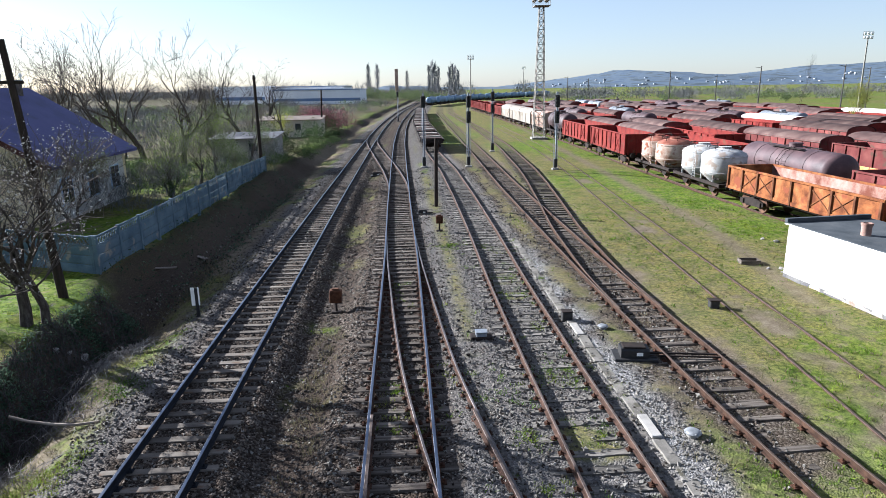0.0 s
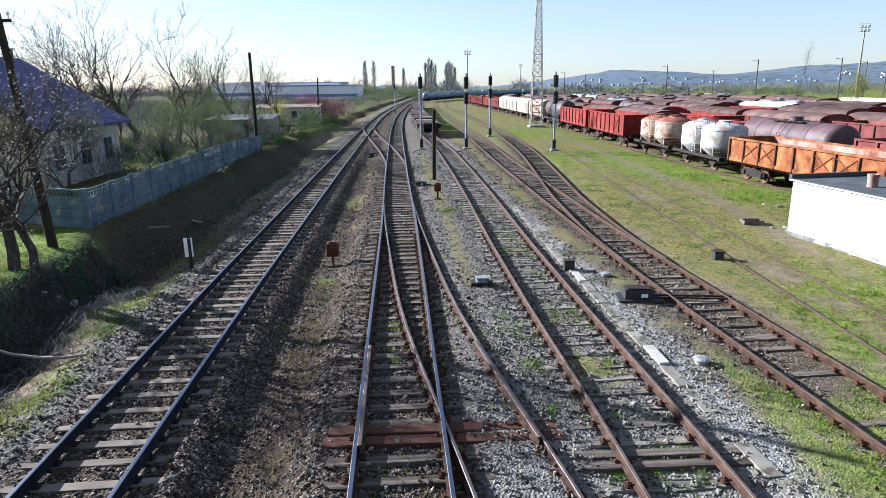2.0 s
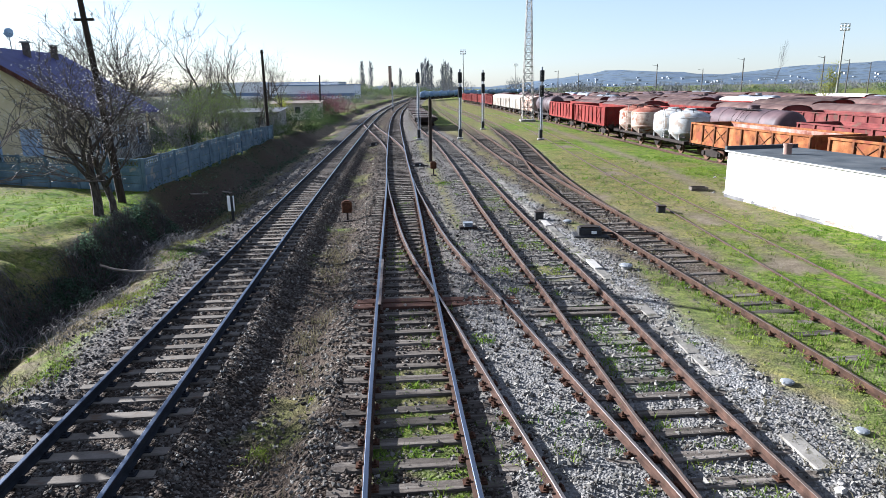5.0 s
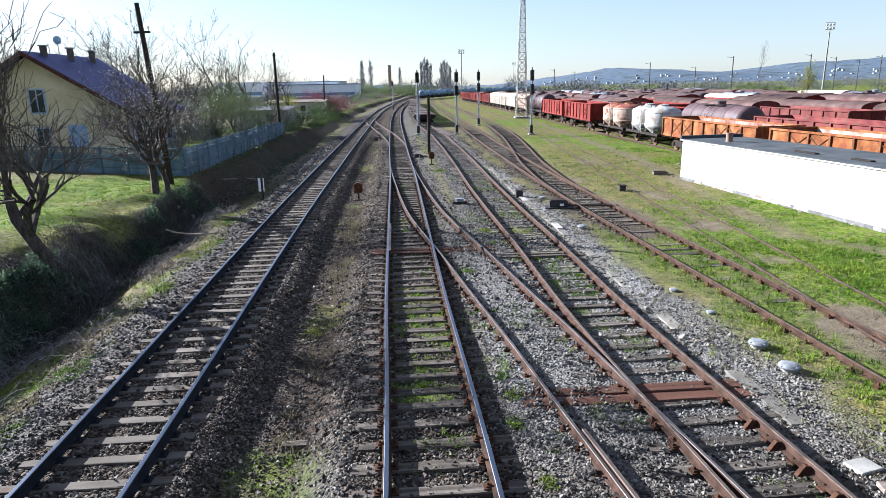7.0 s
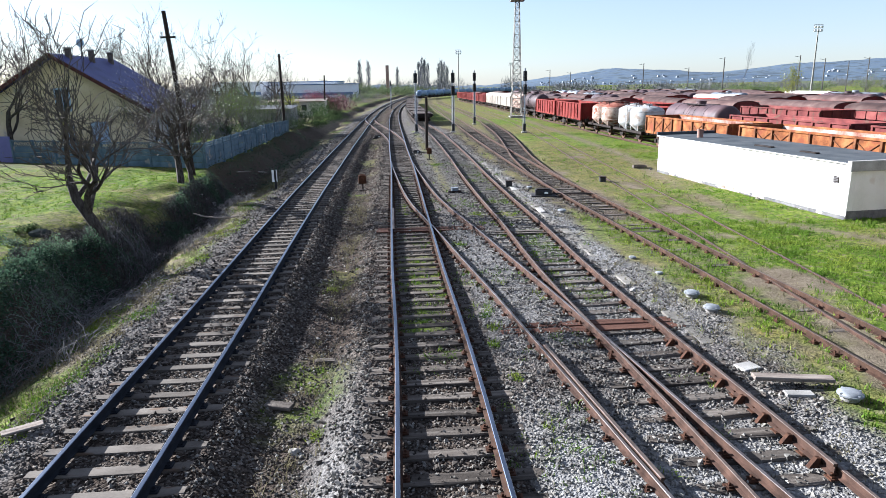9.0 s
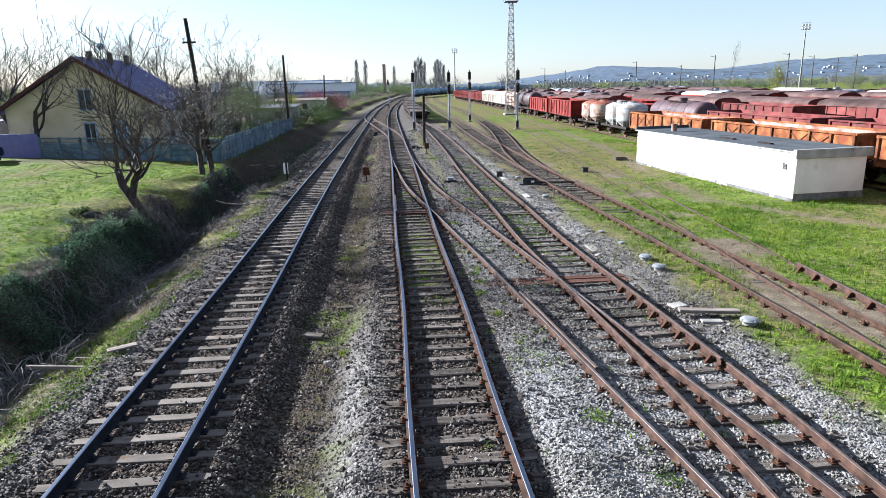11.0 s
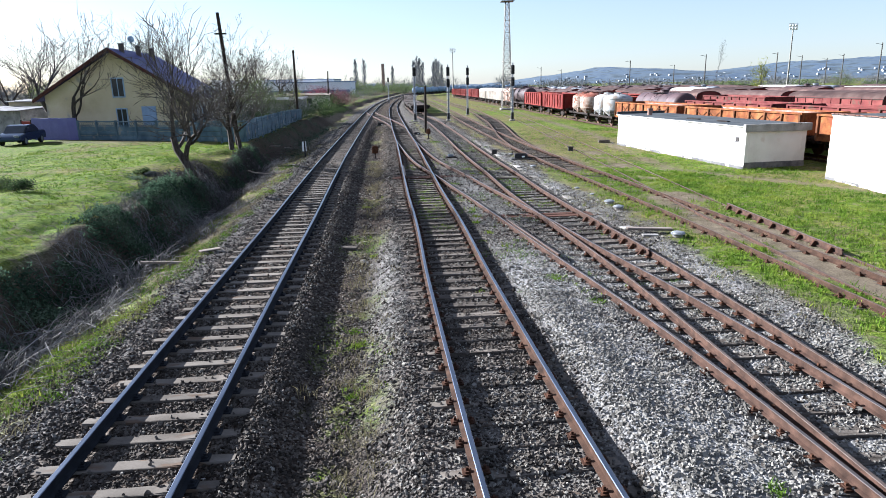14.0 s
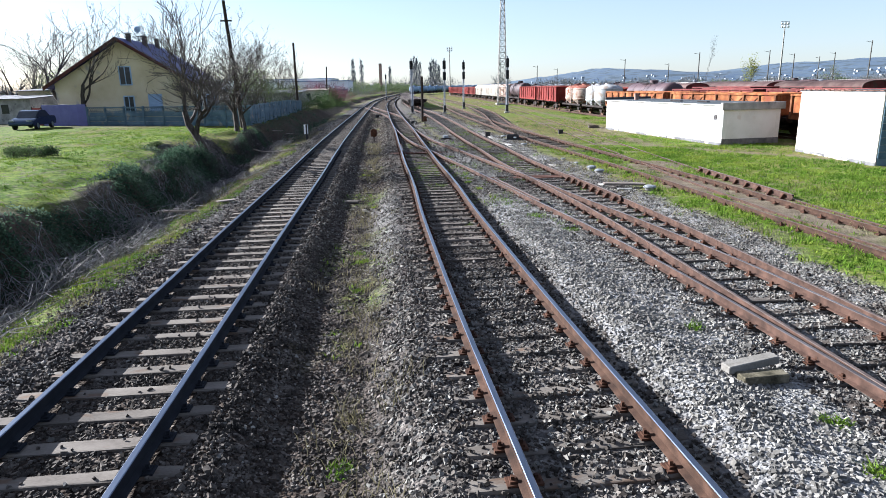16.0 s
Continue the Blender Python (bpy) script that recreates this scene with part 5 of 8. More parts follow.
def lattice_mast(label, x, y, h, w0, w1, head):
    m = thing("floodlight_mast", label, "light mast", Matrix.Translation((x, y, 0)))
    legs = []
    for sx, sy in ((-1, -1), (1, -1), (1, 1), (-1, 1)):
        legs.append(((sx * w0, sy * w0, 0), (sx * w1, sy * w1, h)))
        part("leg", Geo().tube([(sx * w0, sy * w0, 0), (sx * w1, sy * w1, h)], 0.06, 5), MAST_STEEL, m)
    n = int(h / 1.0)
    for i in range(4):
        a, b = legs[i], legs[(i + 1) % 4]
        for k in range(n):
            f0, f1 = k / n, (k + 1) / n
            la = lambda q, f: tuple(q[0][j] + (q[1][j] - q[0][j]) * f for j in range(3))
            for p, q in ((la(a, f0), la(b, f1)), (la(b, f0), la(a, f1)), (la(a, f1), la(b, f1))):
                part("brace", Geo().tube([p, q], 0.03, 4), MAST_STEEL, m)
    part("footing", Geo().box(-w0 - 0.3, -w0 - 0.3, -0.2, w0 + 0.3, w0 + 0.3, 0.25, 0.03), CONCRETE, m)
    g = Geo().box(-head, -head, h, head, head, h + 0.1)
    for s in (-1, 1):
        for z in (0.6, 1.1):
            g.tube([(-head, s * head, h + z), (head, s * head, h + z)], 0.03, 4)
            g.tube([(s * head, -head, h + z), (s * head, head, h + z)], 0.03, 4)
        for q in (-1, 1):
            g.tube([(s * head, q * head, h), (s * head, q * head, h + 1.1)], 0.03, 4)
    part("platform", g, MAST_STEEL, m)
    for sx in (-1, 0, 1):
        for sy in (-1, 1):
            part("floodlight", Geo().lathe([(0.12, 0.0), (0.3, 0.25), (0.33, 0.3)], 10, (sx * head * 0.8, sy * head, h + 1.0), "y"), MAST_STEEL, m, smooth=True)
    return m


lattice_mast("tall steel lattice floodlight mast with a lamp platform", 14.1, 95.0, 18.4, 0.85, 0.32, 1.1)


def lamp_mast(label, x, y, h):
    m = thing("yard_lamp_mast", label, "light mast", Matrix.Translation((x, y, 0)))
    part("shaft", Geo().tube([(0, 0, -0.2), (0, 0, h * 0.5), (0, 0, h)], [0.3, 0.2, 0.14], 8), MAST_STEEL, m)
    g = Geo()
    for z in (h - 0.3, h + 0.5, h + 1.3):
        g.tube([(-1.1, 0, z), (1.1, 0, z)], 0.05, 4)
    for s in (-1.1, 0, 1.1):
        g.tube([(s, 0, h - 0.3), (s, 0, h + 1.3)], 0.05, 4)
    f = part("lamp_frame", g, MAST_STEEL, m)
    for s in (-0.8, 0, 0.8):
        for z in (h, h + 0.8):
            part("floodlight", Geo().box(s - 0.28, -0.3, z - 0.22, s + 0.28, 0.05, z + 0.22, 0.05), SIGN_WHITE, f)
    return m


lamp_mast("slim yard floodlight mast with a square lamp frame", 10.55, 245, 17.6)
lamp_mast("slim yard floodlight mast far across the yard", 52, 420, 18)
lamp_mast("slim yard floodlight mast beyond the wagons", 96, 150, 17)


def signal(label, x, y, h, turn=0.0, heads=2):
    s = thing("railway_signal", label, "railway signal", Matrix.Translation((x, y, 0)) @ Matrix.Rotation(turn, 4, "Z"))
    part("base", Geo().box(-0.32, -0.32, -0.2, 0.32, 0.32, 0.12, 0.04), CONCRETE, s)
    part("post", Geo().tube([(0, 0, 0.1), (0, 0, h)], 0.085, 10), GALV, s, smooth=True)
    part("relay_box", Geo().box(-0.16, -0.14, 0.16, 0.16, 0.14, 1.0, 0.02), BLACK_PAINT, s)
    la = Geo()
    for q in (-0.18, 0.18):
        la.tube([(q, 0.16, 0.2), (q, 0.16, h - 0.4)], 0.018, 4)
    for k in range(int(h / 0.32)):
        la.tube([(-0.18, 0.16, 0.35 + 0.3 * k), (0.18, 0.16, 0.35 + 0.3 * k)], 0.013, 4)
    part("ladder", la, GALV, s)
    for i in range(heads):
        z = h - 0.85 - 1.45 * i
        hd = part("signal_head", Geo().box(-0.22, -0.2, z - 0.55, 0.22, -0.06, z + 0.55, 0.05), BLACK_PAINT, s)
        for k in range(3):
            zz = z - 0.33 + 0.33 * k
            part("hood", Geo().lathe([(0.11, 0.0), (0.115, -0.16), (0.1, -0.16), (0.09, -0.02)], 10, (0, -0.2, zz), "y"), BLACK_PAINT, hd, smooth=True)
    return s


signal("slim grey railway signal post with two black heads", 10.5, 59.8, 7.1)
signal("slim grey railway signal post with a black head", 2.45, 62.8, 7.1)
signal("slim grey railway signal post by the main line", -1.93, 62.8, 7.15, 0, 1)
signal("slim grey railway signal post among the yard tracks", 5.92, 77.5, 7.35)
signal("slim grey railway signal post by the far curve", -10.4, 150, 7.0, 0, 1)


# ---- house ----
ROOF_TILE = material("dark_violet_roof_sheet", [(0.0249, 0.0249, 0.083), (0.0373, 0.0373, 0.133), (0.0498, 0.0456, 0.141)], 0.8, 0.6, 0, 0.3, 20, 0.01)
HOUSE_WALL = material("ochre_house_render", [(0.44, 0.36, 0.22), (0.54, 0.45, 0.29), (0.60, 0.52, 0.36)], 0.6, 0.95, 0, 0.35, 20, 0.01, spots=((0.33, 0.30, 0.26), 0.7, 0.6))
PALE_RENDER = material("pale_grey_render", [(0.36, 0.355, 0.34), (0.46, 0.45, 0.43)], 0.7, 0.95, 0, 0.35, 20, 0.01, spots=((0.3, 0.27, 0.22), 0.8, 0.62))
BARGE = material("dark_red_brown_paint", [(0.0498, 0.0208, 0.0183), (0.0913, 0.0373, 0.0315)], 3, 0.8, 0, 0.3, 30, 0.004)
SOOT_BRICK = material("sooty_brick", [(0.0581, 0.0498, 0.0456), (0.124, 0.104, 0.0913)], 6, 0.9, 0, 0.5, 40, 0.01)
GLASS = material("window_glass", [(0.0166, 0.0208, 0.0249), (0.0291, 0.0332, 0.0415)], 2, 0.08, 0, 0, 10)
PALE_BLUE = material("pale_blue_paint", [(0.22, 0.30, 0.42), (0.32, 0.42, 0.55)], 3, 0.7, 0, 0.2, 30, 0.003)


def build_house():
    h = thing("house", "two-storey ochre house with a steep dark violet roof behind the fence", "house", Matrix.Translation((-26.0, 32.0, 0.85)) @ Matrix.Rotation(radians(4), 4, "Z"))
    W, L, E, P = 5.6, 9.8, 3.5, 7.0
    g = Geo().extrude([(-W, 0), (W, 0), (W, E), (0.0, P - 0.15), (-W, E)], 0.0, 0.35, axis="y")
    front = part("gable_wall", g, HOUSE_WALL, h)
    part("gable_wall", Geo().extrude([(-W, 0), (W, 0), (W, E), (0.0, P - 0.15), (-W, E)], L - 0.35, L, axis="y"), HOUSE_WALL, h)
    for s in (-1, 1):
        part("side_wall", Geo().box(min(s * W, s * (W - 0.35)), 0.35, 0, max(s * W, s * (W - 0.35)), L - 0.35, E), PALE_RENDER, h)
        k = (P - E) / W
        r = Geo().extrude([(0, P), (s * (W + 0.7), E - 0.7 * k), (s * (W + 0.7), E - 0.7 * k + 0.16), (0, P + 0.18)], -0.55, L + 0.5, axis="y")
        part("roof_slope", r, ROOF_TILE, h)
        part("barge_board", Geo().extrude([(0, P - 0.1), (s * (W + 0.72), E - 0.7 * k - 0.12), (s * (W + 0.72), E - 0.7 * k + 0.17), (0, P + 0.19)], -0.62, -0.55, axis="y"), BARGE, h, "dark red-brown barge board")
    for x, y in ((0.35, 1.6), (0.65, 4.6), (0.65, 8.0)):
        c = part("chimney", Geo().box(x - 0.17, y - 0.17, P - 1.6, x + 0.17, y + 0.17, P + 0.55, 0.02), SOOT_BRICK, h)
        part("chimney_cap", Geo().box(x - 0.24, y - 0.24, P + 0.55, x + 0.24, y + 0.24, P + 0.65, 0.02), CONCRETE, c)
    for x, z, w, t in ((0.25, 4.05, 0.42, 0.7), (0.3, 1.45, 0.36, 0.85)):
        wd = part("window", Geo().box(x - w - 0.1, -0.05, z - t - 0.1, x + w + 0.1, 0.02, z + t + 0.1, 0.01), PALE_BLUE, h, "pale blue framed window")
        part("pane", Geo().box(x - w, -0.062, z - t, x - 0.04, -0.052, z + t), GLASS, wd)
        part("pane", Geo().box(x + 0.04, -0.062, z - t, x + w, -0.052, z + t), GLASS, wd)
    sh = part("shuttered_window", Geo().box(1.9, -0.06, 0.95, 3.05, 0.02, 2.5, 0.01), PALE_BLUE, h, "closed pale blue window shutters")
    for k in range(2):
        x = 1.95 + 0.54 * k
        for j in range(7):
            part("slat", Geo().box(x, -0.085, 1.05 + 0.2 * j, x + 0.5, -0.062, 1.2 + 0.2 * j), PALE_BLUE, sh)
    for y in (2.0, 5.0, 8.0):
        wd = part("window", Geo().box(W - 0.02, y - 0.65, 0.9, W + 0.05, y + 0.65, 2.4, 0.01), PALE_BLUE, h, "pale blue framed window")
        part("pane", Geo().box(W + 0.052, y - 0.55, 1.0, W + 0.062, y - 0.03, 2.3), GLASS, wd)
        part("pane", Geo().box(W + 0.052, y + 0.03, 1.0, W + 0.062, y + 0.55, 2.3), GLASS, wd)
    dish = Geo().tube([(0.85, 2.6, P), (0.85, 2.6, P + 1.0)], 0.03, 5)
    part("antenna_pole", dish, GALV, h)
    part("antenna_dish", Geo().lathe([(0.28, 0.1), (0.26, 0.09), (0.18, 0.03), (0.03, 0.0), (0.03, 0.02), (0.17, 0.05), (0.25, 0.105)], 18, (0.85, 2.5, P + 1.0), "y"), PALE_BLUE, h, smooth=True)
    part("antenna_arm", Geo().tube([(0.85, 2.5, P + 0.6), (0.85, 2.0, P + 0.95)], 0.02, 5), GALV, h)


build_house()


# ---- trees ----
BARK = material("grey_brown_bark", [(0.0249, 0.0208, 0.0183), (0.0539, 0.0456, 0.039), (0.0913, 0.0789, 0.0681)], 5, 0.95, 0, 0.7, 40, 0.01, stretch=(3, 3, 0.6))
TWIG = material("thin_twigs", [(0.0519, 0.0436, 0.0384), (0.119, 0.102, 0.0882)], 3, 0.95, 0, 0, 20)
# A lighter copy of the twigs, with haze put into the colour.
HAZY_TWIG = material("haze_lightened_twigs", [(0.0747, 0.073, 0.0706), (0.141, 0.137, 0.133)], 3, 0.95, 0, 0, 20)
BUD_GREEN = material("young_green_leaf", [(0.116, 0.158, 0.0332), (0.216, 0.257, 0.0664)], 3, 0.8, 0, 0, 20, island=0.35)
LEAF_GREEN = material("spring_leaf", [(0.0664, 0.108, 0.0208), (0.141, 0.183, 0.0415)], 3, 0.8, 0, 0, 20, island=0.4)
LEAF_YELLOW = material("yellow_green_leaf", [(0.133, 0.158, 0.0249), (0.249, 0.249, 0.0498)], 3, 0.8, 0, 0, 20, island=0.35)
for _leaf in (BUD_GREEN, LEAF_GREEN, LEAF_YELLOW):
    let_light_through(_leaf, 0.4)
BLOSSOM = material("white_blossom", [(0.5, 0.48, 0.44), (0.66, 0.62, 0.57)], 3, 0.8, 0, 0, 20, island=0.2)
PINK = material("pink_blossom", [(0.30, 0.09, 0.13), (0.45, 0.18, 0.22)], 3, 0.8, 0, 0, 20, island=0.35)
BRAMBLE = material("bramble_stem", [(0.0789, 0.0747, 0.0747), (0.199, 0.189, 0.187)], 3, 0.95, 0, 0, 20, island=0.45)


def grow(rn, base, d, length, radius, depth, wood, tips, spread=0.55, up=0.12, bend=0.12, kids=(2, 3)):
    pts, rad, p = [Vector(base)], [radius], Vector(base)
    d = Vector(d).normalized()
    n = 4 if depth > 1 else 2
    end = radius * (0.62 if depth else 0.3)
    for i in range(n):
        d = (d + Vector((rn.gauss(0, bend), rn.gauss(0, bend), rn.gauss(0, bend) + up * 0.3))).normalized()
        p = p + d * (length / n)
        pts.append(p.copy())
        rad.append(radius + (end - radius) * (i + 1) / n)
    wood.append((pts, rad, depth))
    if depth == 0:
        tips.append((pts[-1], d))
        tips.append((pts[-2], d))
        return
    for k in range(rn.randint(*kids) + (1 if depth > 2 else 0)):
        f = rn.uniform(0.45, 1.0) if k else 1.0
        i = min(int(f * n), n)
        side = Vector((rn.gauss(0, 1), rn.gauss(0, 1), rn.gauss(0, 0.5))).normalized()
        nd = (d + side * spread * rn.uniform(0.7, 1.3) + Vector((0, 0, up))).normalized()
        grow(rn, pts[i], nd, length * rn.uniform(0.62, 0.86), max(rad[i] * rn.uniform(0.55, 0.75), 0.006), depth - 1, wood, tips, spread, up, bend, kids)


def leaf_cloud(rn, centres, size, count, spread, droop=0.0):
    """Small leaves and buds, each a bent pair of triangles, scattered round the given places."""
    k = len(centres) * count
    if not k:
        return np.zeros((0, 3)), np.zeros((0, 3), int)
    r = np.random.RandomState(rn.randint(0, 99999))
    c = np.repeat(np.array([tuple(p) for p in centres]), count, 0) + r.normal(0, spread, (k, 3))
    a, b = r.normal(0, 1, (k, 3)), r.normal(0, 1, (k, 3))
    a /= np.linalg.norm(a, axis=1)[:, None]
    b -= a * (a * b).sum(1)[:, None]
    b /= np.linalg.norm(b, axis=1)[:, None]
    nn = np.cross(a, b)
    s = size * r.uniform(0.6, 1.4, (k, 1))
    v = np.stack([c - a * s, c + b * s * 0.5 + nn * s * 0.2, c + a * s, c - b * s * 0.5 + nn * s * 0.2], 1).reshape(-1, 3)
    o = np.arange(k)[:, None] * 4
    f = np.concatenate([o + np.array([[0, 1, 2]]), o + np.array([[0, 2, 3]])], 0)
    return v, f


def tree_parts(height, seed, lean=(0, 0), depth=6, trunk=0.3, r=0.16, leaves=None, leaf=(0.04, 2, 0.1), spread=0.55, up=0.12, kids=(2, 3), stems=1, bend=0.12, sprays=2, spray=0.4, label="", name="tree", twig=None, thin=0.006):
    """A tree at the origin: forking limbs, fine twigs and, where given, young leaves."""
    rn = random.Random(seed)
    t = thing(name, label, "tree")
    wood, tips = [], []
    for s in range(stems):
        d = (lean[0] + (rn.gauss(0, 0.25) if s else 0), lean[1] + (rn.gauss(0, 0.25) if s else 0), 1)
        grow(rn, ((rn.uniform(-0.25, 0.25) if s else 0), (rn.uniform(-0.2, 0.2) if s else 0), 0), d, height * trunk, r * (1 if not s else 0.75), depth, wood, tips, spread, up, bend, kids)
    top = sorted(q.z for q, _ in tips)[-max(3, len(tips) // 60)]
    k = height / top
    for pts, rad, dp in wood:
        for q in pts:
            q *= k
    tips = [(q * 1.0, d) for q, d in tips]
    gw, gt = Geo(), Geo()
    for pts, rad, dp in wood:
        if dp >= 3:
            gw.tube(pts, rad, 7 if dp > 4 else 5, caps=False)
        else:
            gt.tube(pts, [max(q, thin) for q in rad], 3, caps=False)
    for pts, rad, dp in wood:
        if dp <= 1:
            for j in range(sprays):
                q = pts[rn.randint(1, len(pts) - 1)]
                d = (pts[-1] - pts[0]).normalized() + Vector((rn.gauss(0, 0.6), rn.gauss(0, 0.6), rn.gauss(0.1, 0.5)))
                d = d.normalized() * spray * rn.uniform(0.5, 1.3)
                gt.tube([q, q + d], [thin, thin * 0.5], 3, caps=False)
                tips.append((q + d, d))
    for q in gw, gt:
        q.v = [(a[0], a[1], a[2] - 0.12) for a in q.v]
    tr = part("trunk", gw, BARK, t, smooth=True)
    crown = part("crown", gt, twig or TWIG, t, "fine bare twigs")
    if leaves:
        v, f = leaf_cloud(rn, [q for q, _ in tips], leaf[0], leaf[1], leaf[2])
        tagged(part("leaf", fast_mesh("leaf", v, f, leaves), leaves, crown), kind="stuff")
    return t


def plant(ob, x, y, label=None, turn=0.0, size=1.0, copy=True, wide=1.0):
    z = float(ground_height(np.array(float(x)), np.array(float(y))))
    m = Matrix.Translation((x, y, z)) @ Matrix.Rotation(turn, 4, "Z") @ Matrix.Diagonal((size * wide, size * wide, size, 1))
    if copy:
        ob = copy_thing(ob, m)
    ob.matrix_basis = m
    return tagged(ob, label or ob["label"])


def tree(label, base, height, seed, wide=1.0, **kw):
    return plant(tree_parts(height, seed, label=label, **kw), *base, label, copy=False, wide=wide)


tree("budding dark fruit tree with a dense twiggy crown by the pole", (-12.75, 18.2), 5.9, 98, 1.1, lean=(0.12, 0.0), depth=5, trunk=0.2, r=0.17, leaves=BLOSSOM, leaf=(0.032, 1, 0.06), up=0.1, stems=2, sprays=1, kids=(2, 3), bend=0.17, spread=0.66, thin=0.0075)
tree("bare dark tree with a leaning trunk above the ditch", (-11.3, 7.45), 7.4, 105, 1.1, lean=(-0.24, 0.05), depth=5, trunk=0.2, r=0.2, leaves=BUD_GREEN, leaf=(0.012, 1, 0.03), spread=0.62, up=0.14, sprays=1, kids=(2, 3), bend=0.17, thin=0.011)
tree("bare tree leaning over the violet wall", (-30.6, 32.0), 9.8, 21, 1.3, lean=(-0.6, 0), depth=5, trunk=0.3, r=0.2, spread=0.5, kids=(2, 2), bend=0.15, sprays=1, twig=TWIG, thin=0.012)
BARE_A = tree("bare leafless tree by the violet wall", (-29.5, 31.0), 10.0, 23, 1.2, lean=(0.05, 0), depth=5, trunk=0.24, r=0.18, spread=0.5, up=0.18, kids=(2, 2), sprays=1, twig=TWIG, thin=0.012)
BARE_B = tree("large bare walnut tree beyond the garden", (-24.5, 60), 12.5, 31, 0.85, depth=5, trunk=0.24, r=0.36, spread=0.62, kids=(2, 2), bend=0.17, up=0.1, sprays=2, spray=0.9, twig=TWIG, thin=0.014)
BARE_C = tree("large bare tree beyond the house roof", (-31.0, 66), 13.5, 33, 0.95, depth=5, trunk=0.24, r=0.34, spread=0.66, kids=(2, 2), bend=0.17, up=0.1, sprays=2, spray=0.9, twig=TWIG, thin=0.014)
BARE_D = tree("tall slender bare tree beyond the garden", (-28.5, 57), 12.0, 35, 0.9, depth=5, trunk=0.26, r=0.3, spread=0.52, up=0.14, kids=(2, 2), bend=0.15, sprays=2, spray=0.9, twig=TWIG, thin=0.014)
GREEN_A = tree("bushy tree in young green leaf behind the fence", (-16.6, 38.5), 4.6, 41, depth=5, trunk=0.2, r=0.09, leaves=LEAF_GREEN, leaf=(0.032, 2, 0.1), spread=0.7, stems=3, kids=(2, 2), twig=HAZY_TWIG)
GREEN_B = tree("bushy green fruit tree in the garden", (-17.8, 46), 5.0, 43, depth=5, trunk=0.2, r=0.1, leaves=LEAF_GREEN, leaf=(0.032, 2, 0.1), spread=0.7, stems=2, kids=(2, 2), twig=HAZY_TWIG)
tree("small bare fruit tree against the house", (-18.6, 31.5), 4.4, 45, depth=5, trunk=0.2, r=0.1, leaves=BUD_GREEN, leaf=(0.025, 1, 0.05), spread=0.6, stems=2)
tree("tall thin hazy tree beyond the wagon rows", (51, 93), 11.0, 52, 0.55, depth=5, trunk=0.32, r=0.12, leaves=BUD_GREEN, leaf=(0.03, 1, 0.1), spread=0.45, up=0.25, kids=(1, 2), sprays=2, spray=0.6, twig=HAZY_TWIG, thin=0.012)
tree("bright yellow-green young tree among the wagon rows", (57.8, 90), 7.6, 57, 0.7, depth=4, trunk=0.3, r=0.1, leaves=LEAF_YELLOW, leaf=(0.1, 3, 0.28), spread=0.5, up=0.2, kids=(2, 3), sprays=2, twig=HAZY_TWIG)
rn = random.Random(12)
for ob, x, y, k in ((BARE_B, -34, 58, 0.9), (BARE_C, -41, 70, 1.0), (BARE_D, -37, 48, 0.8), (BARE_B, -52, 84, 1.0), (BARE_C, -24, 78, 0.85), (BARE_D, -31, 84, 0.9), (BARE_B, -62, 75, 0.95), (BARE_D, -46, 62, 0.85),
                    (BARE_A, -22, 90, 0.9), (BARE_C, -70, 92, 1.0), (BARE_B, -44, 112, 0.95), (BARE_D, -58, 120, 1.0), (BARE_C, -34, 128, 0.9), (BARE_B, -80, 115, 1.0), (BARE_A, -40, 42, 0.85), (BARE_D, -50, 50, 0.8), (BARE_A, -17.5, 57, 0.6), (BARE_A, -20.5, 70, 0.7)):
    plant(ob, x, y, "bare leafless tree among the gardens", rn.uniform(0, 6.28), k)
for ob, x, y, k in ((GREEN_B, -16.2, 49, 0.7), (GREEN_A, -19, 53, 0.9), (GREEN_A, -36, 40, 1.0), (GREEN_A, -17.2, 61, 0.7), (GREEN_B, -22, 66, 1.0), (GREEN_A, -26, 72, 1.2), (GREEN_B, -33, 66, 1.1), (GREEN_B, -42, 52, 1.1), (GREEN_B, 96, 128, 1.3)):
    plant(ob, x, y, "bushy garden tree in young green leaf", rn.uniform(0, 6.28), k)


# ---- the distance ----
# The blue of distance haze is painted into the hills' own colour.
HAZE_BLUE_HILL = material("haze_blue_wooded_hill", [(0.0456, 0.0706, 0.112), (0.0747, 0.104, 0.141), (0.116, 0.137, 0.149)], 0.02, 0.95, 0, 0, 1, detail=10.0, spots=((0.045, 0.062, 0.078), 0.02, 0.52))
FAR_WALL = material("far_pale_wall", [(0.72, 0.73, 0.75), (0.8, 0.81, 0.82)], 0.2, 0.9, 0, 0, 1, per_object=0.2)
FAR_BLUE = material("far_blue_cladding", [(0.116, 0.166, 0.282), (0.166, 0.232, 0.349)], 0.2, 0.7, 0, 0, 1)


def hill_top(xs):
    return 6 + 44 * smooth(150, 700, xs) + 20 * smooth(900, 1900, xs) - 10 * smooth(650, 900, xs) * (1 - smooth(1000, 1300, xs))


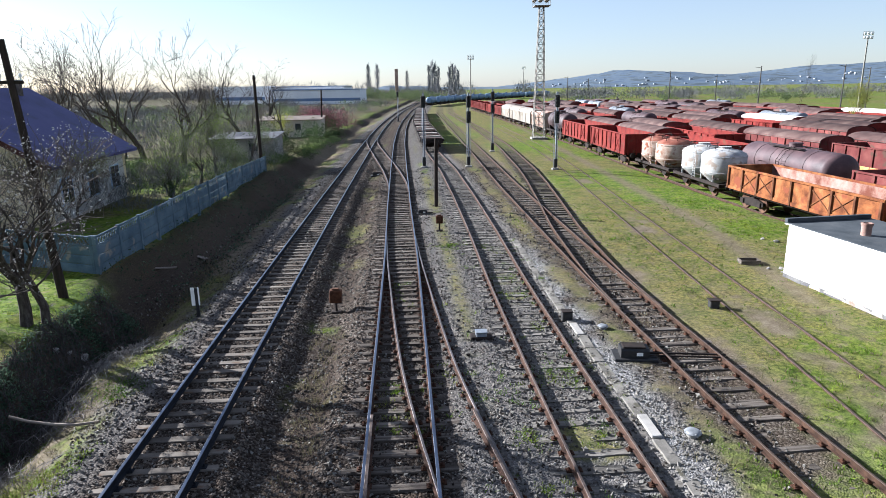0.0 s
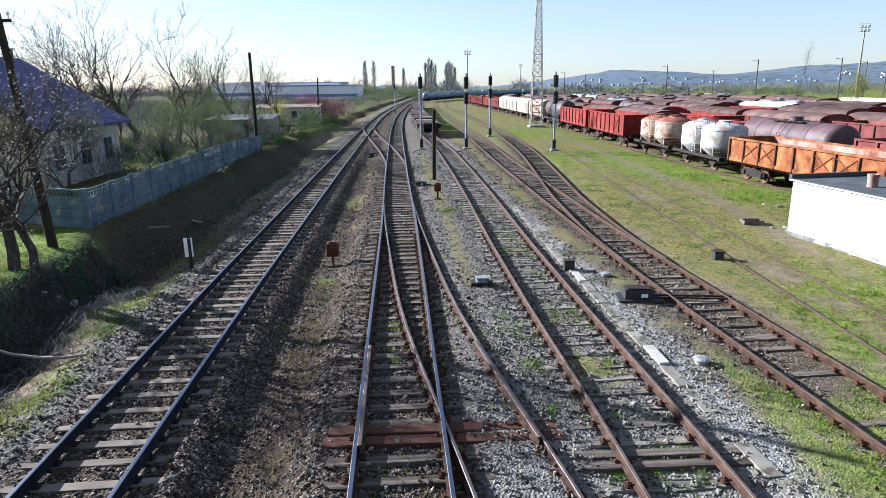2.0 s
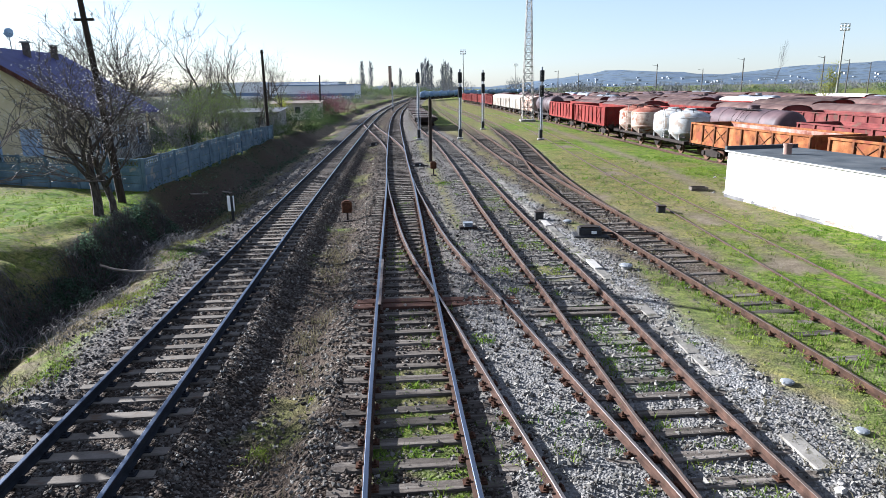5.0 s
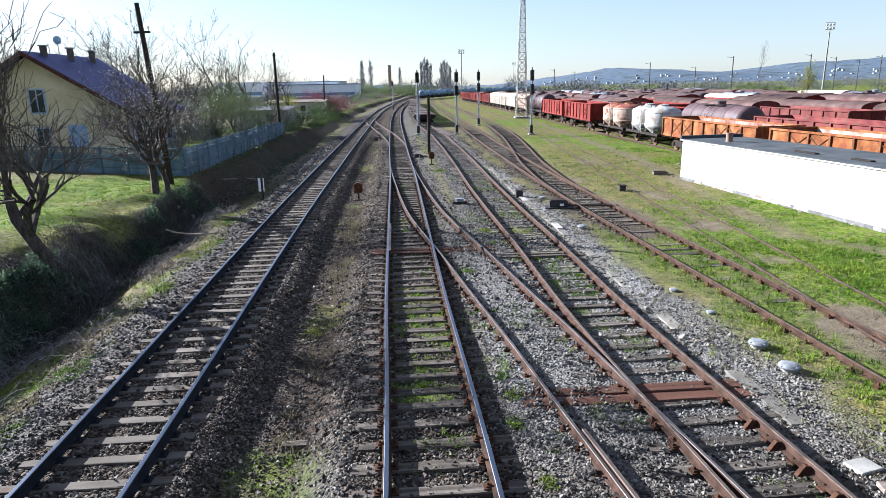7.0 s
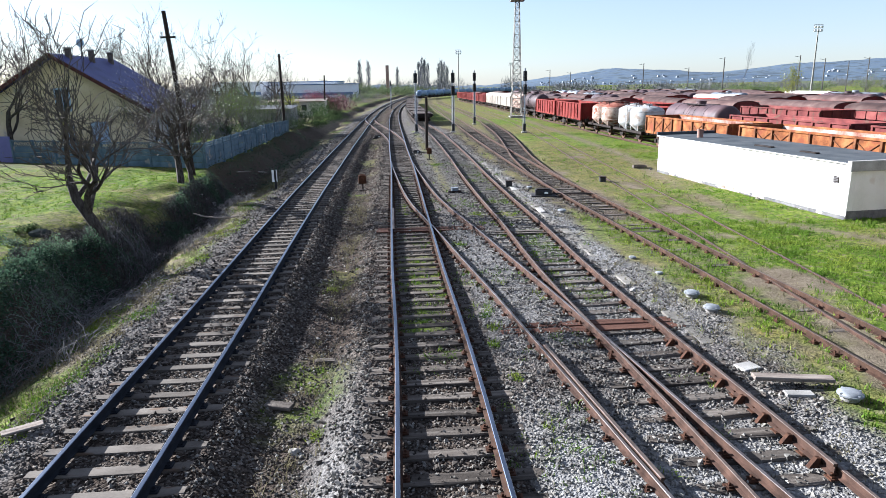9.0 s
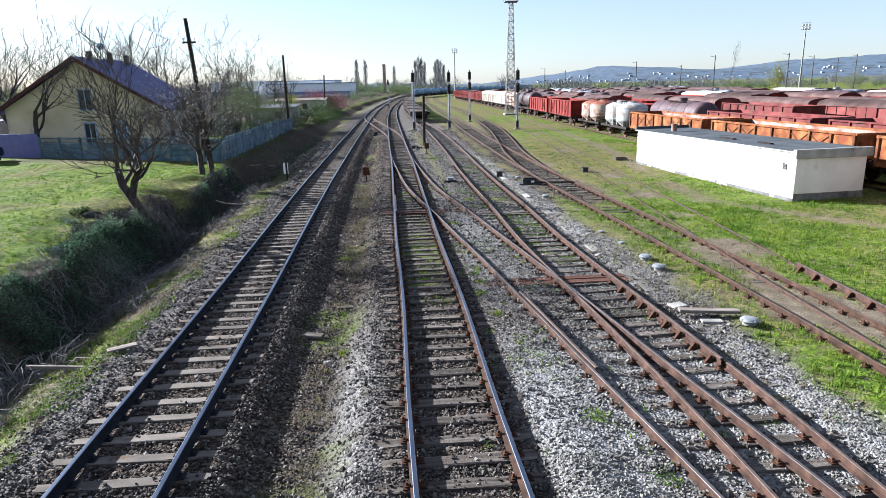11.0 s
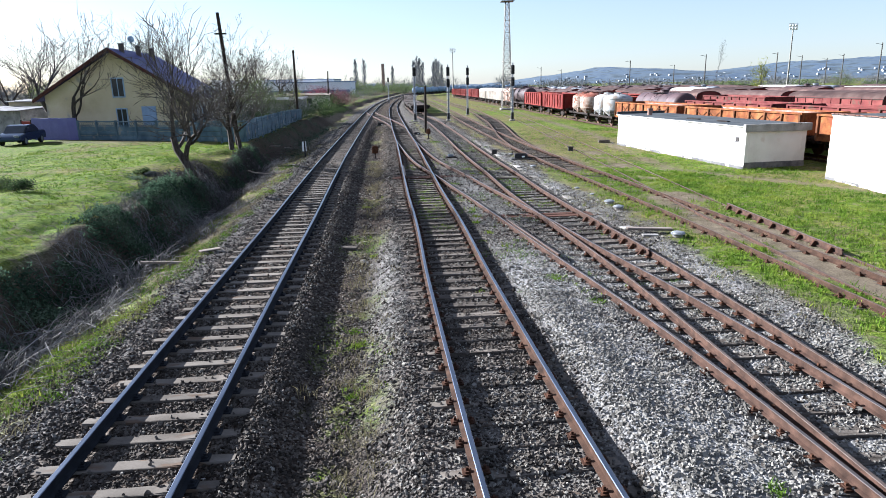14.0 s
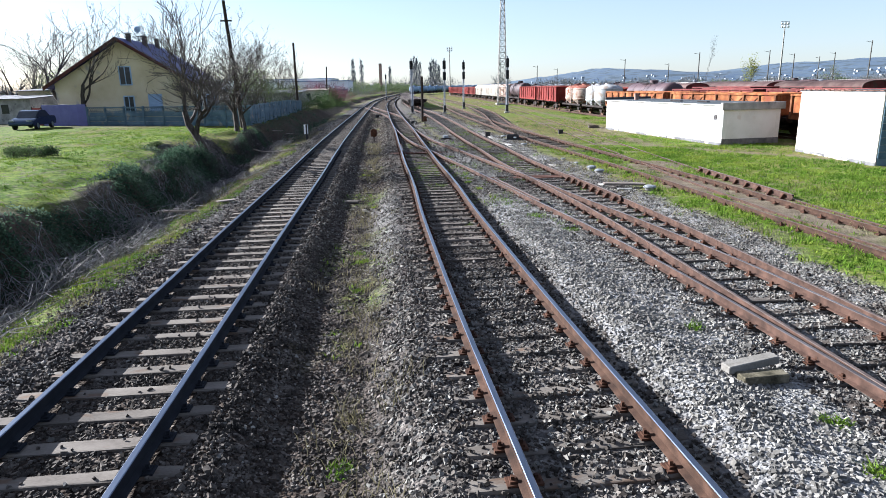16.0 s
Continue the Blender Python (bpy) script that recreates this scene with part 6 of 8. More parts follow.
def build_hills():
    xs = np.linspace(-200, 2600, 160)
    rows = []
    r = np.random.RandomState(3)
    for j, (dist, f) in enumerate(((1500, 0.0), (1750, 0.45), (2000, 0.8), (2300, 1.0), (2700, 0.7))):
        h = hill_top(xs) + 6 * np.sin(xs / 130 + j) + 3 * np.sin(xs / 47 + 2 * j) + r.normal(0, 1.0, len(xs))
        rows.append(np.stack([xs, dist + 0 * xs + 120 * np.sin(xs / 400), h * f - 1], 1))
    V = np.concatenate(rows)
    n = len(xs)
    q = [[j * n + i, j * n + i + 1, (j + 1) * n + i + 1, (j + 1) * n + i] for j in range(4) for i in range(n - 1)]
    thing("hills", "low wooded hills tinted haze-blue with scattered houses beyond the yard", "hill", kind="structure", data=fast_mesh("hills", V, q, HAZE_BLUE_HILL, True))


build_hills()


def far_block(label, x, y, w, d, h, mat, z=0.0, name="building", bands=0, roof=None):
    b = thing(name, label, "building", Matrix.Translation((x, y, z)))
    part("wall", Geo().box(-w / 2, 0, -1, w / 2, d, h), mat, b)
    part("roof", Geo().box(-w / 2 - 0.3, -0.3, h, w / 2 + 0.3, d + 0.3, h + 0.4), roof or FAR_WALL, b)
    for k in range(bands):
        part("blue_band", Geo().box(-w / 2, -0.08, h * (0.3 + 0.4 * k), w / 2, -0.01, h * (0.48 + 0.4 * k)), FAR_BLUE, b)
    return b


far_block("long low white and blue factory hall", -75, 330, 50, 30, 8.6, FAR_WALL, bands=2, roof=FAR_BLUE)
far_block("long blue-roofed warehouse beyond the trees", -58, 300, 40, 25, 7.0, FAR_WALL, bands=1, roof=FAR_BLUE)
far_block("white office block of the factory", -98, 315, 24, 20, 8.8, FAR_WALL, bands=1)
BRICK_TAN = material("far_tan_brick", [(0.249, 0.166, 0.124), (0.349, 0.249, 0.199)], 0.5, 0.9, 0, 0, 1)
ch = thing("factory_chimney", "square brick chimney rising over the distant trees", "chimney", Matrix.Translation((-28, 400, 0)))
part("shaft", Geo().box(-0.95, -0.95, 0, 0.95, 0.95, 18.5, 0.1), BRICK_TAN, ch)
rn = random.Random(77)
# House walls greyed and blued: the haze before them is in the colour.
FAR_HOUSE = material("haze_tinted_far_house", [(0.199, 0.224, 0.257), (0.274, 0.29, 0.315)], 0.2, 0.9, 0, 0, 1, per_object=0.25)
for k in range(90):
    x, up = rn.gauss(rn.choice((420, 640, 900, 1250)), 110), rn.random() ** 1.3
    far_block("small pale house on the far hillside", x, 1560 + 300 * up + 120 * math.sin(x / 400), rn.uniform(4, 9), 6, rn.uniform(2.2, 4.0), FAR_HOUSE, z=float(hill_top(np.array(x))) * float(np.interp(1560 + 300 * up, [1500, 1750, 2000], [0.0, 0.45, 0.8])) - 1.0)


def sliver_cloud(rn, x, y, z, h, w, count, thick):
    """Fine bare branches: thin upward slivers spreading from an upright axis."""
    r = np.random.RandomState(rn.randint(0, 99999))
    a = r.uniform(0, 2 * np.pi, count)
    q = np.sqrt(r.uniform(0, 1, count))
    lobe = 1 + 0.25 * np.sin(3 * a + rn.uniform(0, 6.28))
    out = w * 0.5 * q * lobe
    t = r.uniform(0.05, 0.85, count) * (1 - 0.55 * q ** 2)
    p = np.stack([x + np.cos(a) * out, y + np.sin(a) * out, z + t * h], 1)
    d = np.stack([np.cos(a) * q * 0.12 * h, np.sin(a) * q * 0.12 * h, 0.2 * h * r.uniform(0.4, 1.2, count)], 1) + r.normal(0, 0.05 * h, (count, 3))
    e = r.normal(0, 1, (count, 3))
    e[:, 2] *= 0.2
    e = e / np.linalg.norm(e, axis=1)[:, None] * thick * r.uniform(0.5, 1.3, (count, 1))
    v = np.stack([p - e, p + e, p + d], 1).reshape(-1, 3)
    return v, np.arange(count * 3).reshape(-1, 3)


def wood_belt(label, places, mat, size, seed, per=60, bare=0.0):
    """Far shrubs and trees of leaf clumps, or of bare branches with a few buds, one object for each belt."""
    rn2 = random.Random(seed)
    v, f, n0 = [], [], 0
    for x, y, h, w in places:
        z = float(ground_height(np.array(float(x)), np.array(float(y))))
        if bare:
            vv, ff = sliver_cloud(rn2, x, y, z, h, w, per, bare)
        else:
            cs = []
            lobes = [(rn2.uniform(-0.3, 0.3) * w, rn2.uniform(-0.3, 0.3) * w, rn2.uniform(0.3, 0.75) * h, rn2.uniform(0.18, 0.32)) for _ in range(5)]
            for k in range(per):
                bx, by, bz, br = lobes[k % 5]
                q = Vector((rn2.gauss(0, 1), rn2.gauss(0, 1), rn2.gauss(0, 1))).normalized() * rn2.uniform(0.6, 1.0)
                cs.append((x + bx + q.x * br * w, y + by + q.y * br * w, max(z + bz + q.z * br * h * 1.2, z + 0.03 * h)))
            vv, ff = leaf_cloud(rn2, cs, size * 0.78, 6, size * 1.2)
        v.append(vv)
        f.append(ff + n0)
        n0 += len(vv)
    return thing("woods", label, "woods", kind="stuff", data=fast_mesh("woods", np.concatenate(v), np.concatenate(f), mat))


def poplar(label, h, seed):
    """A slim bare poplar: a straight trunk and many steep branches close to it."""
    rp = random.Random(seed)
    t = thing("poplar", label, "tree")
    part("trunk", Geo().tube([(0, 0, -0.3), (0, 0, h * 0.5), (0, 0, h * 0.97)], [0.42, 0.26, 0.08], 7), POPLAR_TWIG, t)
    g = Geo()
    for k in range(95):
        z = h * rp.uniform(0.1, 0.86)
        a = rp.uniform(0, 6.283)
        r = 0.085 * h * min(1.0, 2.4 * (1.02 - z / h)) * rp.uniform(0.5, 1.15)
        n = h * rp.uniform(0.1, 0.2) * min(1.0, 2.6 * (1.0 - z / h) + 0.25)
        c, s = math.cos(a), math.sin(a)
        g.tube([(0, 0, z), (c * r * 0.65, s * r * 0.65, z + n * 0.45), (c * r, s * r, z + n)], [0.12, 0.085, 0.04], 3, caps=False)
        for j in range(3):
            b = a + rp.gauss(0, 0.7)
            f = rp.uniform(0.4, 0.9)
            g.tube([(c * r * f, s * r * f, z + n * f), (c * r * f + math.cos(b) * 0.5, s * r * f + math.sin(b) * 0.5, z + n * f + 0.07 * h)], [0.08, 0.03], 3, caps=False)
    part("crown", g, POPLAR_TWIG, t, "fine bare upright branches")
    return t


rn = random.Random(9)
# Paler, greyer branches and leaves: haze is mixed into these three colours.
FAR_TREE = material("haze_tinted_bare_wood", [(0.0913, 0.0954, 0.0996), (0.141, 0.143, 0.145)], 0.3, 0.95, 0, 0, 1, island=0.15)
POPLAR_TWIG = material("haze_tinted_poplar_branch", [(0.116, 0.12, 0.133), (0.166, 0.17, 0.183)], 0.3, 0.95, 0, 0, 1)
HAZY_LEAF = material("haze_tinted_spring_leaf", [(0.0706, 0.0996, 0.0498), (0.124, 0.154, 0.0747)], 0.3, 0.9, 0, 0, 1, island=0.3)
# Leaf green darkened for bushes in shade; the shade is in the colour.
SHADE_LEAF = material("shade_dark_shrub_leaf", [(0.0291, 0.0498, 0.0208), (0.0581, 0.083, 0.0332)], 0.5, 0.85, 0, 0, 1, island=0.4)
RED_TWIG = material("red_brown_twigs", [(0.0996, 0.0415, 0.0498), (0.183, 0.0747, 0.0913)], 0.5, 0.95, 0, 0, 1, island=0.3)
for _leaf in (HAZY_LEAF, SHADE_LEAF):
    let_light_through(_leaf, 0.4)
wood_belt("yellow-green spring bushes along the track", [(-22.5 + rn.uniform(-2, 2), 92 + 7 * k, rn.uniform(3.2, 4.4), 3.6) for k in range(2)], LEAF_YELLOW, 0.1, 1, per=150)
wood_belt("dark green bushes on the shaded bank", [(-17.5 + rn.uniform(-2.0, 1.5), 58 + 4.5 * k + rn.uniform(-2, 2), rn.uniform(1.8, 3.4), 3.6) for k in range(13)], SHADE_LEAF, 0.09, 21, per=130)
wood_belt("pink blossoming shrubs by the tracks", [(-20.5 + rn.uniform(-2.5, 2.5), 106 + 3 * k, rn.uniform(4.0, 5.6), 4.5) for k in range(5)], PINK, 0.09, 2, per=110)
wood_belt("red-brown shrub branches by the tracks", [(-20.5 + rn.uniform(-2.5, 2.5), 104 + 3 * k, rn.uniform(3.6, 5.4), 4.5) for k in range(6)], RED_TWIG, 0.1, 22, per=700, bare=0.03)
wood_belt("green scrub on the dark bank beside the line", [(-14.9 - 0.05 * k + rn.uniform(-1.2, 0.6), 57 + 3.0 * k, rn.uniform(0.9, 1.9), 2.8) for k in range(16)], SHADE_LEAF, 0.08, 3, per=90)
wood_belt("leafy shrubs and undergrowth in the garden behind the fence", [(rn.uniform(-25.5, -15.8), rn.uniform(37, 60), rn.uniform(0.8, 2.2), rn.uniform(1.8, 3.4)) for k in range(26)], SHADE_LEAF, 0.07, 33, per=120)
wood_belt("bare garden shrubs behind the fence", [(rn.uniform(-24, -15.8), rn.uniform(36, 60), rn.uniform(1.4, 3.0), rn.uniform(2, 3.5)) for k in range(22)], FAR_TREE, 0.07, 34, per=380, bare=0.018)
wood_belt("grey-brown scrub and hedges among the gardens", [(rn.uniform(-130, -24), rn.uniform(75, 260), rn.uniform(2.0, 4.5), rn.uniform(6, 13)) for k in range(150)], FAR_TREE, 0.3, 14, per=420, bare=0.05)
wood_belt("spring-green hedges among the gardens", [(rn.uniform(-110, -22), rn.uniform(70, 240), rn.uniform(1.6, 3.4), rn.uniform(4, 9)) for k in range(60)], HAZY_LEAF, 0.2, 15, per=50)
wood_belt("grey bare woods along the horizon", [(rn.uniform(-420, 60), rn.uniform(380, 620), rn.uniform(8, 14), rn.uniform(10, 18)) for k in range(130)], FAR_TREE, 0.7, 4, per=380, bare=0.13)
wood_belt("distant green tree belt behind the curve", [(rn.uniform(-70, 0), rn.uniform(320, 395), rn.uniform(4, 7), rn.uniform(8, 14)) for k in range(46)], HAZY_LEAF, 0.36, 5, per=70)
wood_belt("scrub and bare trees beyond the wagon yard", [(rn.uniform(60, 420), rn.uniform(280, 520), rn.uniform(4, 8), rn.uniform(9, 18)) for k in range(130)], FAR_TREE, 0.5, 6, per=420, bare=0.1)
wood_belt("hazy spring shrubs beyond the wagon yard", [(rn.uniform(60, 300), rn.uniform(250, 330), rn.uniform(2.5, 4.5), rn.uniform(6, 11)) for k in range(34)], HAZY_LEAF, 0.3, 7, per=60)
POPLARS = [poplar("tall slim bare poplar on the horizon", 25.0, 70 + k) for k in range(3)]
for k, (x, y, size) in enumerate(((-54, 480, 1.0), (-47.7, 480, 0.98), (-27, 500, 0.8), (-9.8, 480, 0.95), (-7.6, 484, 1.08), (-5.4, 480, 1.02), (-3.0, 486, 0.92), (5.2, 480, 0.9), (7.2, 486, 1.0), (9.4, 480, 0.94), (11.6, 484, 0.82))):
    plant(POPLARS[k % 3], x, y, turn=1.3 * k, size=size, copy=k > 2)


# ---- small things of the yard ----
def at_ground(x, y, dz=0.0, turn=0.0):
    return Matrix.Translation((x, y, float(ground_height(np.array(float(x)), np.array(float(y)))) + dz)) @ Matrix.Rotation(turn, 4, "Z")


def cap(x, y, s=1.0, turn=0.0):
    c = thing("drain_cap", "pale grey alloy manhole cap on a low concrete collar", "manhole cap", at_ground(x, y, 0.0, turn) @ Matrix.Diagonal((s, s, s, 1)), "manhole caps beside the siding")
    part("collar", Geo().lathe([(0.2, 0.0), (0.21, 0.02), (0.2, 0.12), (0.17, 0.13)], 16), CONCRETE, c, smooth=True)
    part("lid", Geo().lathe([(0.27, 0.12), (0.285, 0.13), (0.285, 0.16), (0.265, 0.165), (0.25, 0.19), (0.2, 0.215), (0.12, 0.232), (0.03, 0.237)], 20), CAP_ALU, c, smooth=True)
    for k in range(4):
        a = math.pi / 4 + math.pi / 2 * k
        part("lug", Geo().box(0.25 * math.cos(a) - 0.03, 0.25 * math.sin(a) - 0.03, 0.1, 0.25 * math.cos(a) + 0.03, 0.25 * math.sin(a) + 0.03, 0.2, 0.01), CAP_ALU, c)


for x, y, s in ((5.5, 12.95, 0.66), (5.08, 19.5, 0.6), (6.6, 1.62, 0.7), (6.63, 0.5, 0.7), (7.12, -3.95, 0.74), (6.2, 5.3, 0.42), (6.45, 3.6, 0.38)):
    cap(x, y, s, x * 3)


def lump(g, rn, x, y, z, sx, sy, sz, turn=0.0, jit=0.16):
    """An irregular rock with eight uneven corners and flat facets."""
    m = Matrix.Translation((x, y, z)) @ Matrix.Rotation(turn, 4, "Z")
    vs = []
    for c in (-1, 1):
        for b in (-1, 1):
            for a in (-1, 1):
                vs.append(m @ Vector((a * sx * (1 + rn.uniform(-jit, jit)), b * sy * (1 + rn.uniform(-jit, jit)), c * sz * (1 + rn.uniform(-jit, jit)))))
    g.add(vs, [(0, 2, 3, 1), (4, 5, 7, 6), (0, 1, 5, 4), (2, 6, 7, 3), (0, 4, 6, 2), (1, 3, 7, 5)])


# cable trough with loose concrete covers
trough = thing("cable_trough", "line of worn concrete cable trough covers beside the siding", "cable trough")
rn = random.Random(31)
TROUGH_CONCRETE = material("dirty_trough_concrete", [(0.085, 0.08, 0.07), (0.145, 0.136, 0.12), (0.2, 0.188, 0.168)], 2.0, 0.93, 0, 0.5, 45, 0.008, 0.25, spots=((0.07, 0.065, 0.05), 3.0, 0.58))
cover = Geo().box(-0.15, -0.49, -0.05, 0.15, 0.49, 0.02, 0.012).mesh("cover", TROUGH_CONCRETE)
white_cover = Geo().box(-0.12, -0.49, -0.05, 0.12, 0.49, 0.02, 0.012).mesh("cover", WHITE_CONCRETE)
for k in range(36):
    y = -4.0 + 1.02 * k
    if y < 11 and rn.random() < 0.5:
        continue
    x = float(SIDING(y)) + 1.45 + rn.gauss(0, 0.02)
    bright = 12.4 < y < 14.0 or 19.2 < y < 20.4
    part("cover", white_cover if bright else cover, CONCRETE, trough, at=Matrix.Translation((x, y, -0.02 + rn.uniform(-0.02, 0.012) + (0.04 if bright else 0))) @ Matrix.Rotation(math.atan(0.045) + rn.gauss(0, 0.03), 4, "Z") @ Matrix.Rotation(rn.gauss(0, 0.03), 4, "Y"))


def switch_motor(label, x, y, rod_to, turn=0.0, s=1.0):
    m = thing("point_motor", label, "point motor", at_ground(x, y, 0, turn) @ Matrix.Diagonal((s, s, s, 1)))
    part("tray", Geo().box(-0.62, -0.4, -0.05, 0.62, 0.4, 0.06, 0.02), BLACK_PAINT, m)
    part("case", Geo().extrude([(-0.26, 0.06), (0.26, 0.06), (0.26, 0.26), (0.2, 0.32), (-0.2, 0.32), (-0.26, 0.26)], -0.42, 0.38), BLACK_PAINT, m)
    part("lid", Geo().box(-0.36, -0.2, 0.32, 0.3, 0.2, 0.36, 0.015), UNDERFRAME, m)
    part("data_plate", Geo().box(0.02, -0.206, 0.12, 0.2, -0.262, 0.22), SIGN_WHITE, m, "small pale plate")
    part("rod", Geo().tube([(0.4, 0.05, 0.1), (rod_to, 0.05, 0.08)], 0.03, 6), UNDERFRAME, m)
    part("rod", Geo().tube([(0.4, -0.15, 0.1), (rod_to, -0.15, 0.08)], 0.025, 6), UNDERFRAME, m)


switch_motor("black cast-iron point motor with rods to the yard track", 5.45, 17.3, 2.6, -0.08)
switch_motor("black point motor with rods beside the main line", -6.2, 58.9, 2.2)
switch_motor("low black point rod gear near the timber post", -1.35, 39.3, 0.9, 0, 0.7)

BOX_GREY = material("blue_grey_paint", [(0.116, 0.133, 0.158), (0.183, 0.207, 0.232)], 5, 0.7, 0, 0.2, 40, 0.003)
bx = thing("junction_box", "pale blue-grey junction box on a dark base in the ballast", "junction box", at_ground(1.08, 18.85, 0, 0.05))
part("base", Geo().box(-0.34, -0.2, -0.05, 0.34, 0.2, 0.1, 0.02), UNDERFRAME, bx)
part("case", Geo().box(-0.17, -0.16, 0.06, 0.17, 0.14, 0.22, 0.03), BOX_GREY, bx)
part("lid", Geo().box(-0.19, -0.18, 0.22, 0.19, 0.16, 0.25, 0.012), BOX_GREY, bx)
kb = thing("cable_box", "small black iron cable box beside the trough", "cable box", at_ground(4.08, 20.4))
part("case", Geo().box(-0.17, -0.15, -0.05, 0.17, 0.15, 0.3, 0.02), BLACK_PAINT, kb)
part("lid", Geo().box(-0.19, -0.17, 0.3, 0.19, 0.17, 0.33, 0.01), UNDERFRAME, kb)


def point_indicator(label, x, y, mat, h, w):
    p = thing("point_indicator", label, "point indicator", at_ground(x, y))
    part("post", Geo().tube([(0, 0, -0.1), (0, 0, h)], 0.045, 8), UNDERFRAME, p)
    b = part("lamp_case", Geo().box(-w, -w * 0.7, h - 0.02, w, w * 0.7, h + w * 2.1, 0.03), mat, p)
    part("cap", Geo().box(-w * 0.6, -w * 0.4, h + w * 2.1, w * 0.6, w * 0.4, h + w * 2.35, 0.02), mat, b)
    part("disc", Geo().lathe([(w * 0.55, 0.0), (w * 0.55, -0.03), (w * 0.3, -0.04)], 14, (0, -w * 0.7, h + w * 1.1), "y"), mat, b, smooth=True)
    part("foot", Geo().box(-0.18, -0.14, -0.06, 0.18, 0.14, 0.05, 0.02), UNDERFRAME, p)


point_indicator("rusty orange point lantern on a short iron post", -4.08, 22.4, RUSTY_BOX, 0.42, 0.22)
point_indicator("weathered ochre point lantern on a short post", -0.3, 34.3, RUSTY_BOX, 0.45, 0.19)

mk = thing("marker_post", "white enamel marker plate on a black post by the ditch", "marker post", at_ground(-8.75, 21.25, 0, 0.15))
part("post", Geo().box(-0.055, -0.04, -0.2, 0.055, 0.04, 1.05, 0.01), BLACK_PAINT, mk)
for s, q in ((-0.115, 0.06), (0.08, 0.024)):
    part("plate", Geo().box(s - q, -0.05, 0.42, s + q, -0.02, 1.08, 0.008), SIGN_WHITE, mk, "white enamel plate")


# check rails beside the crossings
def check_rail(track, curve, y0, y1, off, lift=0.02, brackets=0):
    part("check_rail", rail_mesh(curve, y0, y1, off, [RUST, RAIL_TOP_RUST], RAIL_Z + lift, "check_rail"), RUST, track)
    for k in range(brackets):
        y = y0 + (y1 - y0) * (k + 0.5) / brackets
        x = float(curve(y)) + off - 0.1 * (1 if off > 0 else -1)
        g = Geo().extrude([(-0.11, 0.0), (0.06, 0.0), (0.06, 0.15), (0.0, 0.16)] if off > 0 else [(0.11, 0.0), (-0.06, 0.0), (-0.06, 0.15), (0.0, 0.16)], -0.035, 0.035, axis="y")
        part("bracket", g, FASTENING, track, at=Matrix.Translation((x, y, RAIL_Z)) @ Matrix.Rotation(0.06, 4, "Z"))


check_rail(TRACK_S, SIDING, -6.2, -1.2, 0.672, 0.03, 8)
check_rail(TRACK_B, BRANCH, -6.2, -1.6, -0.68, 0.01, 0)
check_rail(TRACK_R, MAIN_RIGHT, 9.6, 13.8, -0.682, 0.012, 0)
check_rail(TRACK_B, BRANCH, 9.6, 13.8, 0.682, 0.012, 0)
check_rail(TRACK_YC, YARD_C, -6.6, 0.2, 0.672, 0.02, 9)
for x0, x1, y, tr, a in ((-2.25, 1.95, 10.05, TRACK_R, 0.03), (-2.2, 1.9, 10.42, TRACK_R, 0.03), (1.45, 5.65, -0.42, TRACK_S, 0.06), (1.5, 5.6, -0.06, TRACK_S, 0.06), (1.9, 4.9, 9.2, TRACK_S, 0.04), (1.9, 4.9, 9.52, TRACK_S, 0.04)):
    s = new("sleeper", BROWN_SLEEPERS[0] if x1 < 5.0 and y > 10 or y < 0.1 else WOOD_SLEEPERS[0])
    s.parent, s.matrix_basis = tr, Matrix.Translation(((x0 + x1) / 2, y, RAIL_Z + 0.004)) @ Matrix.Rotation(a, 4, "Z") @ Matrix.Diagonal((x1 - x0, 1, 1, 1))
    SLEEPER_SPOTS.append((x0, x1, y, a))


# loose pieces lying about
def loose(name, label, category, x, y, turn, boxes, mat, dz=0.0, tip=(0, 0)):
    rl = random.Random(int(x * 100 + y * 10))
    o = thing(name, label, category, at_ground(x, y, dz, turn) @ Matrix.Rotation(tip[0], 4, "X") @ Matrix.Rotation(tip[1], 4, "Y"))
    for nm, b in boxes:
        part(nm, Geo().box(*b, 0.012), mat, o)
    return o


MOSSY = material("mossy_concrete", [(0.03, 0.028, 0.018), (0.085, 0.075, 0.05), (0.16, 0.142, 0.105)], 5, 0.95, 0, 0.5, 40, 0.008)
OLD_WOOD = material("weathered_plank", [(0.0996, 0.083, 0.0706), (0.199, 0.166, 0.141), (0.266, 0.232, 0.199)], 2, 0.95, 0, 0.6, 30, 0.01, stretch=(0.6, 5, 5))
loose("concrete_beam", "broken concrete sleeper block lying on the ballast", "concrete block", 3.56, -17.7, 0.25, [("block", (-0.36, -0.085, 0.0, 0.36, 0.085, 0.1))], TROUGH_CONCRETE, 0.09, (0.0, -0.06))
loose("concrete_block", "mossy broken concrete block lying on the ballast", "concrete block", 3.6, -17.92, 0.12, [("block", (-0.29, -0.1, 0.0, 0.29, 0.1, 0.115))], MOSSY, 0.0)
loose("plank", "grey weathered slab lying in the grass", "plank", 6.45, -3.35, -0.1, [("board", (-0.7, -0.1, 0.0, 0.7, 0.1, 0.07))], OLD_WOOD, 0.1, (0.05, 0.02))
loose("concrete_slab", "cracked concrete slab sunk in the grass", "slab", 6.0, -2.6, 0.3, [("slab", (-0.2, -0.16, -0.05, 0.2, 0.16, 0.04))], CONCRETE)
loose("concrete_slab", "cracked concrete slab sunk in the grass", "slab", 6.35, -3.75, -0.1, [("slab", (-0.24, -0.1, -0.05, 0.24, 0.1, 0.05))], CONCRETE)
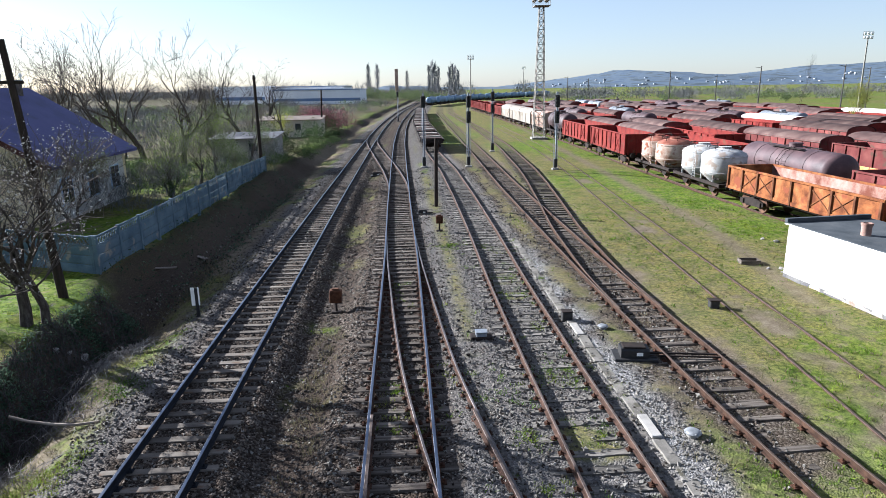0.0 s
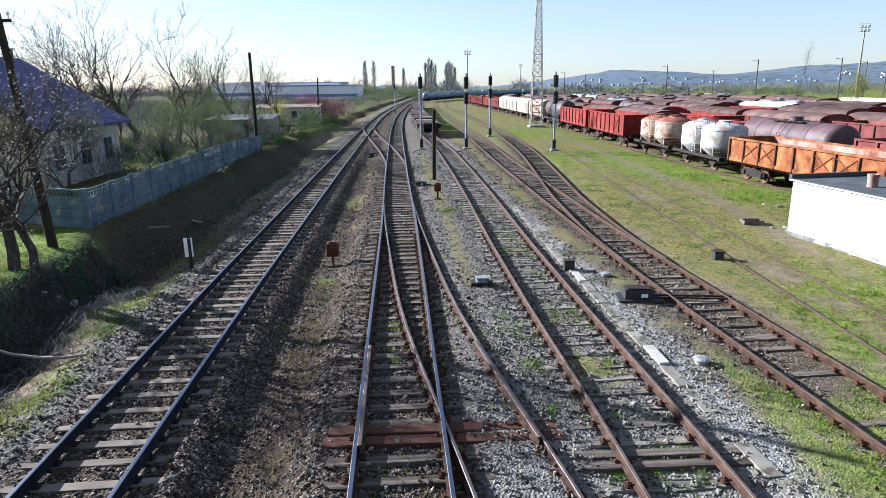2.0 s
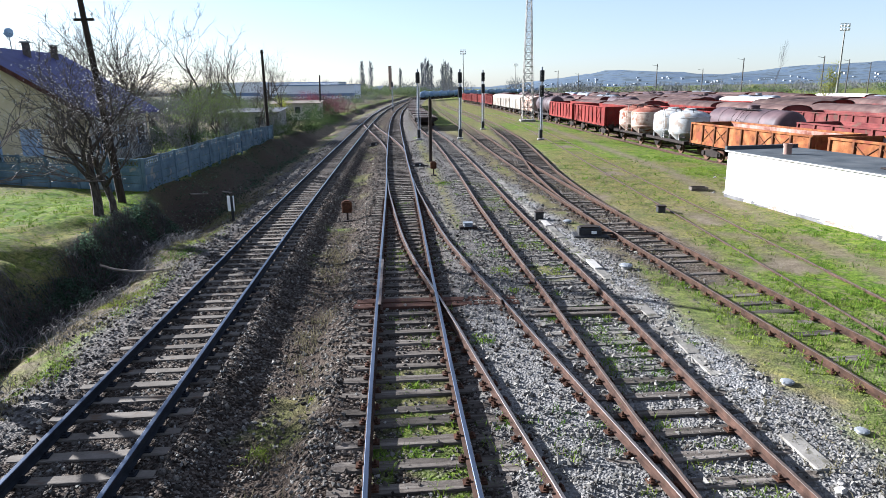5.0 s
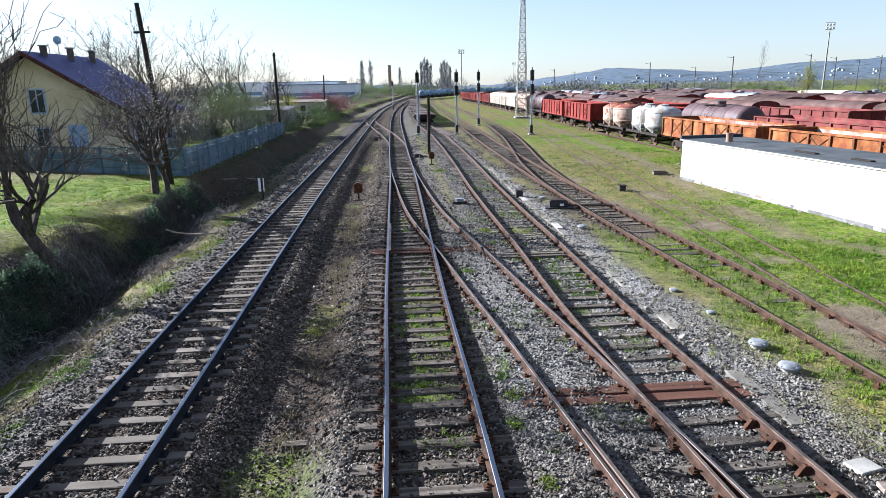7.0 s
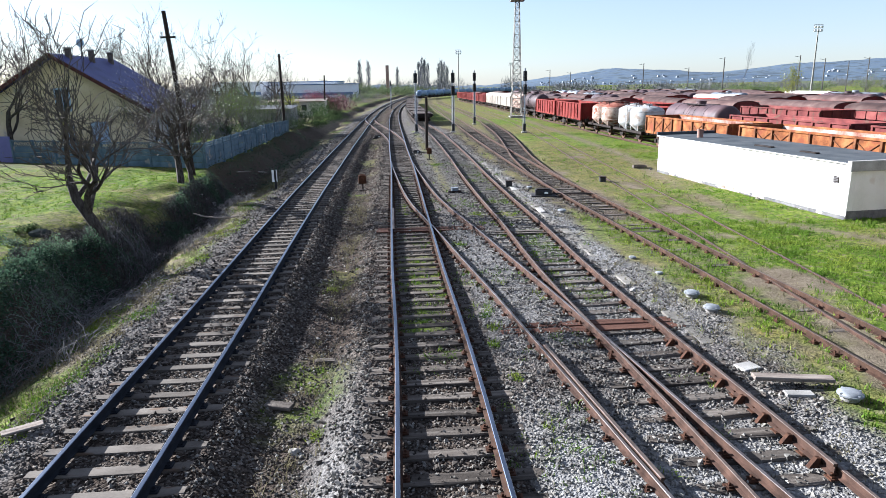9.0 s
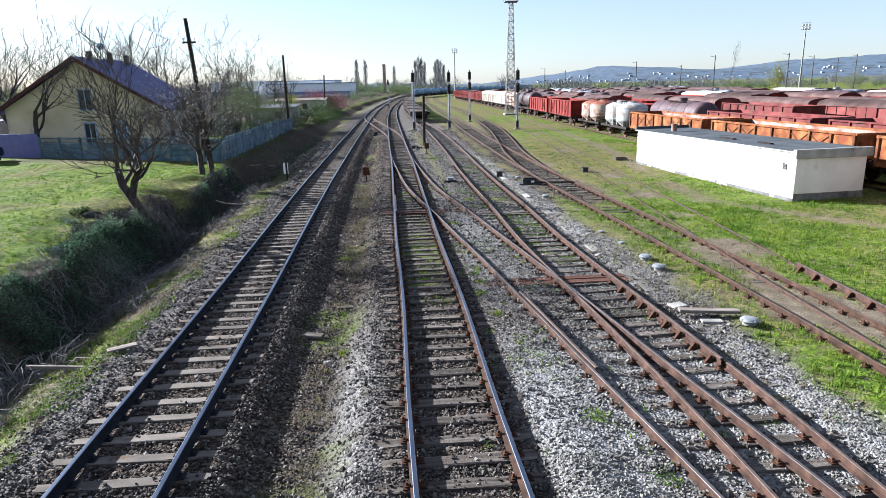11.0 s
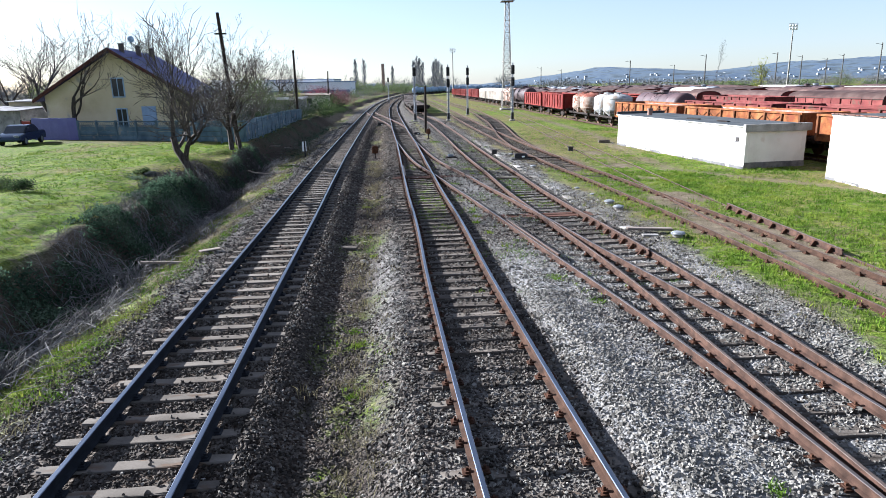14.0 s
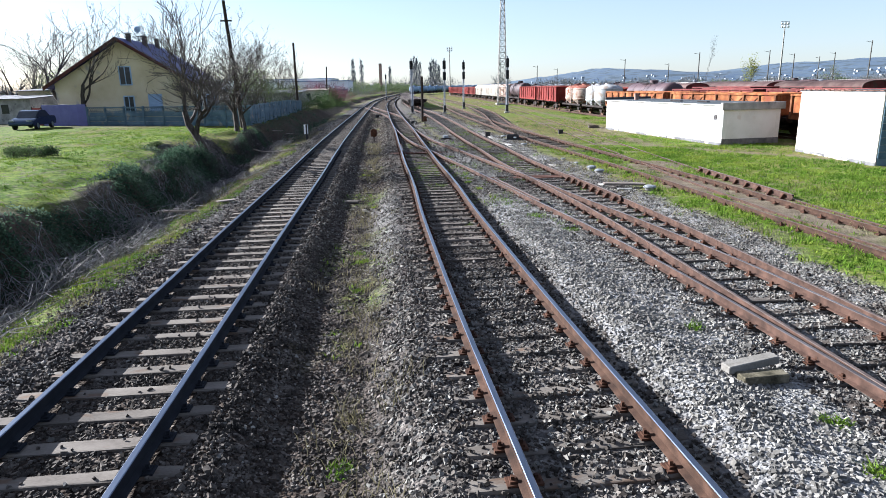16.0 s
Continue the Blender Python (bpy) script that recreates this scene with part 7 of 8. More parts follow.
loose("timber_scrap", "short dark timber scrap lying on the ballast", "timber", -2.93, -3.12, -0.25, [("board", (-0.27, -0.11, 0.0, 0.27, 0.11, 0.08))], WOOD_SLEEPER, 0.02)
loose("timber_scrap", "short dark timber scrap lying on the ballast", "timber", -2.4, -1.1, 0.05, [("board", (-0.22, -0.09, 0.0, 0.22, 0.09, 0.06))], WOOD_SLEEPER, 0.0)
loose("plank", "pale plank lying across the ditch edge", "plank", -6.8, -4.35, 0.62, [("board", (-0.3, -0.1, 0.0, 0.3, 0.1, 0.04))], OLD_WOOD, 0.05)
stick = thing("ditch_rail", "thin pale pole laid level across the ditch", "pole", Matrix.Translation((-7.95, -4.78, -0.22)) @ Matrix.Rotation(-0.1, 4, "Z"))
part("pole", Geo().box(-0.75, -0.035, 0.0, 0.75, 0.035, 0.07, 0.008), OLD_WOOD, stick)
part("prop", Geo().box(0.1, -0.03, -0.75, 0.16, 0.03, 0.0), OLD_WOOD, stick)
fallen = thing("fallen_branch", "bare pale dead branch fallen across the ditch", "branch", at_ground(-9.6, 14.1, 0.32, -0.05))
part("branch", Geo().tube([(-1.15, 0.0, 0.16), (-0.7, 0.03, 0.02), (-0.1, 0.0, -0.03), (0.5, -0.04, -0.02), (1.1, 0.0, 0.05)], 0.035, 6), OLD_WOOD, fallen)
part("twig", Geo().tube([(0.25, -0.02, -0.02), (0.32, 0.1, 0.2), (0.22, 0.16, 0.34)], 0.016, 5), OLD_WOOD, fallen)
part("twig", Geo().tube([(0.32, 0.1, 0.2), (0.5, 0.14, 0.3)], 0.012, 5), OLD_WOOD, fallen)
loose("concrete_slab", "pale flat slab lying on the meadow's edge beside a tree", "slab", -12.05, 7.0, 0.1, [("slab", (-0.56, -0.36, -0.16, 0.56, 0.36, 0.07))], CONCRETE, 0.05, (0.05, 0.03))
loose("plank", "pale board thrown on the bank below the fence", "plank", -12.3, 26.2, 0.1, [("board", (-0.75, -0.09, 0.0, 0.75, 0.09, 0.05))], OLD_WOOD, 0.06)
loose("plank", "pale board thrown on the bank below the fence", "plank", -11.9, 29.8, -0.7, [("board", (-0.6, -0.1, 0.0, 0.6, 0.1, 0.05))], OLD_WOOD, 0.06)
crate = thing("crate", "shallow grey timber crate lying in the grass", "crate", at_ground(13.3, 26.9, 0, -0.1) @ Matrix.Diagonal((0.75, 0.75, 0.75, 1)))
part("base", Geo().box(-0.55, -0.35, 0.0, 0.55, 0.35, 0.05), WOOD_SLEEPER, crate)
for n, b in (("side", (-0.55, -0.35, 0.05, 0.55, -0.3, 0.25)), ("side", (-0.55, 0.3, 0.05, 0.55, 0.35, 0.25)), ("end", (-0.55, -0.3, 0.05, -0.5, 0.3, 0.25)), ("end", (0.5, -0.3, 0.05, 0.55, 0.3, 0.25))):
    part(n, Geo().box(*b), WOOD_SLEEPER, crate)
stub = thing("iron_stub", "small black iron stub standing in the grass", "stub", at_ground(9.45, 21.35))
part("post", Geo().box(-0.16, -0.14, -0.05, 0.16, 0.14, 0.26, 0.02), BLACK_PAINT, stub)
part("cap", Geo().box(-0.2, -0.18, 0.26, 0.2, 0.18, 0.31, 0.015), UNDERFRAME, stub)
rn = random.Random(4)


def rock(label, x, y, sx, sy, sz, mat, turn=0.0):
    bm = bmesh.new()
    bmesh.ops.create_icosphere(bm, subdivisions=2, radius=1.0)
    for v in bm.verts:
        k = 1 + 0.28 * rn.uniform(-1, 1) + 0.3 * (float(value_noise(np.array(v.co.x * 2 + x), np.array(v.co.y * 2 + v.co.z + y), 1.0, 42)) - 0.5)
        v.co = Vector((v.co.x * sx * k, v.co.y * sy * k, v.co.z * sz * k + sz * 0.3))
    me = bpy.data.meshes.new("rock")
    bm.to_mesh(me)
    bm.free()
    me.materials.append(mat)
    return thing("rock", label, "rock", at_ground(x, y, 0, turn), data=me)


DARK_ROCK = material("dark_mossy_rock", [(0.0249, 0.0315, 0.0282), (0.0622, 0.0706, 0.0581)], 5, 0.95, 0, 0.5, 30, 0.01)
bm = bmesh.new()
bmesh.ops.create_icosphere(bm, subdivisions=2, radius=1.0)
for v in bm.verts:
    v.co = Vector((v.co.x * 0.34, v.co.y * 0.25, v.co.z * 0.17 + 0.05)) * (1 + 0.3 * (float(value_noise(np.array(v.co.x * 3), np.array(v.co.y * 3 + v.co.z * 2), 1.0, 41)) - 0.5))
boulder = bpy.data.meshes.new("rock")
bm.to_mesh(boulder)
bm.free()
boulder.materials.append(DARK_ROCK)
thing("rock", "dark mossy boulder lying on the meadow", "rock", at_ground(-13.1, 6.9, 0.0, 0.4), data=boulder)
PALE_RUBBLE = material("pale_rubble", [(0.15, 0.145, 0.135), (0.3, 0.285, 0.265)], 5, 0.9, 0, 0.4, 40, 0.01, 0.2)
for x, y, s in ((5.25, 2.2, 0.1), (5.35, 2.35, 0.07), (14.2, 25.9, 0.13), (13.7, 26.0, 0.1), (14.0, 25.4, 0.09), (16.4, 30.6, 0.16), (16.0, 31.2, 0.13), (-11.3, 18.4, 0.2), (-11.0, 17.9, 0.16), (-11.6, 17.6, 0.14), (-11.15, 18.15, 0.12), (-11.45, 18.0, 0.1), (-10.8, 18.2, 0.09), (15.2, 16.2, 0.14), (15.0, 15.0, 0.12), (15.6, 12.5, 0.12), (-2.35, -4.6, 0.1), (-8.9, -12.4, 0.32), (-8.75, -12.9, 0.22), (-9.7, 12.2, 0.1), (-9.5, 3.0, 0.1)):
    rock("pale lump of rubble lying on the ground", x, y, s, s * 0.75, s * 0.55, PALE_RUBBLE, rn.uniform(0, 3))


# ---- left background: violet wall, car, outbuildings ----
VIOLET = material("violet_sheet_wall", [(0.0913, 0.0871, 0.232), (0.133, 0.129, 0.299)], 1.2, 0.6, 0, 0.2, 20, 0.004)
vw = thing("sheet_wall", "violet-blue sheet metal wall beside the parked car", "wall", Matrix.Translation((-27.96, 28.99, 0.9)) @ Matrix.Rotation(math.pi - 0.37, 4, "Z"))
for k in range(5):
    part("sheet", Geo().box(0.97 * k + 0.003, -0.03, 0.0, 0.97 * k + 0.967, 0.03, 1.75 - 0.02 * (k % 2), 0.008), VIOLET, vw)
    part("post", Geo().box(0.97 * k - 0.03, -0.09, -0.2, 0.97 * k + 0.03, -0.03, 1.72), UNDERFRAME, vw)
SHED_TIN = material("grey_tin_roof", [(0.0747, 0.0747, 0.083), (0.141, 0.141, 0.149)], 1.5, 0.6, 0.3, 0.3, 20, 0.01)
BROWN_ROOF = material("dusty_brown_roof", [(0.0996, 0.0789, 0.0664), (0.166, 0.137, 0.116)], 1.2, 0.9, 0, 0.3, 20, 0.01)
OLD_RED = material("faded_red_door", [(0.166, 0.0249, 0.0208), (0.232, 0.0415, 0.0332)], 3, 0.7, 0, 0.2, 30, 0.003)
gate = thing("metal_gate", "faded dark red sheet gate at the end of the violet wall", "gate", Matrix.Translation((-32.5, 30.75, 0.9)) @ Matrix.Rotation(math.pi - 0.37, 4, "Z"))
part("gate_leaf", Geo().box(0.12, -0.02, 0.05, 1.1, 0.02, 1.5, 0.008), OLD_RED, gate)
for x in (0.06, 1.16):
    part("post", Geo().box(x - 0.04, -0.05, -0.3, x + 0.04, 0.05, 1.6, 0.008), UNDERFRAME, gate)


def shack(label, x, y, w, d, h, wall, roof, turn=0.0, z=None, tilt=0.25, door=None):
    s = thing("shack", label, "shack", at_ground(x, y, -0.1, turn))
    part("wall", Geo().box(-w / 2, 0, 0, w / 2, 0.15, h), wall, s)
    part("wall", Geo().box(-w / 2, d - 0.15, 0, w / 2, d, h + tilt), wall, s)
    for q in (-1, 1):
        part("wall", Geo().extrude([(0.15, 0), (d - 0.15, 0), (d - 0.15, h + tilt - 0.02), (0.15, h)], min(q * w / 2, q * (w / 2 - 0.15)), max(q * w / 2, q * (w / 2 - 0.15))), wall, s)
    n = max(2, int(w / 1.0))
    for k in range(n):
        a, b = -w / 2 - 0.25 + (w + 0.5) * k / n, -w / 2 - 0.25 + (w + 0.5) * (k + 1) / n
        dz = 0.012 * (k % 2)
        part("roof_sheet", Geo().extrude([(-0.35, h + 0.0 + dz), (d + 0.3, h + tilt + 0.06 + dz), (d + 0.3, h + tilt + 0.1 + dz), (-0.35, h + 0.05 + dz)], a, b), roof, s)
    if door:
        part("door", Geo().box(-w * 0.3, -0.04, 0.0, -w * 0.3 + 0.9, 0.0, min(2.0, h - 0.1), 0.01), door, s)
    part("window", Geo().box(w * 0.1, -0.03, h * 0.45, w * 0.1 + 0.8, 0.0, h * 0.8, 0.01), GLASS, s)


shack("low garden shack with a grey tin roof and pale wall", -19.6, 62.5, 6.0, 4.5, 2.2, CONCRETE, SHED_TIN, 0.05)
shack("pale flat-roofed outbuilding beyond the fence", -23.0, 96, 9.5, 7, 2.6, CREAM_WALL, BROWN_ROOF, 0.1)
shack("grey tin-roofed lean-to behind the parked car", -39.5, 35.5, 8.0, 4.0, 2.3, CONCRETE, SHED_TIN, -0.25, door=OLD_RED)
shack("grey tin-roofed outbuilding beside the house", -36.0, 39.0, 7.0, 5.0, 3.0, HOUSE_WALL, SHED_TIN, -0.1)

CAR_PAINT = material("dark_blue_car_paint", [(0.0166, 0.0291, 0.0581), (0.0249, 0.0415, 0.0747)], 2, 0.18, 0.3, 0, 10)
TYRE = material("black_rubber", [(0.00996, 0.00996, 0.00996), (0.0208, 0.0208, 0.0208)], 6, 0.9, 0, 0.2, 40, 0.003)
car = thing("car", "dark blue sedan car parked on the grass by the wall", "car", at_ground(-30.7, 26.2, 0.0, math.pi + 1.72))
body = [(-2.12, 0.34), (2.08, 0.32), (2.18, 0.45), (2.17, 0.58), (2.02, 0.7), (1.2, 0.86), (0.9, 0.9), (-1.35, 0.95), (-2.05, 0.93), (-2.2, 0.8), (-2.22, 0.5)]
cb = Geo()
for y0, y1, k, q in ((-0.86, -0.78, 0.97, 0.96), (-0.78, 0.78, 1.0, 1.0), (0.78, 0.86, 0.97, 0.96)):
    cb.extrude([(x * k, 0.34 + (z - 0.34) * q) for x, z in body], y0, y1, axis="y")
part("body", cb, CAR_PAINT, car, smooth=True)
part("windscreen", Geo().extrude([(0.45, 1.34), (1.12, 0.88), (1.05, 0.86), (0.38, 1.32)], -0.66, 0.66, axis="y"), GLASS, car)
part("rear_window", Geo().extrude([(-0.95, 1.34), (-1.6, 0.94), (-1.53, 0.92), (-0.88, 1.32)], -0.64, 0.64, axis="y"), GLASS, car)
for s in (-1, 1):
    part("side_window", Geo().extrude([(-1.45, 0.94), (0.98, 0.89), (0.4, 1.31), (-0.9, 1.32)], min(s * 0.66, s * 0.7), max(s * 0.66, s * 0.7), axis="y"), GLASS, car)
part("roof", Geo().extrude([(-1.0, 1.31), (0.48, 1.31), (0.3, 1.39), (-0.25, 1.42), (-0.8, 1.4)], -0.66, 0.66, axis="y"), CAR_PAINT, car, smooth=True)
for x in (-1.35, 1.32):
    for s in (-1, 1):
        w = part("wheel", Geo().lathe([(0.2, -0.1), (0.29, -0.1), (0.31, -0.07), (0.31, 0.07), (0.29, 0.1), (0.2, 0.1)], 18, (x, s * 0.76, 0.31), "y"), TYRE, car, smooth=True)
        part("rim", Geo().lathe([(0.04, s * 0.1 - 0.02), (0.19, s * 0.1 - 0.02), (0.2, s * 0.1 + 0.005), (0.05, s * 0.1 + 0.01)], 14, (x, s * 0.76, 0.31), "y"), CAP_ALU, w, smooth=True)
for s in (-1, 1):
    part("headlight", Geo().box(2.06, s * 0.6 - 0.17, 0.6, 2.16, s * 0.6 + 0.17, 0.74, 0.02), CAP_ALU, car)
    part("tail_light", Geo().box(-2.2, s * 0.62 - 0.15, 0.66, -2.14, s * 0.62 + 0.15, 0.8, 0.02), OLD_RED, car)
part("bumper", Geo().box(2.0, -0.8, 0.36, 2.2, 0.8, 0.5, 0.03), CAR_PAINT, car)


# concrete masts beyond the wagon yard
MAST_GREY = material("dark_weathered_concrete", [(0.0539, 0.0498, 0.0456), (0.0913, 0.0871, 0.0813)], 1.6, 0.92, 0, 0.3, 30, 0.004)
for x, y, h in ((80, 165, 11.5), (98, 160, 11.5), (112, 172, 11.0), (122, 168, 11), (112, 138, 12.5), (66, 190, 11), (150, 180, 11), (44, 230, 10.5), (140, 205, 11), (90, 215, 10), (58, 260, 10)):
    m = thing("concrete_mast", "slim grey concrete line mast beyond the wagon yard", "mast", Matrix.Translation((x, y, 0)), "masts beyond the wagons")
    part("shaft", Geo().tube([(0, 0, -0.3), (0, 0, h)], [0.19, 0.12], 7), MAST_GREY, m)
    part("bracket", Geo().tube([(0, 0, h - 0.5), (-1.6, 0, h - 0.2)], 0.05, 5), UNDERFRAME, m)


# ---- ground cover: stones, grass, brambles ----
STONE_OLD = material("old_ballast_stone", [(0.0212, 0.0184, 0.016), (0.0537, 0.0462, 0.0394), (0.118, 0.104, 0.0897)], 3.0, 0.92, 0, 0.3, 60, 0.004, island=0.62)
STONE_PALE = material("pale_ballast_stone", [(0.0777, 0.0747, 0.0679), (0.142, 0.134, 0.12), (0.207, 0.196, 0.174)], 3.0, 0.92, 0, 0.3, 60, 0.004, island=0.45)
GRASS_BLADE = material("grass_blade", [(0.0418, 0.093, 0.0102), (0.093, 0.153, 0.0186), (0.177, 0.205, 0.0353)], 0.5, 0.7, 0, 0, 10, island=0.4)
DRY_BLADE = material("dry_grass_blade", [(0.0996, 0.0896, 0.0498), (0.174, 0.156, 0.0913)], 0.5, 0.85, 0, 0, 10, island=0.35)
DARK_LEAF = material("dark_bramble_leaf", [(0.0183, 0.0382, 0.0249), (0.0498, 0.083, 0.0515), (0.116, 0.154, 0.104)], 0.8, 0.7, 0, 0, 10, island=0.45)
for _leaf, _share in ((GRASS_BLADE, 0.3), (DRY_BLADE, 0.3), (DARK_LEAF, 0.4)):
    let_light_through(_leaf, _share)

rs = np.random.RandomState(8)
RES = 0.04
OX, OY = -12.0, -26.0
taken = np.zeros((int(60 / RES), int(26 / RES)), bool)
for lo, hi, y, a in SLEEPER_SPOTS:
    if y < 32:
        for x in np.arange(lo + 0.03, hi - 0.03, RES):
            yy = y + math.tan(a) * (x - (lo + hi) / 2)
            i0, i1, j = int((yy - 0.1 - OY) / RES), int((yy + 0.1 - OY) / RES), int((x - OX) / RES)
            if 0 <= j < taken.shape[1] and i0 >= 0:
                taken[i0:i1 + 1, j] = True


def scatter(n, x0, x1, y0, y1):
    return rs.uniform(x0, x1, n), rs.uniform(y0, y1, n)


def turned(k):
    """k random turns."""
    q = rs.normal(0, 1, (k, 4))
    q /= np.linalg.norm(q, axis=1)[:, None]
    w, a, b, c = q.T
    return np.stack([1 - 2 * (b * b + c * c), 2 * (a * b - c * w), 2 * (a * c + b * w), 2 * (a * b + c * w), 1 - 2 * (a * a + c * c), 2 * (b * c - a * w), 2 * (a * c - b * w), 2 * (b * c + a * w), 1 - 2 * (a * a + b * b)], 1).reshape(k, 3, 3)


def stone_mesh(name, x, y, size, lift, mat, low=-0.35, high=0.4):
    """Worn angular stones: uneven eight-cornered blocks near by, six-cornered lumps further off."""
    vs, fs, base = [], [], 0
    block = (np.array([(a, b, c) for c in (-1, 1) for b in (-1, 1) for a in (-1, 1)], float) * 0.66,
             np.array([(0, 2, 3), (0, 3, 1), (4, 5, 7), (4, 7, 6), (0, 1, 5), (0, 5, 4), (2, 6, 7), (2, 7, 3), (0, 4, 6), (0, 6, 2), (1, 3, 7), (1, 7, 5)]))
    lump6 = (np.array([(1, 0, 0), (-1, 0, 0), (0, 1, 0), (0, -1, 0), (0, 0, 1), (0, 0, -1)], float),
             np.array([(0, 2, 4), (2, 1, 4), (1, 3, 4), (3, 0, 4), (2, 0, 5), (1, 2, 5), (3, 1, 5), (0, 3, 5)]))
    for (corners, f), sel in ((block, y < -9), (lump6, y >= -9)):
        sx, sy, ss, sl = x[sel], y[sel], size[sel], lift[sel]
        k, n = len(sx), len(corners)
        v = corners[None] * rs.uniform(0.8, 1.25, (k, n, 1)) + rs.normal(0, 0.15, (k, n, 3))
        v = v * (ss[:, None] * rs.uniform(0.7, 1.3, (k, 3)))[:, None, :]
        v = np.einsum("kij,kvj->kvi", turned(k), v)
        v += np.stack([sx, sy, ground_height(sx, sy) + sl + ss * rs.uniform(low, high, k)], 1)[:, None, :]
        vs.append(v.reshape(-1, 3))
        fs.append((base + np.arange(k)[:, None, None] * n + f[None]).reshape(-1, 3))
        base += k * n
    return fast_mesh(name, np.concatenate(vs), np.concatenate(fs), mat)


def ballast():
    old, fresh = [], []
    for n, y0, y1, smin, smax in ((125000, -21.0, -9, 0.015, 0.027), (50000, -9, 4, 0.02, 0.036), (24000, 4, 18, 0.027, 0.044), (16000, 18, 34, 0.032, 0.05), (10000, 34, 62, 0.04, 0.065)):
        x, y = scatter(n, -9.0 if y0 < 18 else -12.0, 7.4, y0, y1)
        g, e, f, o, dr = covers(x, y)
        keep = rs.rand(n) > np.clip(g * 0.8 + e * 0.85, 0, 0.97)
        for cv in (MAIN_LEFT, MAIN_RIGHT, SIDING):
            for off in (-0.7525, 0.7525):
                keep &= np.abs(x - cv(y) - off) > 0.095
        i, j = np.clip(((y - OY) / RES).astype(int), 0, taken.shape[0] - 1), np.clip(((x - OX) / RES).astype(int), 0, taken.shape[1] - 1)
        on = taken[i, j]
        keep &= ~(on & (rs.rand(n) > np.where((np.abs(x - MAIN_RIGHT(y)) < 0.6) & (y < -11), 0.8 - 0.35 * smooth(-15.5, -19, y), np.where(x > MAIN_RIGHT(y) + 1.5, 0.6, np.where(x > MAIN_RIGHT(y) - 1.3, 0.2, 0.025)))))
        x, y, f, lift = x[keep], y[keep], f[keep], 0.04 * on[keep]
        s = rs.uniform(smin, smax, len(x)) * np.where(rs.rand(len(x)) < 0.06, 1.5, 1.0)
        pale = rs.rand(len(x)) < np.clip(f * 0.75 + 0.04 + 0.17 * smooth(-12, -7, y) + 0.2 * smooth(-2.4, -1.6, x - MAIN_RIGHT(y)) * (1 - 0.6 * (np.abs(x - MAIN_RIGHT(y)) < 1.2)), 0, 1)
        old.append(np.stack([x, y, s, lift])[:, ~pale])
        fresh.append(np.stack([x, y, s, lift])[:, pale])
    thing("ballast", "loose brown-grey track ballast stones", "ballast", kind="stuff", data=stone_mesh("ballast", *np.concatenate(old, 1), STONE_OLD))
    thing("gravel", "fresh pale grey track gravel stones", "gravel", kind="stuff", data=stone_mesh("gravel", *np.concatenate(fresh, 1), STONE_PALE, -0.4, 0.3))


ballast()


def blades(name, label, x, y, height, per, spread, mat, lean=0.5, width=0.006):
    """Tufts of thin bent blades at the given places."""
    k = len(x) * per
    cx, cy = np.repeat(x, per) + rs.normal(0, spread, k), np.repeat(y, per) + rs.normal(0, spread, k)
    h = np.repeat(height, per) * rs.uniform(0.5, 1.2, k)
    a, t = rs.uniform(0, 2 * np.pi, k), rs.normal(0, lean, (k, 2))
    z = ground_height(cx, cy) - 0.01
    w = width * rs.uniform(0.7, 1.6, k)
    base = np.stack([cx, cy, z], 1)
    side = np.stack([np.cos(a) * w, np.sin(a) * w, 0 * a], 1)
    mid = base + np.stack([t[:, 0] * h * 0.3, t[:, 1] * h * 0.3, h * 0.6], 1)
    tip = base + np.stack([t[:, 0] * h * 0.9, t[:, 1] * h * 0.9, h], 1)
    v = np.stack([base - side, base + side, mid + side * 0.8, mid - side * 0.8, tip], 1).reshape(-1, 3)
    o = np.arange(k)[:, None] * 5
    f = np.concatenate([o + np.array([[0, 1, 2]]), o + np.array([[0, 2, 3]]), o + np.array([[3, 2, 4]])], 0)
    return thing(name, label, "grass", kind="stuff", data=fast_mesh(name, v, f, mat))


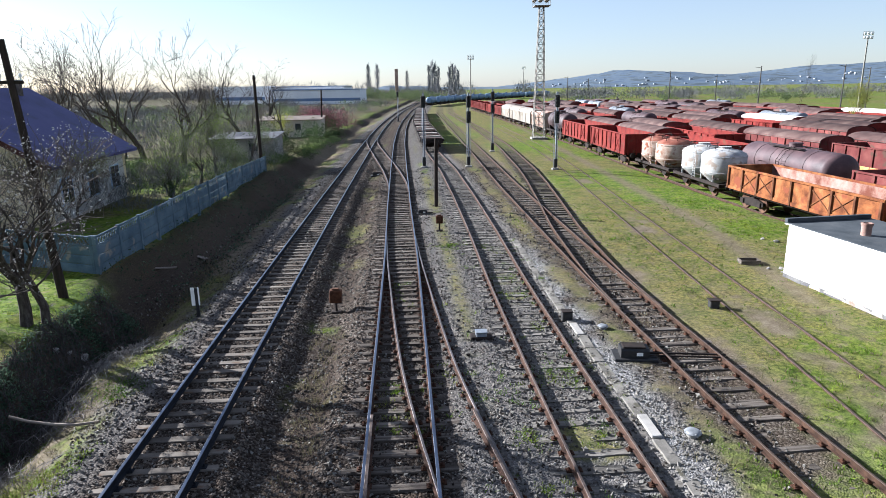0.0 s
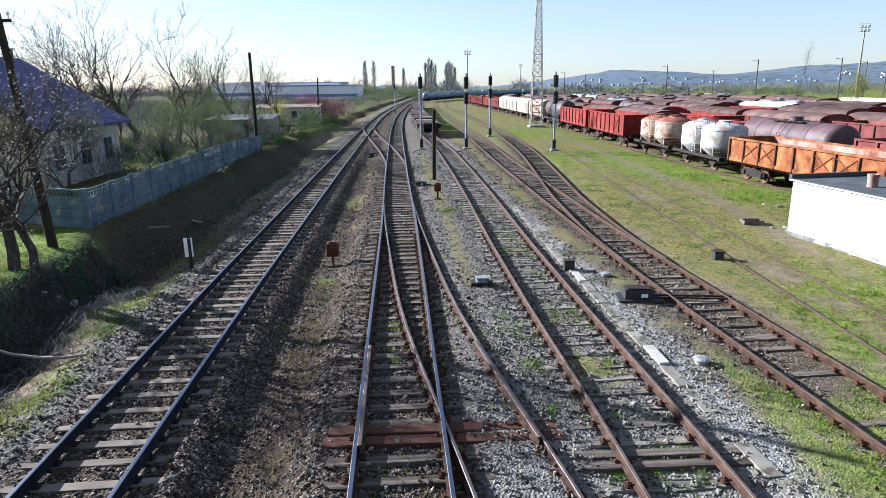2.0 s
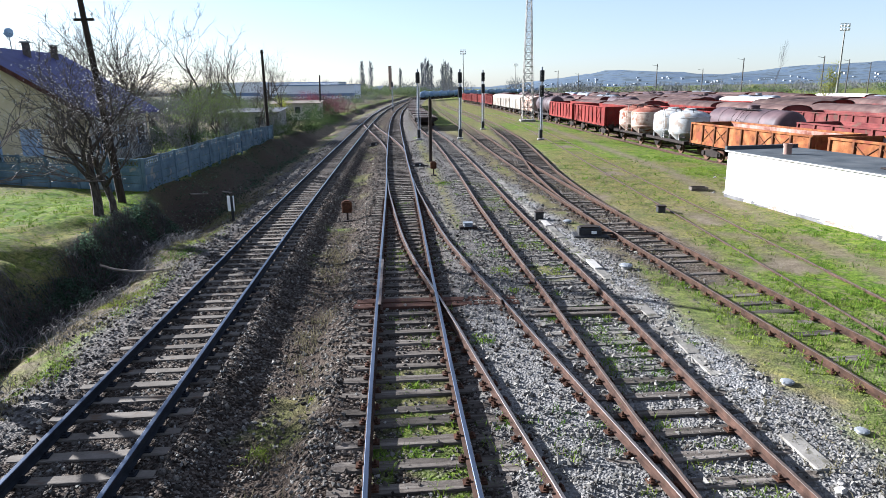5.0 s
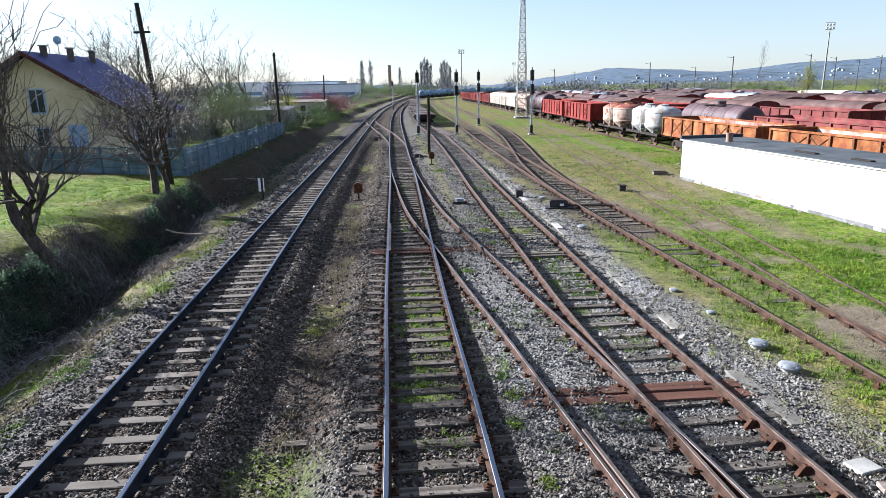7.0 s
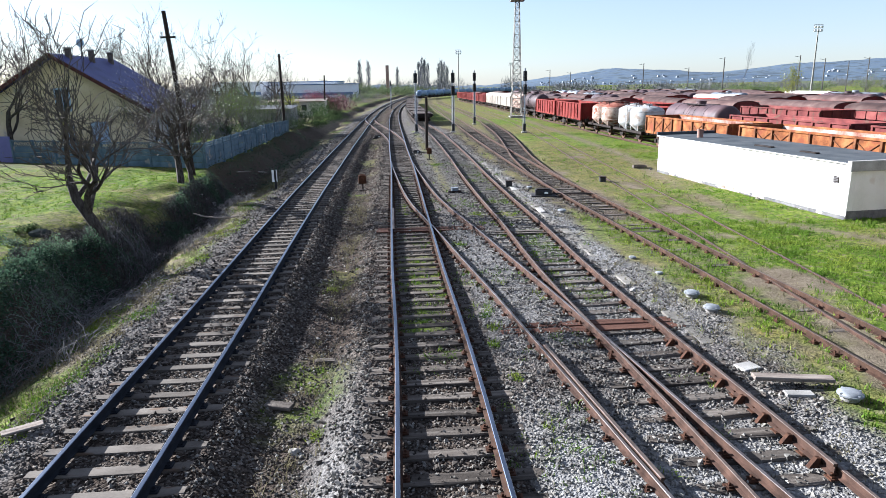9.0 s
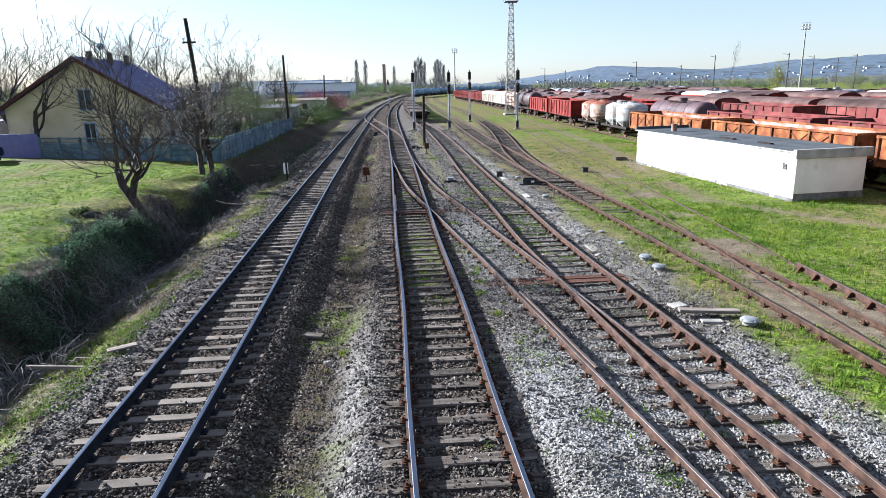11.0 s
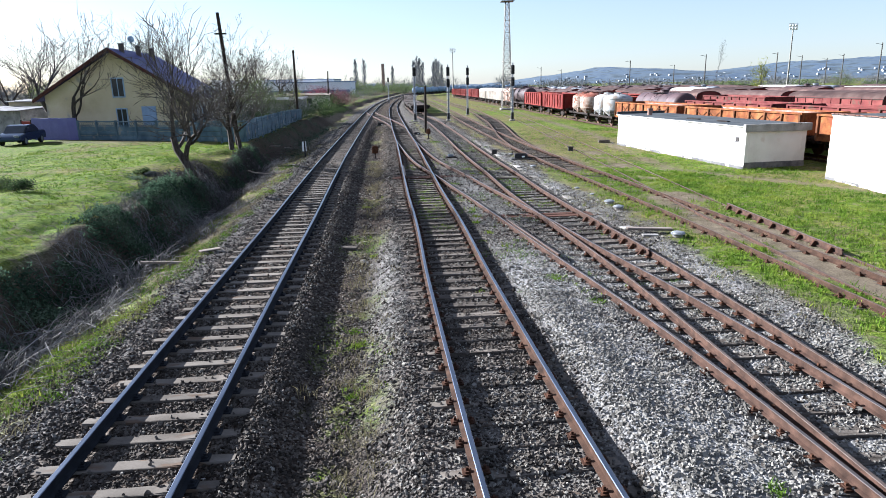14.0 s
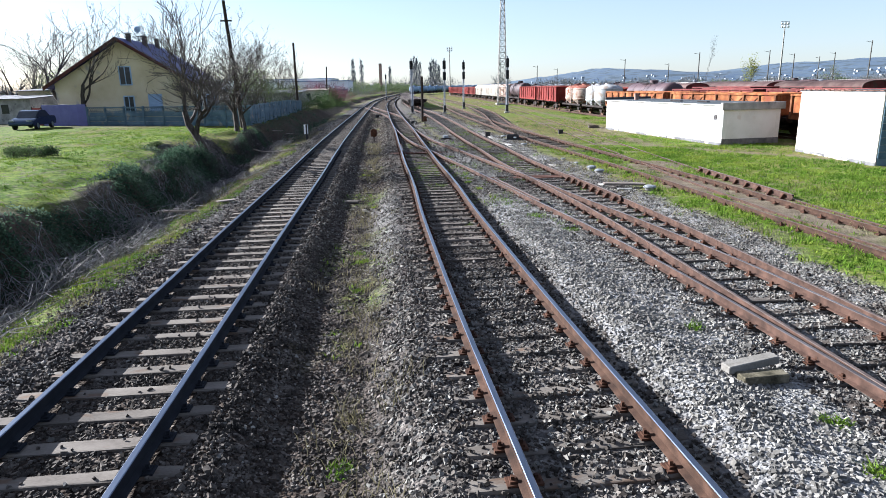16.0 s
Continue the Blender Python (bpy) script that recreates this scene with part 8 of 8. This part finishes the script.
def grass_cover():
    for n, box, h, name, label in ((26000, (4.5, 20, -16, 13), (0.05, 0.13), "grass", "rough spring grass across the yard"), (15000, (-1.0, 20, 10, 44), (0.05, 0.12), "grass", "rough patchy grass between the tracks"),
                                   (16000, (-27, -9.5, -16, 26), (0.03, 0.09), "meadow_grass", "short spring grass on the meadow above the ditch"), (16000, (-10.5, 5, -20, 24), (0.05, 0.12), "weeds", "low weeds among the ballast")):
        x, y = scatter(n, *box)
        g, e, f, o, dr = covers(x, y)
        edge = np.minimum.reduce([x - box[0], box[1] - x, y - box[2], box[3] - y])
        keep = rs.rand(n) < g ** 1.5 * (1 - 0.75 * dr) * smooth(0.0, 1.0, edge - 2.5 * value_noise(x, y, 1.7, 23))
        x, y = x[keep], y[keep]
        clump = value_noise(x, y, 1.1, 21)
        blades(name, label, x, y, rs.uniform(*h, len(x)) * (0.5 + 1.1 * clump), 5, 0.05, GRASS_BLADE, width=0.009)
    x, y = scatter(9000, -25, -11, -12, 24)
    dr = covers(x, y)[4]
    keep = rs.rand(len(x)) < 0.5 * dr
    blades("dry_meadow", "straw-coloured dead grass on the meadow", x[keep], y[keep], rs.uniform(0.03, 0.09, keep.sum()), 5, 0.06, DRY_BLADE, 0.9)
    x, y = scatter(9000, 5.0, 17, -13, 34)
    keep = rs.rand(len(x)) < 0.5 * smooth(0.45, 0.6, value_noise(x, y, 2.0, 33))
    blades("dry_grass", "straw-coloured dead grass in the yard", x[keep], y[keep], rs.uniform(0.05, 0.14, keep.sum()), 6, 0.06, DRY_BLADE, 0.9)
    y = rs.uniform(-22, 30, 3500)
    x = MAIN_LEFT(y) - rs.uniform(1.9, 4.6, len(y))
    blades("bank_grass", "dry straw and grass on the ditch bank", x, y, rs.uniform(0.05, 0.16, len(y)), 6, 0.07, DRY_BLADE, 1.0)
    y = rs.uniform(-22, 20, 10000)
    x = MAIN_LEFT(y) - rs.uniform(1.8, 3.7, len(y))
    n1 = value_noise(x, y, 1.3, 51) + 0.05 * smooth(6, 0, y) - 0.06
    blades("shoulder_grass", "green tufts along the track shoulder", x[n1 > 0.5], y[n1 > 0.5], rs.uniform(0.03, 0.09, (n1 > 0.5).sum()), 6, 0.06, GRASS_BLADE, 0.9)
    y = np.concatenate([rs.uniform(-21, -4, 120), rs.uniform(-4, 20, 120)])
    x = MAIN_LEFT(y) + rs.normal(2.7, 0.25, len(y))
    blades("dead_weed", "dead brown weed stalks between the main lines", x, y, rs.uniform(0.1, 0.32, len(y)), 14, 0.09, DRY_BLADE, 0.8, 0.004)

    # small clumps inside the switches and sidings
    y = rs.uniform(-9, 32, 1500)
    x = MAIN_RIGHT(y) - 0.6 + rs.uniform(0, 1, len(y)) * (SIDING(y) + 2.2 - MAIN_RIGHT(y))
    n1 = value_noise(x, y, 1.0, 61) * 0.6 + value_noise(x, y, 3.0, 62) * 0.4
    k = n1 > 0.56
    blades("track_weeds", "small green weeds among the switch timbers", x[k], y[k], rs.uniform(0.05, 0.14, k.sum()), 12, 0.07, GRASS_BLADE, 0.8)

    y = rs.uniform(5, 26, 900)
    x = SIDING(y) + rs.uniform(-0.6, 0.6, len(y))
    k = value_noise(x * 0.4, y, 0.8, 64) > 0.55
    blades("siding_grass", "bright grass growing between the siding sleepers", x[k], y[k], rs.uniform(0.04, 0.1, k.sum()), 10, 0.06, GRASS_BLADE, 0.8)

    # bright clumps that stand alone in the ballast
    for cx, cy, r in ((4.18, 1.97, 0.42), (1.23, -1.2, 0.14), (1.49, -2.79, 0.12), (-2.03, -4.17, 0.16), (0.25, -1.66, 0.22), (1.17, 0.54, 0.16), (0.88, 7.64, 0.25), (-3.02, 3.93, 0.3), (-0.56, 5.55, 0.2), (-1.37, 15.55, 0.35), (4.05, 7.04, 0.2),
                      (2.58, 8.87, 0.25), (1.78, 12.92, 0.4), (0.2, 30.7, 0.6), (-1.71, -12.92, 0.1), (-1.85, -10.79, 0.2), (1.36, -0.21, 0.18), (2.68, -7.82, 0.2), (3.16, -9.52, 0.22), (-1.33, -18.89, 0.14), (-1.97, -10.07, 0.18), (3.56, -16.21, 0.1), (3.88, -18.9, 0.1), (3.69, -19.77, 0.12)):
        k = int(14 + 160 * r)
        blades("weed_clump", "bright green weed clump in the ballast", cx + rs.normal(0, r * 0.5, k), cy + rs.normal(0, r * 0.6, k), rs.uniform(0.03, 0.1, k), 4, 0.03, GRASS_BLADE, 0.9, 0.007)


grass_cover()


DEAD_STEM = material("dead_stem", [(0.0332, 0.0299, 0.0291), (0.0913, 0.083, 0.0805)], 3, 0.95, 0, 0, 20, island=0.4)


def stems(name, label, rn, spots, height, reach, thick, mat):
    """Bare arching stems rooted at the given places."""
    g = Geo()
    for x, y in spots:
        z = float(ground_height(np.array(x), np.array(y)))
        a, r = rn.uniform(0, 6.283), rn.uniform(*reach)
        h = rn.uniform(0.2, 1.0) * height * (0.4 + 1.0 * float(value_noise(np.array(x), np.array(y), 1.3, 91)))
        dx, dy = math.cos(a) * r, math.sin(a) * r
        z2 = float(ground_height(np.array(x + dx), np.array(y + dy)))
        t = rn.uniform(*thick)
        g.tube([(x, y, z - 0.05), (x + dx * 0.3, y + dy * 0.3, z + h * 0.85), (x + dx * 0.65 + rn.gauss(0, 0.06), y + dy * 0.65 + rn.gauss(0, 0.06), (z + z2) / 2 + h), (x + dx, y + dy, z2 + h * rn.uniform(0.2, 0.8))], [t, t, t * 0.8, t * 0.5], 3, caps=False)
    thing(name, label, "brambles", kind="stuff", data=g.mesh(name, mat))


def brambles():
    rn = random.Random(61)

    def spots(count, y0, y1, u0, u1, level, seed):
        out = []
        while len(out) < count:
            y, u = rn.uniform(y0, y1), rn.uniform(u0, u1)
            x = float(MAIN_LEFT(y)) + u
            if float(value_noise(np.array(x), np.array(y), 1.2, seed)) > level:
                out.append((x, y))
        return out

    stems("brambles", "pale bare arching bramble stems in the ditch", rn, spots(1900, -22, -4, -5.4, -3.1, 0.4, 5), 0.6, (0.4, 1.4), (0.005, 0.011), BRAMBLE)
    stems("thicket", "tangled grey bramble stems over the ditch bank", rn, spots(1300, -5, 10, -6.4, -4.2, 0.4, 6) + spots(1100, -3, 20, -4.2, -2.9, 0.5, 8), 0.45, (0.25, 0.9), (0.004, 0.008), BRAMBLE)
    stems("twig_heap", "grey-brown heaped twigs and dead stems on the bank", rn, spots(2600, 3, 12, -6.8, -4.2, 0.3, 9) + spots(2000, 12, 21.5, -5.7, -4.0, 0.3, 9), 0.45, (0.15, 0.6), (0.004, 0.009), DEAD_STEM)
    n = 70000
    y = rs.uniform(-22, 22, n)
    u = -4.4 - 3.6 * rs.beta(1.5, 1.7, n)
    x = MAIN_LEFT(y) + u
    dens = value_noise(x, y, 2.8, 70) * 0.35 + value_noise(x, y, 1.1, 71) * 0.4 + value_noise(x, y, 0.45, 72) * 0.25 - 0.22 * smooth(-5.3, -6.4, u) + 0.05 * smooth(-5, -10, y) - 0.14 * smooth(4, 9, y) - 0.2 * smooth(11, 14, y) * smooth(-5.3, -5.9, u)
    keep = dens > 0.42
    x, y, dens, u = x[keep], y[keep], dens[keep], u[keep]
    # the leaves lie on the outside of rounded clumps
    top = np.clip((dens - 0.43) * 3.2, 0.02, 0.62) * (0.55 + 0.45 * smooth(-6.6, -5.6, u))
    z = ground_height(x, y) + top * rs.uniform(0.4, 1.05, len(x))
    m = 14000
    y2 = rs.uniform(-22, 22, m)
    x2 = MAIN_LEFT(y2) - rs.uniform(4.2, 5.8, m)
    x, y = np.concatenate([x, x2]), np.concatenate([y, y2])
    z = np.concatenate([z, ground_height(x2, y2) + rs.uniform(0.02, 0.14, m)])
    v, f = leaf_cloud(rn, list(zip(x, y, z)), 0.04, 2, 0.06)
    thing("bramble_leaves", "dark green bramble and ivy leaves on the bank", "brambles", kind="stuff", data=fast_mesh("bramble_leaves", v, f, DARK_LEAF))
    n = 2200
    y = rs.uniform(23, 56, n)
    x = -13.2 - (y - 23.4) * 0.066 + rs.uniform(0.1, 3.6, n)
    z = ground_height(x, y) + rs.uniform(0.0, 0.4, n)
    v, f = leaf_cloud(rn, list(zip(x, y, z)), 0.05, 2, 0.09)
    thing("ivy_bank", "dark green ground cover below the fence", "ivy", kind="stuff", data=fast_mesh("ivy_bank", v, f, DARK_LEAF))


brambles()
wood_belt("low dark bush and dead stems on the meadow", [(-16.9, 2.6, 0.5, 1.5), (-15.7, 1.6, 0.45, 1.2), (-18.0, 3.6, 0.4, 1.3), (-13.5, 7.0, 0.28, 0.7), (-11.9, 8.2, 0.3, 0.8)], SHADE_LEAF, 0.05, 31, per=150)
wood_belt("dry bare stems over the meadow bush", [(-16.9, 2.6, 0.6, 1.6), (-15.7, 1.6, 0.5, 1.3), (-18.0, 3.6, 0.5, 1.4)], DEAD_STEM, 0.05, 32, per=500, bare=0.006)


# peeled plaster along the foot of the sheds
PEELED = material("peeled_plaster", [(0.30, 0.22, 0.18), (0.45, 0.36, 0.31), (0.56, 0.5, 0.45)], 6, 0.95, 0, 0.5, 40, 0.008)
rn = random.Random(17)
for shed_ob, length in ((SHED_A, LA), (SHED_B, LB)):
    for k in range(16 if shed_ob is SHED_A else 5):
        c, w, h = rn.uniform(0.3, length - 0.4), rn.uniform(0.15, 0.8), rn.uniform(0.1, 0.42)
        z0 = rn.choice([0.0, 0.0, 0.05])
        ring = [(c + w * math.cos(t) * rn.uniform(0.55, 1.0), z0 + h * math.sin(t) * rn.uniform(0.5, 1.0)) for t in np.linspace(0, math.pi, 11)]
        part("peeled_patch", Geo().extrude(ring, 0.0165, 0.0225, axis="y"), PEELED, shed_ob, "bare patch of peeled plaster")
